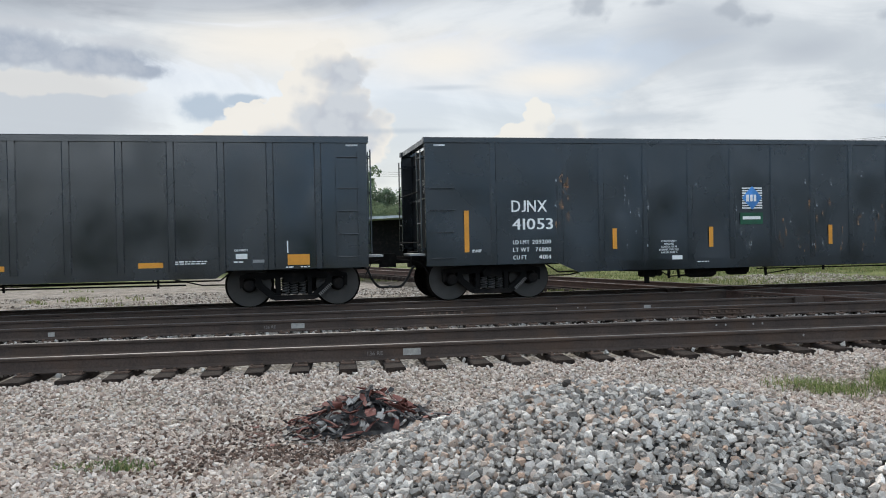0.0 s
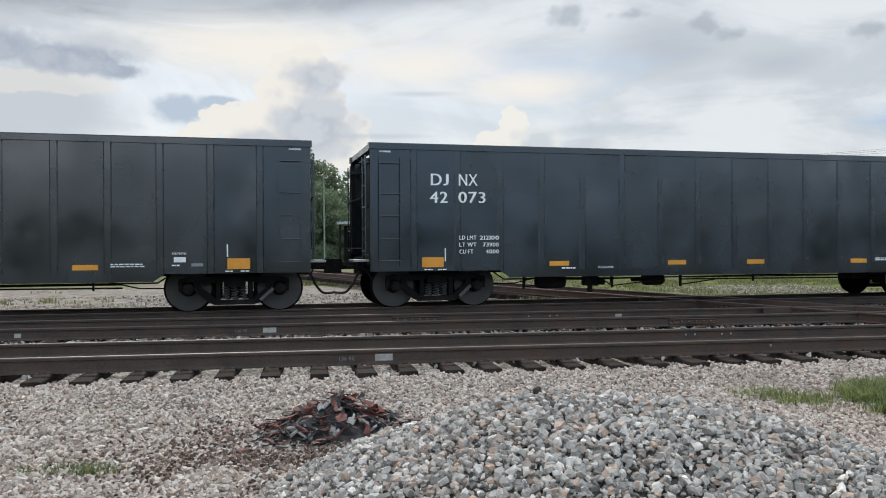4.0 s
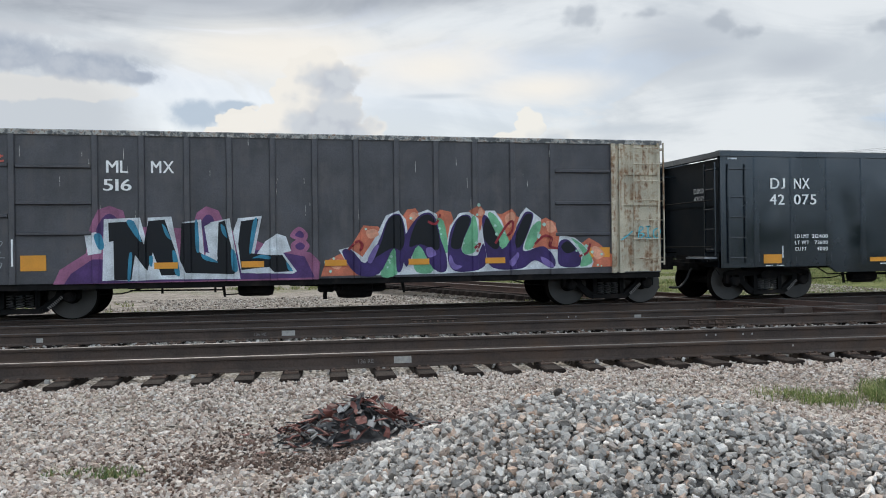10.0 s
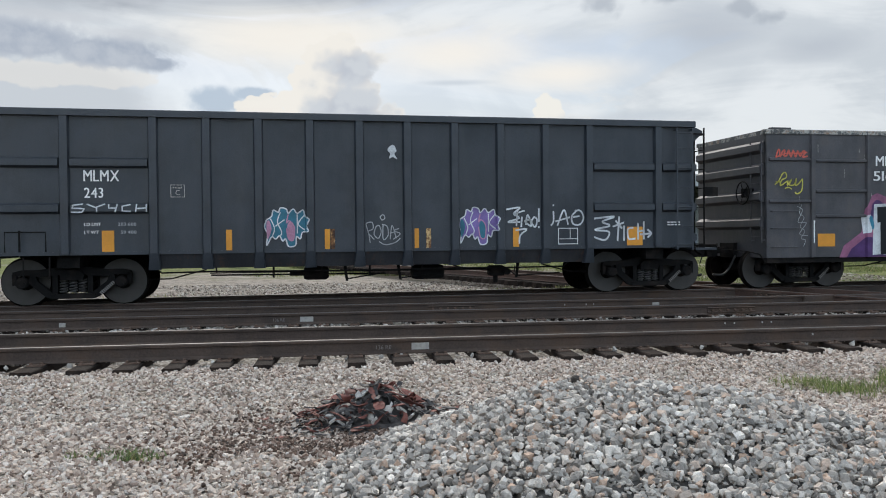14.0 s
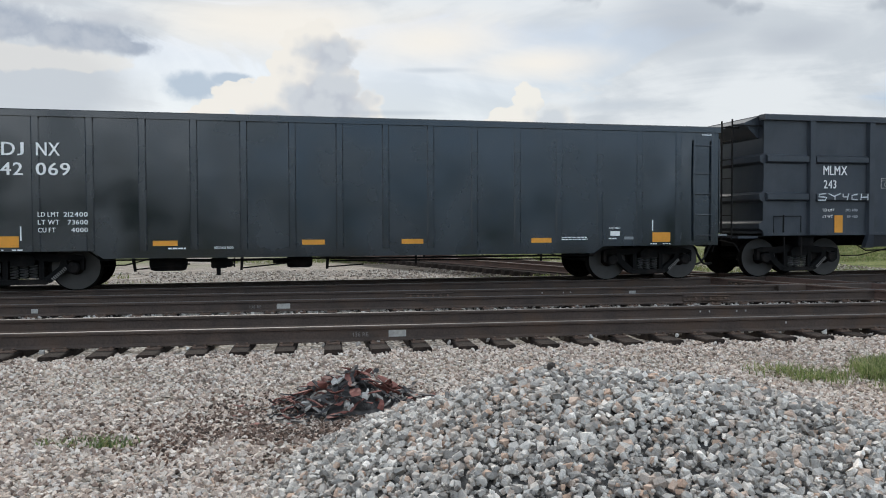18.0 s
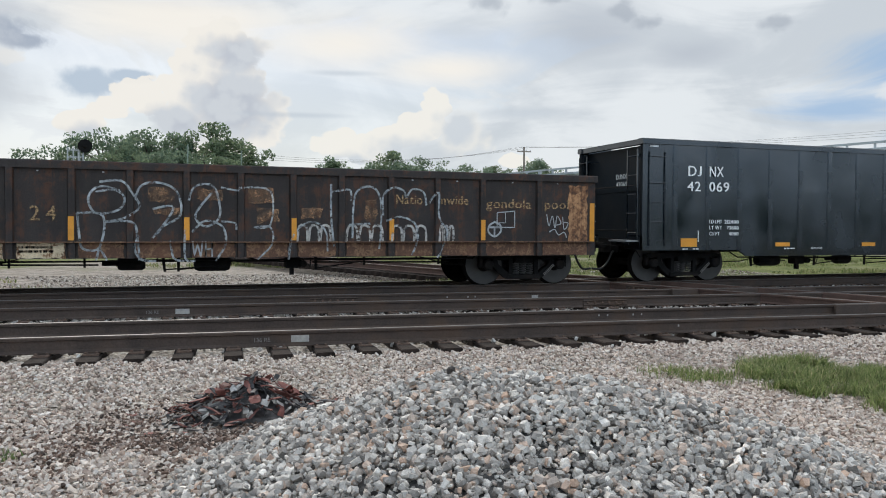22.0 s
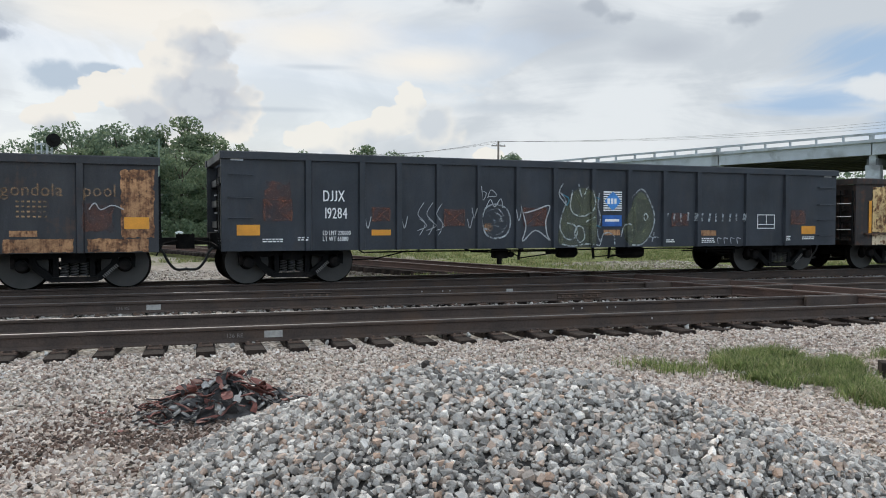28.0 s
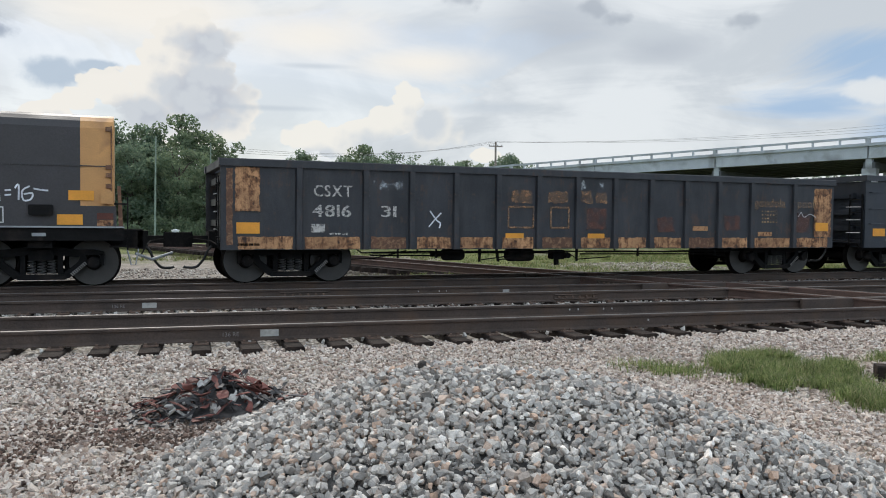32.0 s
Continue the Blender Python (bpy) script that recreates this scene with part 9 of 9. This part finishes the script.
    for az in np.arange(96, 264, 1.6):
        x, y, _ = polar(az, r.uniform(46, 56))
        hh = 3.9 + 2.0 * noise.noise(Vector((az * 0.11, 0.5, 0.0))) + 3.0 * smooth(174, 192, az) + r.uniform(-0.6, 0.6)
        clumps += [(x, y, hh * 0.35, r.uniform(1.6, 2.4), hh * 0.45), (x + r.uniform(-1.5, 1.5), y, hh * 0.72, r.uniform(1.0, 1.8), hh * 0.27)]
    tagged(new("yard_wood", quads("yard_wood", *leaf_cloud(clumps, 30000, 0.36, 15), LEAF)), "unseen dense green wood added behind the camera for reflections", "wood", kind="stuff")
    # scrub at the foot of the trees
    clumps = []
    for az in np.arange(-7.5, 27, 0.45):
        rr = r.uniform(80, 90) if az < 11 else r.uniform(112, 125)
        x, y, _ = polar(az, rr)
        hh = r.uniform(0.9, 2.6)
        clumps.append((x, y, hh * 0.3 - 0.5, r.uniform(0.8, 1.6), hh * 0.7))
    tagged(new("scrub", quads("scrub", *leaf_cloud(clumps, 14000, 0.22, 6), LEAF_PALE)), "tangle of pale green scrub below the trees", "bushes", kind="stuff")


build_trees()

# base colour lightened and blued to carry the distance haze
CONCRETE = material("weathered_grey_concrete", (0.46, 0.49, 0.52), 0.85, 0.0, 0.15, 0.6, 12.0, 0.2, stains=(0.25, 0.255, 0.26), stain_scale=0.5)
# darker copy of the concrete: the shade beneath the deck put into its colour
CONCRETE_SHADED = material("shaded_underside_concrete", (0.10, 0.105, 0.11), 0.9, 0.0, 0.2, 0.6, 12.0, 0.2)


def build_overpass():
    """A long concrete road bridge; local x runs along it, away from the camera to +x, local y = 0 is the face seen from the yard."""
    fx, fy, _ = polar(65, 83)
    ang = math.degrees(math.atan2(0.9063, -0.4226))
    br = thing("overpass", pose(fx, fy, 0, 0, 0, ang), "long grey concrete road overpass on square columns", "overpass", kind="structure")

    def deck(x):
        return 9.12 - 0.019 * (x - 22.5) - (0.0005 * (x - 60) ** 2 if x > 60 else 0)

    def road(x):
        return deck(x) if x <= 79.5 else deck(79.5) - 0.05 * (x - 79.5)

    piers = [-81.2, -66.2, -51.2, -36.2, -21.2, -6.2, 8.8, 23.8, 38.8, 53.8, 66.5, 79.5]
    # local +y is to the left of +x: the face towards the camera
    for a, b in zip(piers, piers[1:]):
        za, zb = deck(a), deck(b)
        for y0, y1, mat, nm in ((-0.45, 0.0, CONCRETE, "edge_girder"), (-22.6, -22.2, CONCRETE_SHADED, "edge_girder")):
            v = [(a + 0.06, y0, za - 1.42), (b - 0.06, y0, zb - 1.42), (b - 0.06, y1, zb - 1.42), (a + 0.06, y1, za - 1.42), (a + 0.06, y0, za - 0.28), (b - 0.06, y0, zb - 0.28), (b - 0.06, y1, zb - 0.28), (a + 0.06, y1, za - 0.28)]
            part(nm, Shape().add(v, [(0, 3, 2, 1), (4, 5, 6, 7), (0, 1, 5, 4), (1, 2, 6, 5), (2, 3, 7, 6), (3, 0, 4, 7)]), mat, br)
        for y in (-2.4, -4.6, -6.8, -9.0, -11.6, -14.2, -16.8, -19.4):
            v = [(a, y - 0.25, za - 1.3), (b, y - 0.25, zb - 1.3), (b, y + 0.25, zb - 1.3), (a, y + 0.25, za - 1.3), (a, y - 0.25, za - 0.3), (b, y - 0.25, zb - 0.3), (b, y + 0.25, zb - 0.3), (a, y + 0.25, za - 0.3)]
            part("girder", Shape().add(v, [(0, 3, 2, 1), (4, 5, 6, 7), (0, 1, 5, 4), (1, 2, 6, 5), (2, 3, 7, 6), (3, 0, 4, 7)]), CONCRETE_SHADED, br)
        v = [(a, -22.8, za - 0.28), (b, -22.8, zb - 0.28), (b, 0.22, zb - 0.28), (a, 0.22, za - 0.28), (a, -22.8, za), (b, -22.8, zb), (b, 0.22, zb), (a, 0.22, za)]
        part("deck_slab", Shape().add(v, [(0, 3, 2, 1), (4, 5, 6, 7), (0, 1, 5, 4), (1, 2, 6, 5), (2, 3, 7, 6), (3, 0, 4, 7)]), CONCRETE, br)
        n = 6
        for k in range(n):
            x = a + (b - a) * k / n
            w = 0.42 if k == 0 else 0.16
            part("rail_post", Shape().box(x - w / 2, x + w / 2, -0.12, 0.14, deck(x) - 0.02, deck(x) + 0.46), CONCRETE, br)
        v = [(a, -0.16, za + 0.42), (b, -0.16, zb + 0.42), (b, 0.18, zb + 0.42), (a, 0.18, za + 0.42), (a, -0.16, za + 0.62), (b, -0.16, zb + 0.62), (b, 0.18, zb + 0.62), (a, 0.18, za + 0.62)]
        part("parapet_rail", Shape().add(v, [(0, 3, 2, 1), (4, 5, 6, 7), (0, 1, 5, 4), (1, 2, 6, 5), (2, 3, 7, 6), (3, 0, 4, 7)]), CONCRETE, br)
        v = [(p[0], p[1] - 22.4, p[2]) for p in v]
        part("parapet_rail", Shape().add(v, [(0, 3, 2, 1), (4, 5, 6, 7), (0, 1, 5, 4), (1, 2, 6, 5), (2, 3, 7, 6), (3, 0, 4, 7)]), CONCRETE, br)
    for x in piers:
        z = deck(x)
        for y in (-0.9, -7.8, -14.8, -21.8):
            part("column", Shape().prism([(x - 0.62, y - 0.55), (x + 0.62, y - 0.55), (x + 0.62, y + 0.55), (x - 0.62, y + 0.55)], -0.8, z - 2.35, "z"), CONCRETE, br)
        part("pier_cap", Shape().box(x - 0.50, x + 0.50, -22.4, -0.35, z - 2.36, z - 1.75), CONCRETE_SHADED, br)
        part("bearing_block", Shape().box(x - 0.28, x + 0.28, -0.85, -0.30, z - 2.35, z - 1.43), CONCRETE, br)
    # the earth ramp on which the far end comes down, coloured dark for shade under the bridge
    xs = [79.5 + 10.0 * k for k in range(14)]
    v = [q for x in xs for q in ((x, -28, -0.8), (x, -22.8, road(x) - 0.01), (x, 0.2, road(x) - 0.01), (x, 5, -0.8))]
    f = [(4 * k + i, 4 * k + i + 1, 4 * k + 5 + i, 4 * k + 4 + i) for k in range(13) for i in range(3)] + [(0, 1, 2, 3), (52, 55, 54, 53)] + [(4 * k, 4 * k + 4, 4 * k + 7, 4 * k + 3) for k in range(13)]
    ramp = Shape().add(v, f)
    part("embankment", ramp, material("underbridge_dark_bank", (0.036, 0.052, 0.024), 0.95, 0.0, 0.3, 1.0, 12.0, 0.4), br)
    return Matrix.Translation((fx, fy, 0)) @ pose(0, 0, 0, 0, 0, ang), road


BRIDGE_M, bridge_deck = build_overpass()

# vehicles on the overpass
VAN_WHITE = material("white_box_body", (0.70, 0.72, 0.73), 0.45, 0.0, 0.08, 1.0, 20.0, 0.03)
DUMP_GREY = material("dusty_grey_trailer", (0.34, 0.33, 0.31), 0.6, 0.0, 0.15, 1.5, 20.0, 0.1)
CAB_WHITE = material("white_cab_paint", (0.66, 0.67, 0.68), 0.3, 0.0, 0.08, 2.0, 30.0, 0.02)
TYRE = material("black_tyre_rubber", (0.02, 0.02, 0.02), 0.85, 0.0, 0.2, 6.0, 40.0, 0.1)
DARK_GLASS = material("dark_cab_glass", (0.02, 0.025, 0.03), 0.08, 0.0, 0.1, 3.0, 30.0, 0.0)


def road_vehicle(name, label, length, body_z, body_mat, kind):
    """Drives towards smaller local x of the bridge; its own +x is forward."""
    v = thing(name, Matrix.Identity(4), label, "truck")
    z0, z1 = body_z
    if kind == "box":
        part("cargo_box", Shape().prism([(-length / 2, z0), (length / 2 - 2.0, z0), (length / 2 - 2.0, z1 - 0.06), (length / 2 - 2.08, z1), (-length / 2 + 0.06, z1), (-length / 2, z1 - 0.06)], -1.2, 1.2, "y"), body_mat, v)
        part("sign_panel", Shape().box(-length / 2 + 1.1, length / 2 - 2.7, 1.203, 1.209, z0 + 0.9, z1 - 0.35), WHITE, v, "framed sign panel with dark bars")
        for k in range(5):
            part("sign_bar", Shape().box(-1.5 + 0.42 * k, -1.5 + 0.42 * k + 0.28, 1.211, 1.216, z0 + 1.25, z0 + 1.25 + (0.62 if k in (0, 4) else 0.42)), UNDER, v)
    else:
        sh = Shape().prism([(-length / 2, z0), (length / 2 - 3.2, z0 + 0.1), (length / 2 - 3.0, z1 + 0.25), (-length / 2 - 0.1, z1)], -1.2, 1.2, "y")
        part("dump_body", sh, body_mat, v)
        for k in range(10):
            x = -length / 2 + 0.6 + k * (length - 4.2) / 10
            part("body_rib", Shape().box(x - 0.05, x + 0.05, 1.2, 1.26, z0 + 0.1, z1 - 0.05), body_mat, v)
    x = length / 2
    part("cab", Shape().prism([(x - 1.9, 0.6), (x + 0.3, 0.6), (x + 0.3, 1.5), (x - 0.2, 1.65), (x - 0.55, 2.5), (x - 1.9, 2.6)], -1.1, 1.1, "y"), CAB_WHITE, v, "white cab")
    part("side_window", Shape().prism([(x - 1.3, 1.65), (x - 0.35, 1.65), (x - 0.65, 2.35), (x - 1.3, 2.4)], 1.102, 1.108, "y"), DARK_GLASS, v)
    part("exhaust_stack", Shape().tube([(x - 2.0, 1.0, 0.8), (x - 2.0, 1.0, 3.3)], 0.06, 8), GREY_STEEL, v)
    part("chassis", Shape().box(-length / 2 + 0.3, x, -0.5, 0.5, 0.55, 0.85), UNDER, v)
    for wx in (-length / 2 + 1.2, -length / 2 + 2.4, x - 0.9):
        for y in (-0.95, 0.95):
            part("wheel", Shape().lathe([(0.2, y - 0.16), (0.48, y - 0.14), (0.48, y + 0.14), (0.2, y + 0.16)], 16, "y", (wx, 0, 0.48)), TYRE, v)
    return v


BOX_TRUCK = road_vehicle("box_truck", "white box truck crossing the overpass", 8.4, (0.95, 3.35), VAN_WHITE, "box")
DUMP_TRUCK = road_vehicle("dump_truck", "dusty grey dump trailer truck crossing the overpass", 13.0, (1.2, 2.7), DUMP_GREY, "dump")

# signal, poles, crossing sign, huts
GALV = material("galvanised_steel", (0.42, 0.44, 0.45), 0.45, 0.6, 0.15, 4.0, 40.0, 0.05)
POLE_WOOD = material("weathered_pole_wood", (0.20, 0.17, 0.14), 0.9, 0.0, 0.25, 3.0, 30.0, 0.4)
GREEN_POLE = material("faded_green_pole_paint", (0.20, 0.25, 0.20), 0.6, 0.0, 0.2, 3.0, 30.0, 0.1)


def build_signal():
    x, y, _ = polar(-4.5, 62)
    s = thing("signal_mast", pose(x, y, -0.6, 0, 0, 8), "tall railway signal with a round black head and a caged platform", "railway signal")
    top = 1.88 + 62 * math.tan(radians(5.42))
    part("mast", Shape().tube([(0, 0, 0), (0, 0, top - 0.6)], 0.09, 10), GALV, s)
    part("base", Shape().box(-0.4, 0.4, -0.4, 0.4, 0, 0.3), CONCRETE, s)
    part("platform", Shape().box(-0.75, 0.30, -0.5, 0.5, top - 1.75, top - 1.70), GALV, s)
    for px in (-0.72, -0.35, 0.0, 0.27):
        for py in (-0.48, 0.48):
            part("cage_bar", Shape().tube([(px, py, top - 1.72), (px, py, top - (0.45 if px < -0.1 else 0.8))], 0.03, 6), GALV, s)
    for z in (top - 0.6, top - 1.1, top - 1.45):
        part("cage_rail", Shape().tube([(-0.72, -0.48, z), (0.27, -0.48, z), (0.27, 0.48, z), (-0.72, 0.48, z), (-0.72, -0.48, z)], 0.025, 6), GALV, s)
    part("signal_head", Shape().lathe([(0.02, -0.12), (0.46, -0.10), (0.46, 0.02), (0.02, 0.04)], 24, "y", (0.35, -0.55, top - 0.35)), UNDER, s, "round black signal disc")
    part("hood", Shape().lathe([(0.13, -0.35), (0.13, -0.1), (0.11, -0.1)], 14, "y", (0.35, -0.55, top - 0.35)), UNDER, s)
    lad = part("ladder", Shape().box(0.12, 0.15, 0.1, 0.13, 0.3, top - 1.7), GALV, s)
    part("stile", Shape().box(0.12, 0.15, 0.45, 0.48, 0.3, top - 1.7), GALV, lad)
    for k in range(14):
        part("rung", Shape().tube([(0.135, 0.1, 0.5 + 0.35 * k), (0.135, 0.47, 0.5 + 0.35 * k)], 0.012, 5), GALV, lad)


def build_pole(az, r, el, mat, radius, label, lean=0.0, arm=0.0, category="pole"):
    x, y, _ = polar(az, r)
    h = 1.88 + r * math.tan(radians(el))
    p = thing("pole", pose(x, y, -0.6, 0, lean, 0), label, category)
    part("shaft", Shape().tube([(0, 0, 0), (0, 0, h)], [radius, radius * 0.7], 10), mat, p)
    if arm:
        part("crossarm", Shape().box(-arm, arm, -0.06, 0.06, h - 0.7, h - 0.55), mat, p)
        for k in (-0.9, -0.3, 0.3, 0.9):
            part("insulator", Shape().lathe([(0.05, h - 0.55), (0.07, h - 0.5), (0.03, h - 0.36)], 8, "z", (k * arm, 0, 0)), GALV, p)
    return Vector((x, y, h - 0.6))


build_signal()
top_a = build_pole(25.2, 120, 5.65, POLE_WOOD, 0.20, "weathered wooden utility pole with a crossarm", 0, 1.1)
build_pole(2.1, 72, 5.5, GREEN_POLE, 0.09, "slender faded green lamp pole before the trees", 0.6)
build_pole(5.7, 74, 5.2, GREEN_POLE, 0.08, "slender faded green lamp pole before the trees", -0.4)
build_pole(10.2, 70, 0.9, GALV, 0.08, "short grey steel post", 0)


def wire(a, b, sag):
    pts = [Vector(a).lerp(Vector(b), t / 14) - Vector((0, 0, sag * 4 * (t / 14) * (1 - t / 14))) for t in range(15)]
    tagged(part("overhead_wire", Shape().tube(pts, 0.012, 4), UNDER), "thin dark overhead wire", "wire")


for k, (dz, dx) in enumerate(((0.0, -1.0), (0.05, 0.0), (0.02, 1.0))):
    far = polar(4.0, 96, 9.4 + 0.3 * k)
    wire(far, (top_a.x + dx, top_a.y, top_a.z + dz), 1.5)
    wire((top_a.x + dx, top_a.y, top_a.z + dz), polar(58, 130, 15.5 + 0.6 * k), 1.2)


def build_crossbuck():
    x, y, _ = polar(-2.9, 52)
    s = thing("crossing_sign", pose(x, y, -0.6, 0, 3, 4), "white crossbuck sign with signal lamps on a steel mast", "crossing sign")
    zc = 1.88 + 52 * math.tan(radians(1.3))
    part("mast", Shape().tube([(0, 0, 0), (0, 0, zc + 0.4)], 0.06, 8), GALV, s)
    for a in (45, -45):
        ob = part("blade", Shape().box(-0.55, 0.55, -0.09, -0.06, -0.11, 0.11, 0.02), WHITE, s, "white blade of the crossbuck")
        ob.matrix_basis = pose(0, 0, zc, 0, a, 0)
    for dx in (-0.38, 0.38):
        part("lamp", Shape().lathe([(0.15, -0.2), (0.2, -0.06), (0.2, 0.0)], 14, "y", (dx, 0, zc - 1.0)), UNDER, s)
    part("lamp_arm", Shape().box(-0.4, 0.4, -0.03, 0.03, zc - 1.03, zc - 0.97), GALV, s)
    part("case", Shape().box(-0.2, 0.2, -0.2, 0.2, 0.2, 0.9), GALV, s)


build_crossbuck()


def build_hut(az, r, w, h, label, name="equipment_cabinet", mat=None, d=1.2):
    x, y, _ = polar(az, r)
    m = mat or VAN_WHITE
    s = thing(name, pose(x, y, -0.55, 0, 0, -az), label, "cabinet")
    part("body", Shape().box(-w / 2, w / 2, -d / 2, d / 2, 0.1, h - 0.1, 0.03), m, s)
    part("roof", Shape().prism([(-w / 2 - 0.06, h - 0.1), (w / 2 + 0.06, h - 0.1), (w / 2 + 0.06, h - 0.04), (0, h + 0.04), (-w / 2 - 0.06, h - 0.04)], -d / 2 - 0.06, d / 2 + 0.06, "y"), m, s)
    part("plinth", Shape().box(-w / 2 - 0.05, w / 2 + 0.05, -d / 2 - 0.05, d / 2 + 0.05, 0, 0.1), CONCRETE, s)
    part("door", Shape().box(-w * 0.3, w * 0.3, -d / 2 - 0.02, -d / 2 + 0.01, 0.2, h - 0.25), GALV, s)
    part("handle", Shape().box(w * 0.2, w * 0.24, -d / 2 - 0.05, -d / 2 - 0.018, h * 0.45, h * 0.52), UNDER, s)


build_hut(-7.45, 60, 0.95, 2.45, "pale grey steel equipment cabinet beside the line")
build_hut(10.1, 58, 0.9, 1.5, "pale grey steel equipment cabinet beside the line")
build_hut(3.4, 66, 0.5, 1.1, "small grey junction box on the ground")


def build_shelter():
    x, y, _ = polar(9.6, 80)
    s = thing("open_shed", pose(x, y, -0.6, 0, 0, -12), "dark open shed with a flat roof on posts", "shed")
    part("roof", Shape().prism([(-4.0, 4.0), (4.2, 4.25), (4.2, 4.5), (-4.0, 4.25)], -3, 3, "y"), CONCRETE, s, "pale roof edge")
    part("back_wall", Shape().box(-3.8, 4.0, 2.6, 2.8, 0, 4.1), UNDER, s)
    for px in (-3.7, 0.0, 3.9):
        part("post", Shape().box(px - 0.1, px + 0.1, -2.9, -2.7, 0, 4.1), UNDER, s)


build_shelter()


def build_parked(az, r, label, mat, w=4.4):
    """A low car-sized shape far off: body, cabin, wheels."""
    x, y, _ = polar(az, r)
    s = thing("parked_car", pose(x, y, -0.6, 0, 0, -az), label, "car")
    part("body", Shape().prism([(-w / 2, 0.35), (w / 2, 0.35), (w / 2, 0.8), (w / 2 - 0.2, 0.9), (-w / 2 + 0.1, 0.95), (-w / 2, 0.8)], -0.85, 0.85, "y"), mat, s)
    part("cabin", Shape().prism([(-w * 0.38, 0.92), (w * 0.25, 0.9), (w * 0.1, 1.45), (-w * 0.28, 1.45)], -0.75, 0.75, "y"), mat, s)
    part("side_window", Shape().prism([(-w * 0.33, 0.98), (w * 0.19, 0.96), (w * 0.08, 1.38), (-w * 0.25, 1.38)], -0.757, -0.752, "y"), DARK_GLASS, s)
    for wx in (-w * 0.32, w * 0.32):
        for yy in (-0.75, 0.75):
            part("wheel", Shape().lathe([(0.15, yy - 0.1), (0.32, yy - 0.1), (0.32, yy + 0.1), (0.15, yy + 0.1)], 14, "y", (wx, 0, 0.32)), TYRE, s)


build_parked(-2.2, 84, "white car parked far off below the trees", CAB_WHITE)
build_parked(-0.9, 86, "pale car parked far off below the trees", VAN_WHITE)
build_parked(-9.2, 140, "white car parked far off", CAB_WHITE)


def build_rough_grass():
    """Weeds and tufts in the stony ground beyond the train."""
    r = random.Random(31)
    tufts = []
    for _ in range(5200):
        x, y = r.uniform(-14, 42), r.uniform(20.6, 50)
        k = noise.noise(Vector((x * 0.16, y * 0.22, 9.0))) + 0.25 * smooth(4, 12, x) + 0.2 * smooth(26, 40, y)
        if k < 0.12 + 0.22 * smooth(13, 3, x):
            continue
        tufts.append((x, y, min(0.3 + k, 1.0)))
    mat = material("yard_weeds", (0.13, 0.16, 0.06), 0.75, 0.0, 0.2, 2.0, 30.0, 0.0, per="island", tone=[(0.075, 0.105, 0.036), (0.125, 0.165, 0.058), (0.20, 0.22, 0.09), (0.28, 0.25, 0.14)], spec=0.25)
    let_light_through(mat)
    tagged(new("yard_weeds", grass_mesh("yard_weeds", tufts, mat, 5, 0.24, 0.22, 16, 0.013)), "patchy weeds and rough grass beyond the train", "weeds", kind="stuff")
    YARD_STONE = material("brown_dusty_yard_stone", (0.3, 0.26, 0.22), 0.9, 0.0, 0.2, 20.0, 160.0, 0.3, per="island", tone=[(0.10, 0.078, 0.064), (0.26, 0.215, 0.18), (0.40, 0.345, 0.29), (0.58, 0.53, 0.47), (0.20, 0.15, 0.12)], spec=0.2)
    rng = np.random.default_rng(77)
    pts = []
    while len(pts) < 14000:
        x, y = rng.uniform(-10, 24), rng.uniform(19.8, 32)
        if noise.noise(Vector((x * 0.16, y * 0.22, 9.0))) > 0.15:
            continue
        pts.append((x, y, ground_z(x, y) + 0.01))
    tagged(new("yard_stones", stone_mesh("yard_stones", np.array(pts), 0.03 + 0.08 * rng.random(len(pts)) ** 2.2, 0.6, YARD_STONE, 21)), "scattered dusty stones beyond the train", "stones", kind="stuff")


build_rough_grass()


def motions():
    """The train rolls on along its track, and its wheelsets turn with it."""
    def rolled(t):
        for (a, p), (b, q) in zip(ROLL, ROLL[1:]):
            if a <= t <= b:
                return p + (q - p) * (t - a) / (b - a)
        return ROLL[-1][1]

    for car, s in CARS:
        walk(car, [(t, pose(s + d, TRACK_Y, 0)) for t, d in ROLL])
    # two trucks drive over the bridge at an even speed
    for car, x_at, t_at, speed, lane, last in ((BOX_TRUCK, 45.6, 2.4, 21.0, -2.2, -60.0), (DUMP_TRUCK, 32.9, 9.0, 17.0, -2.2, -38.0)):
        rows = []
        for t in [0.5 * k for k in range(33)] + [32.0]:
            x = max(x_at - speed * (t - t_at), last)
            x = min(x, 190.0)
            slope = math.degrees(math.atan(bridge_deck(x - 1) - bridge_deck(x + 1))) / 2
            rows.append((t, BRIDGE_M @ pose(x, lane, bridge_deck(x), 0, -slope, 180)))
        walk(car, rows)
    steps = [4 * k / FPS for k in range(241)]
    turn = [math.degrees(rolled(t) / WHEEL_R) for t in steps]
    for ws, x, k in WHEELSETS:
        walk(ws, [(t, pose(x, 0, WHEEL_R, 0, a + 47 * k, 0)) for t, a in zip(steps, turn)])


motions()
